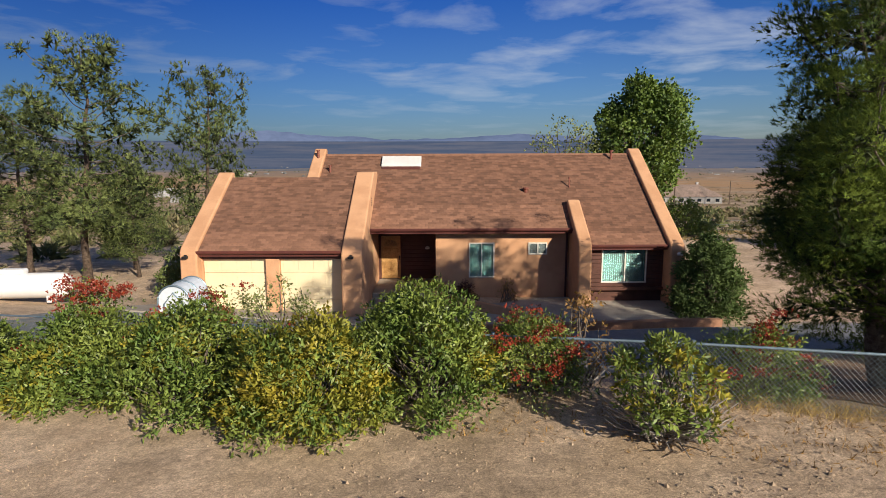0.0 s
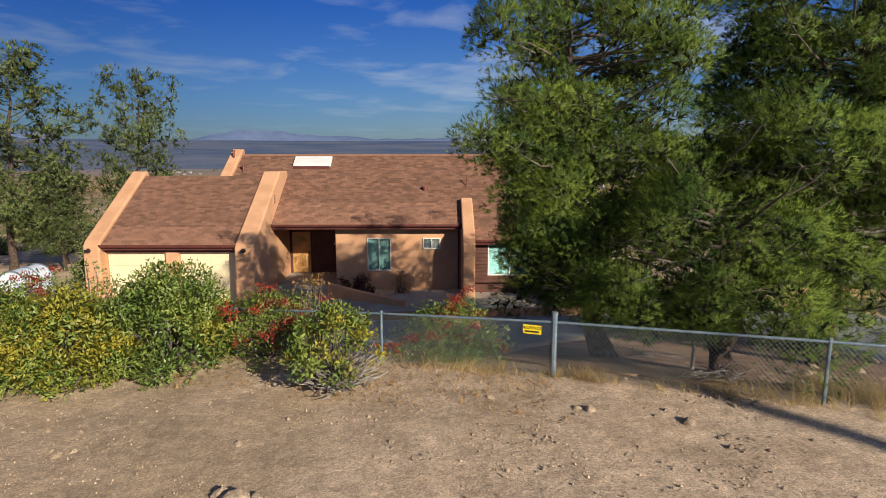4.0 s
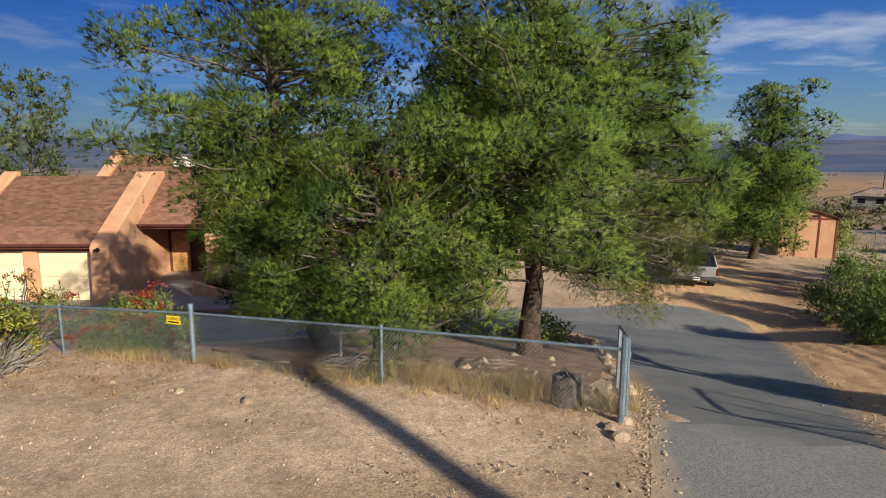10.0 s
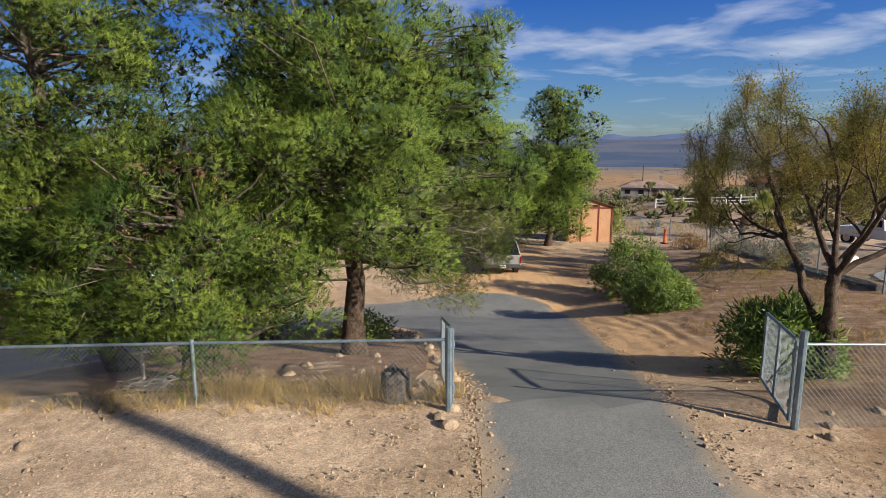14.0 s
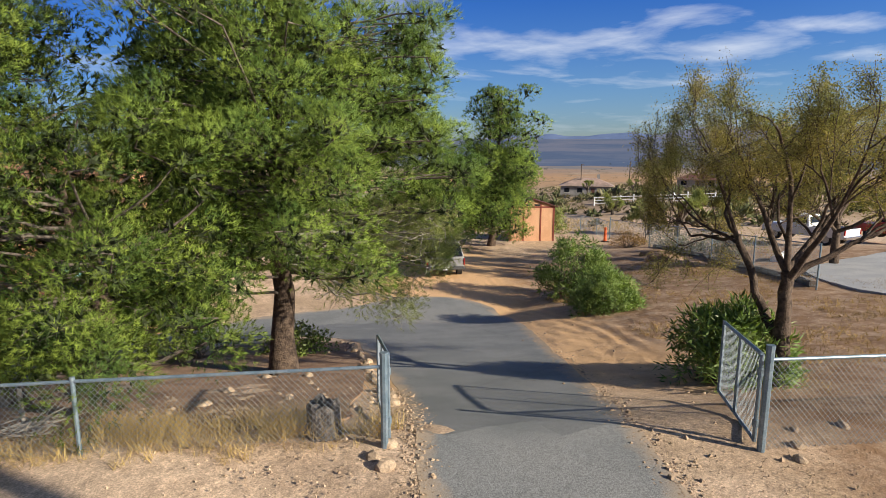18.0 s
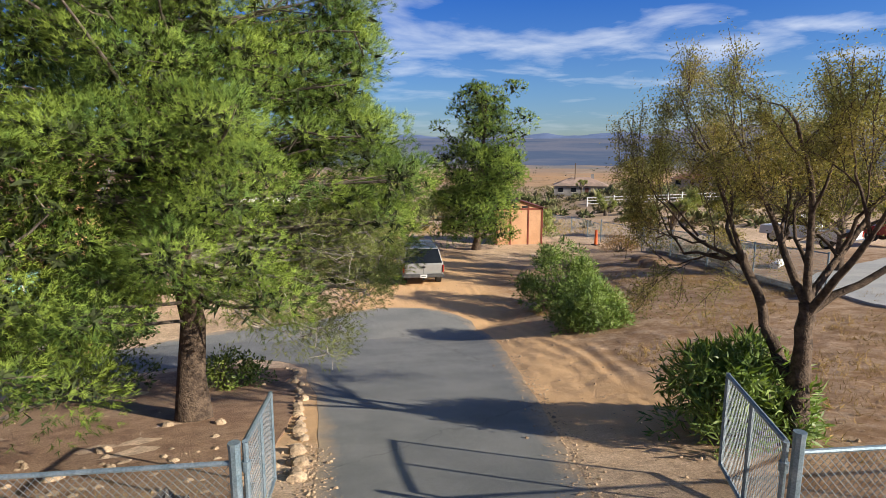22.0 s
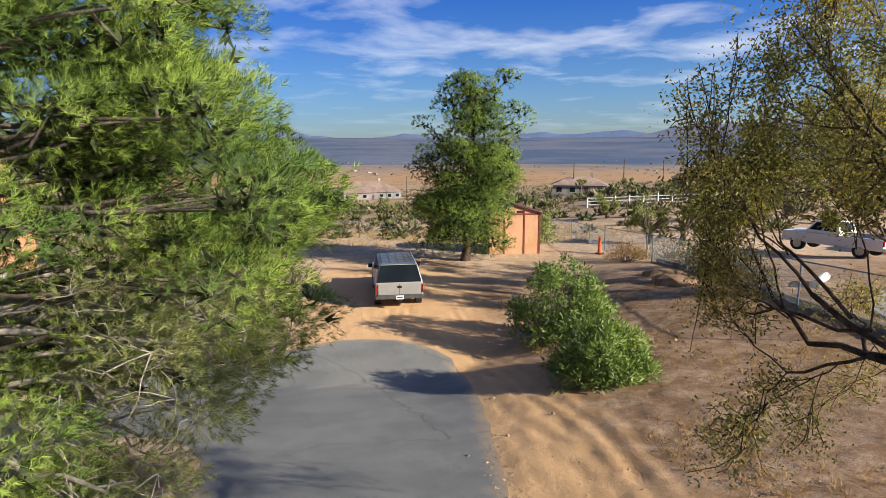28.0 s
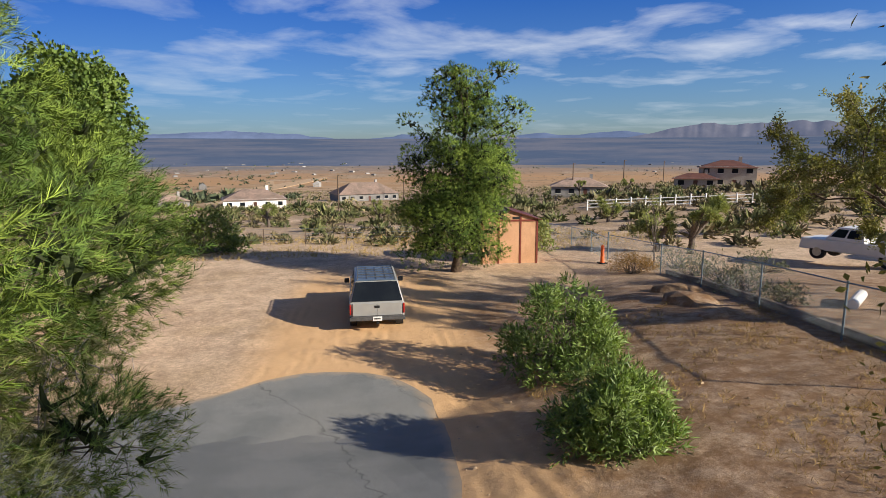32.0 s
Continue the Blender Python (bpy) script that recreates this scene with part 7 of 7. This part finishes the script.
M["wall_dirty"] = mat("stained_concrete", (0.24, 0.19, 0.145), (0.15, 0.115, 0.085), 1.6, 0.95, 0.4, 40.0)
M["drive_grey"] = mat("grey_drive", (0.33, 0.335, 0.33), (0.40, 0.395, 0.38), 0.7, 0.9, 0.3, 40.0, coords="World")
# the neighbour's side: low wall, drive, culvert pipe
low_wall("retaining_wall", [(29.9 + 0.0 * k, 9.9, 0.22) if k == 0 else (np.interp(k, [0, 3, 6, 9, 12], [29.9, 32.1, 34.4, 36.7, 38.8]), np.interp(k, [0, 3, 6, 9, 12], [9.4, 13.3, 17.1, 21.2, 25.3]), 0.22) for k in range(13)], 0.3, 0.2, M["wall_dirty"], "low stained concrete wall under the neighbour's fence")
sheet("neighbour_drive", [(30.2, 8.4), (33.6, 12.4), (38, 14.0), (45, 15.5), (60, 19), (60, 8), (44, 4), (36, 3), (30.4, 4)], 0.05, M["drive_grey"], "grey dusty drive next door", "driveway", step=1.5)
pipe = thing("culvert_pipe", "white concrete pipe lying on the dirt", "pipe", 37.2, 15.9, ground_z(37.2, 15.9) + 0.17, 20)
part("shell", tubesbm([(-1.0, 0, 0), (1.0, 0, 0)], 0.17, 14), M["tank_white"], pipe)
for x, y, r in ((33.4, 19.3, 1.3), (35.0, 21.4, 1.1), (32.2, 17.4, 0.9)):
    md = new("dirt_mound", rock_mesh("dirt_mound", int(x * 7), 0.42))
    md.data.materials.clear()
    md.data.materials.append(M["dirt"])
    md.matrix_basis = pose(x, y, ground_z(x, y) - 0.15, 0, 0, x * 40) @ Matrix.Diagonal((r, r * 0.8, r * 0.9, 1))
    tagged(md, "heap of bare dirt by the fence", "mound", "dirt heaps")


# ---- desert plants and the valley ----
def joshua(x, y, h, seed, label="spiky joshua tree with a shaggy trunk"):
    rs = np.random.RandomState(seed)
    t = thing("joshua_tree", label, "tree", x, y, ground_z(x, y) - 0.1, group="joshua trees")
    bars, heads = [], []
    bars.append((wander(rs, (0, 0, 0), (0, 0, h * 0.45), 5, 0.05), np.linspace(0.22, 0.17, 5)))
    for k in range(rs.randint(6, 10)):
        a = rs.uniform(0, 6.28)
        e = np.array([math.cos(a) * h * 0.32, math.sin(a) * h * 0.32, h * rs.uniform(0.5, 0.95)])
        bars.append((wander(rs, (0, 0, h * rs.uniform(0.25, 0.45)), e, 6, 0.08), np.linspace(0.14, 0.1, 6)))
        heads.append(e)
        heads.append(e + rs.normal(size=3) * 0.3)
    tubes("trunk", bars, M["grey_bark"], t, "", 7)
    c = np.array(heads)
    p, d = lobe_points(rs, c, np.full(len(c), 0.22), 1.0, 1100, 0.0)
    v, f = blades(rs, p, d, 3, 0.42, 0.05, 0.3)
    under(new("spiky_crown", mesh_np("spiky_crown", v, f, M["needle_dry"])), t, "stiff grey-green blades", "stuff")
    return t


joshua(46.5, 30.3, 3.6, 1)
joshua(45.2, 32.0, 2.6, 2)
for x, y, h, s in ((112, 118, 4.0, 3), (122, 112, 3.4, 4), (58, 50, 2.4, 5), (44, 78, 3.4, 6), (30, 82, 3.0, 7), (62, 96, 3.6, 8)):
    joshua(x, y, h, s)
sapling = broadleaf("sapling", "slender sapling with thin leaves by the fence", 40.3, 27.6, 4.2, 0.9, 205, 12, 60, "needle_dry", (0.12, 0.04), 0.05, lobe=0.4, low=0.5)


def far_ok(x, y, r):
    rad, ang = np.hypot(x - 10, y), np.degrees(np.arctan2(x - 10, y))
    return (rad > 50) & (ang > -75) & (ang < 80) & ~((np.abs(x + 12) < 6) & (y < 40)) & ~((x > 30) & (x < 70) & (y < 29))


def scrub(name, label, n, span, size, seed, material, per=34, keep=far_ok, cat="scrub", thin=0.17):
    """Low desert bushes, many in one mesh."""
    r = np.random.RandomState(seed)
    rad = np.sqrt(r.uniform(span[0] ** 2, span[1] ** 2, n))
    ang = np.radians(r.uniform(-72, 78, n))
    x, y = 10 + rad * np.sin(ang), rad * np.cos(ang)
    ok = keep(x, y, r)
    x, y, rad = x[ok], y[ok], rad[ok]
    s = size * r.lognormal(0, 0.35, len(x))
    z = height(x, y)
    k = per
    d = unit(r.normal(size=(len(x), k, 3)) + [0, 0, 0.5])
    d[..., 2] = np.abs(d[..., 2])
    at = np.stack([x, y, z], -1)[:, None] + d * s[:, None, None] * [0.75, 0.75, 0.6] * r.uniform(0.4, 1.0, (len(x), k, 1))
    w = unit(d + 0.5 * r.normal(size=d.shape))
    sd = unit(np.cross(w, r.normal(size=d.shape))) * (s * thin)[:, None, None]
    tip = at + w * (s * 0.5)[:, None, None]
    v = np.stack([at - sd, at + sd, tip], 2).reshape(-1, 3)
    return tagged(new(name, mesh_np(name, v, np.arange(len(v)).reshape(-1, 3), material)), label, cat, kind="stuff")


M["olive_scrub"] = mat("olive_scrub", (0.14, 0.15, 0.055), (0.085, 0.10, 0.04), 0.4, 0.8, 0.0, 3.0, island=0.4)
M["flat_scrub"] = mat("flat_scrub", (0.26, 0.19, 0.105), (0.19, 0.145, 0.085), 0.02, 0.8, 0.0, 3.0, island=0.3)
scrub("desert_scrub", "grey-tan sagebrush on the slope", 800, (50, 130), 1.0, 101, M["sage"], 70, thin=0.09)
scrub("desert_scrub", "olive creosote bushes on the slope", 800, (50, 200), 1.3, 102, M["olive_scrub"], 70, thin=0.1)
scrub("desert_scrub", "tan scrub over the lower slope", 4200, (110, 420), 1.2, 103, M["sage"], 10)
scrub("far_scrub", "dark dots of scrub on the desert flats", 7000, (380, 1700), 0.9, 104, M["flat_scrub"], 7)
scrub("far_trees", "dark green trees among the valley houses", 900, (190, 1000), 2.6, 105, M["far_green"], 26, cat="trees", keep=lambda x, y, r: (np.degrees(np.arctan2(x - 10, y)) < 16) & (r.uniform(size=len(x)) < 0.7))
scrub("far_trees", "hazy groves across the valley town", 3500, (900, 4200), 4.2, 106, M["far_green"], 7, cat="trees", keep=lambda x, y, r: r.uniform(size=len(x)) < 0.8)
grove = scrub("far_grove", "row of dark green trees behind the valley houses", 150, (215, 290), 4.0, 107, M["far_green"], 60, cat="trees", keep=lambda x, y, r: (np.degrees(np.arctan2(x - 10, y)) > -4) & (np.degrees(np.arctan2(x - 10, y)) < 14))

M["far_wall"] = mat("far_house_walls", (0.26, 0.25, 0.235), (0.17, 0.165, 0.16), 0.02, 0.8, 0.0, 1.0, each=0.2, island=0.45)
M["far_roof"] = mat("far_house_roofs", (0.28, 0.20, 0.16), (0.20, 0.15, 0.12), 0.3, 0.9, 0.1, 2.0, each=0.3)
M["cream_wall"] = mat("cream_wall", (0.42, 0.38, 0.32), (0.36, 0.32, 0.27), 0.5, 0.85, 0.1, 6.0)
M["red_roof"] = mat("red_tile_roof", (0.15, 0.065, 0.05), (0.11, 0.05, 0.04), 0.8, 0.8, 0.2, 6.0)


def far_house(x, y, w, d, h, roof_h, rz, label, roof="far_roof", wall="far_wall", storeys=1, hip=True):
    """A neighbouring house: walls, hipped or gabled roof, windows and a door."""
    e = thing("neighbour_house", label, "house", x, y, ground_z(x, y) - 0.3, rz)
    part("wall", box(-w / 2, w / 2, -d / 2, d / 2, -0.6, h + 0.3), M[wall], e)
    o, k = 0.6, (d / 2 if hip else 0.0)
    bm = bmesh.new()
    a = [bm.verts.new(p) for p in ((-w / 2 - o, -d / 2 - o, h), (w / 2 + o, -d / 2 - o, h), (w / 2 + o, d / 2 + o, h), (-w / 2 - o, d / 2 + o, h))]
    r0, r1 = bm.verts.new((-w / 2 + k - (0 if hip else o), 0, h + roof_h)), bm.verts.new((w / 2 - k + (0 if hip else o), 0, h + roof_h))
    for f in ((a[0], a[1], r1, r0), (a[2], a[3], r0, r1), (a[3], a[0], r0), (a[1], a[2], r1), (a[3], a[2], a[1], a[0])):
        bm.faces.new(f)
    bmesh.ops.recalc_face_normals(bm, faces=bm.faces[:])
    part("roof", bm, M[roof], e)
    n = max(2, int(w / 3.2))
    for s in range(storeys):
        for i in range(n):
            xx = -w / 2 + w * (i + 0.5) / n
            big = i == n // 2 and s == 0
            win = part("door" if big else "window", box(xx - (0.5 if big else 0.7), xx + (0.5 if big else 0.7), -d / 2 - 0.03, -d / 2 + 0.02, (0.3 if big else 1.2) + s * 2.8, 2.4 + s * 2.8), M["brown_board"] if big else M["car_glass"], e)
            if not big:
                part("sill", box(xx - 0.8, xx + 0.8, -d / 2 - 0.08, -d / 2 - 0.03, 1.1 + s * 2.8, 1.2 + s * 2.8), M["white_frame"], win)
    part("chimney", box(w * 0.2, w * 0.2 + 0.8, 0.2, 1.0, h, h + roof_h + 0.9), M[wall], e)
    return e


far_house(93.0, 224.0, 24, 13, 3.2, 4.2, 0, "low house with a wide brown roof down the slope")
far_house(45.5, 190.0, 18, 12, 3.0, 3.0, -6, "white house with a pale hip roof down the slope", wall="tank_white")
far_house(23.0, 205.0, 9, 8, 2.8, 2.0, 8, "small pale outbuilding down the slope")
far_house(150.0, 106.0, 13, 10, 5.4, 1.8, -50, "two-storey cream house with dark red roof", "red_roof", "cream_wall", storeys=2)
far_house(141.0, 108.0, 10, 6, 2.7, 1.4, -50, "low wing with a dark red roof", "red_roof", "cream_wall")
far_house(120.0, 128.0, 14, 9, 3.0, 2.2, -40, "low tan house beyond the joshua trees")

M["white_rail"] = mat("white_rail", (0.75, 0.75, 0.73), (0.70, 0.70, 0.68), 2.0, 0.6, 0.0, speck=0.05)
rail = thing("rail_fence", "white post-and-rail fence next door", "fence")
a, b = np.array((70.0, 67.0)), np.array((88.0, 53.0))
for k in range(13):
    p = a + (b - a) * k / 12
    part("post", box(p[0] - 0.07, p[0] + 0.07, p[1] - 0.07, p[1] + 0.07, ground_z(*p) - 0.2, ground_z(*p) + 1.5), M["white_rail"], rail)
for z in (0.5, 0.95, 1.4):
    bar("rail", (*a, ground_z(*a) + z), (*b, ground_z(*b) + z), 0.06, rail, "white_rail")

bx = thing("blue_shed", "small blue box among the scrub", "box", 133.0, 150.0, ground_z(133, 150) - 0.1, -25)
part("body", box(-1.5, 1.5, -1.2, 1.2, 0, 2.4, 0.03), M["blue_tarp"], bx)
part("lid", box(-1.6, 1.6, -1.3, 1.3, 2.4, 2.55, 0.02), M["blue_tarp"], bx)
for x, y in ((118, 128), (140, 132), (176, 150), (60, 150), (104, 210)):
    utility_pole("distant wooden utility pole", x, y, 9.0, 0.16, (1.2, 0.3))

# wire fence at the far edge of the yard
wf = thing("wire_fence", "thin post-and-wire fence at the yard's edge", "fence")
pts = [(15 + 3.0 * k, 54.0 - 0.95 * k) for k in range(9)]
for x, y in pts:
    bar("post", (x, y, ground_z(x, y) - 0.2), (x, y, ground_z(x, y) + 1.35), 0.04, wf, "pole_wood")
for z in (0.5, 0.9, 1.3):
    for p, q in zip(pts, pts[1:]):
        bar("wire", (*p, ground_z(*p) + z), (*q, ground_z(*q) + z), 0.008, wf, "galv", sides=4)


def town(n, span, size, seed, label):
    """Houses of the valley as small walled and roofed blocks in one mesh."""
    r = np.random.RandomState(seed)
    rad, ang = r.uniform(*span, n), np.radians(r.uniform(-72, 70, n))
    x, y = 10 + rad * np.sin(ang), rad * np.cos(ang)
    ok = (np.array([noise.noise((a * 0.0016, b * 0.0016, 3.0)) for a, b in zip(x, y)]) > -0.12) & ~((np.degrees(ang) > 18) & (rad < 900))
    x, y = x[ok], y[ok]
    z = height(x, y)
    w, d, h, t = size * r.uniform(0.7, 1.8, len(x)), size * r.uniform(0.5, 0.9, len(x)), size * r.uniform(0.24, 0.42, len(x)), r.uniform(0, 3.14, len(x))
    c, s = np.cos(t), np.sin(t)
    base = np.array([(-1, -1, 0), (1, -1, 0), (1, 1, 0), (-1, 1, 0), (-1, -1, 1), (1, -1, 1), (1, 1, 1), (-1, 1, 1), (-0.6, 0, 1.5), (0.6, 0, 1.5)], float)
    lx, ly, lz = base[None, :, 0] * w[:, None] / 2, base[None, :, 1] * d[:, None] / 2, base[None, :, 2] * h[:, None]
    v = np.stack([x[:, None] + lx * c[:, None] - ly * s[:, None], y[:, None] + lx * s[:, None] + ly * c[:, None], z[:, None] + lz - 0.3], -1)
    f = np.array([(0, 1, 5), (0, 5, 4), (1, 2, 6), (1, 6, 5), (2, 3, 7), (2, 7, 6), (3, 0, 4), (3, 4, 7), (4, 5, 9), (4, 9, 8), (6, 7, 8), (6, 8, 9), (5, 6, 9), (7, 4, 8)])
    faces = (np.arange(len(x))[:, None, None] * 10 + f[None]).reshape(-1, 3)
    return tagged(new("valley_houses", mesh_np("valley_houses", v, faces, M["far_wall"])), label, "houses", kind="stuff")


town(34, (290, 900), 10, 111, "scattered pale houses on the valley floor")
town(900, (1000, 4300), 6.5, 112, "distant pale houses of the valley town")

# dirt tracks on the slope
M["track"] = mat("pale_track", (0.50, 0.35, 0.21), (0.45, 0.31, 0.185), 0.2, 0.95, 0.2, 6.0, coords="World")
sheet("dirt_track", [(70, 330), (74, 330), (150, 700), (142, 700)], 0.5, M["track"], "pale dirt track across the flats", "road", step=30, edge=0.0, thick=0.4)
sheet("dirt_track", [(40, 400), (60, 385), (240, 800), (225, 810)], 0.5, M["track"], "pale dirt track across the flats", "road", step=30, edge=0.0, thick=0.4)


# ---- mountains at the valley's far side ----
def backdrop(name, radius, base, rise, scale, seed, colour, glow, lo=-80, hi=85, humps=()):
    ang = np.radians(np.linspace(lo, hi, 420))
    k = np.array([noise.fractal((a * scale, seed, 0.0), 1.05, 2.2, 8) for a in ang])
    k = np.clip((k - np.percentile(k, 12)) / (np.percentile(k, 99) - np.percentile(k, 12)), 0, 1.2)
    for at, wide, up_ in humps:
        k = np.maximum(k, (0.82 + 0.25 * k) * up_ * np.exp(-((np.degrees(ang) - at) / wide) ** 2))
    rows = []
    for f, q in ((0.0, 0.0), (0.35, 0.35), (0.7, 0.72), (1.0, 1.0)):
        rough = np.array([noise.fractal((a * scale * 9, seed + f * 5, 1.0), 0.8, 2.0, 4) for a in ang]) * 0.10 * (f > 0)
        r = radius + 160 * q
        rows.append(np.stack([10 + r * np.sin(ang), r * np.cos(ang), base - 30 * (f == 0) + rise * k * (f + rough * k)], -1))
    v = np.stack(rows)
    m, n = v.shape[:2]
    i, j = np.meshgrid(np.arange(m - 1), np.arange(n - 1), indexing="ij")
    q = np.stack([i * n + j, i * n + j + 1, (i + 1) * n + j + 1, (i + 1) * n + j], -1).reshape(-1, 4)
    # air haze over the ranges is painted as bluish colour plus a blue emission
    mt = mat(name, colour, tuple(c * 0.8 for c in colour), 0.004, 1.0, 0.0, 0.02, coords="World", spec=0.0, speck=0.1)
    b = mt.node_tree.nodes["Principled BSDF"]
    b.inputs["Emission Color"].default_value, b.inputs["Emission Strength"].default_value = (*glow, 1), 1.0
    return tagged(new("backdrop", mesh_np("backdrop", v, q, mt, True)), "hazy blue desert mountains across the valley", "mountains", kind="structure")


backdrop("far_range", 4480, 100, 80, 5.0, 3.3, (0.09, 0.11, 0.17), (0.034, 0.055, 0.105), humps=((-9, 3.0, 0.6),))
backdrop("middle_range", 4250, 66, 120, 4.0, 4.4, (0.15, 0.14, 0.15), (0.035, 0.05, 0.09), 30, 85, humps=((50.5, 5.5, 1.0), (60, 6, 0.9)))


def far_plain(radii):
    """The hazy floor of the valley, past the near flats, as a shallow ring under the mountains."""
    ang, rad = np.radians(np.linspace(-80, 85, 160)), np.array(radii, float)
    a, r = np.meshgrid(ang, rad, indexing="ij")
    x, y = 10 + r * np.sin(a), r * np.cos(a)
    z = height(x, y) + np.interp(r, [radii[0], radii[0] * 1.25], [-1.5, 6.0])
    i, j = np.meshgrid(np.arange(len(ang) - 1), np.arange(len(rad) - 1), indexing="ij")
    n = len(rad)
    q = np.stack([i * n + j, (i + 1) * n + j, (i + 1) * n + j + 1, i * n + j + 1], -1).reshape(-1, 4)[:, ::-1]
    # the haze is only this blue-grey base colour and its added glow
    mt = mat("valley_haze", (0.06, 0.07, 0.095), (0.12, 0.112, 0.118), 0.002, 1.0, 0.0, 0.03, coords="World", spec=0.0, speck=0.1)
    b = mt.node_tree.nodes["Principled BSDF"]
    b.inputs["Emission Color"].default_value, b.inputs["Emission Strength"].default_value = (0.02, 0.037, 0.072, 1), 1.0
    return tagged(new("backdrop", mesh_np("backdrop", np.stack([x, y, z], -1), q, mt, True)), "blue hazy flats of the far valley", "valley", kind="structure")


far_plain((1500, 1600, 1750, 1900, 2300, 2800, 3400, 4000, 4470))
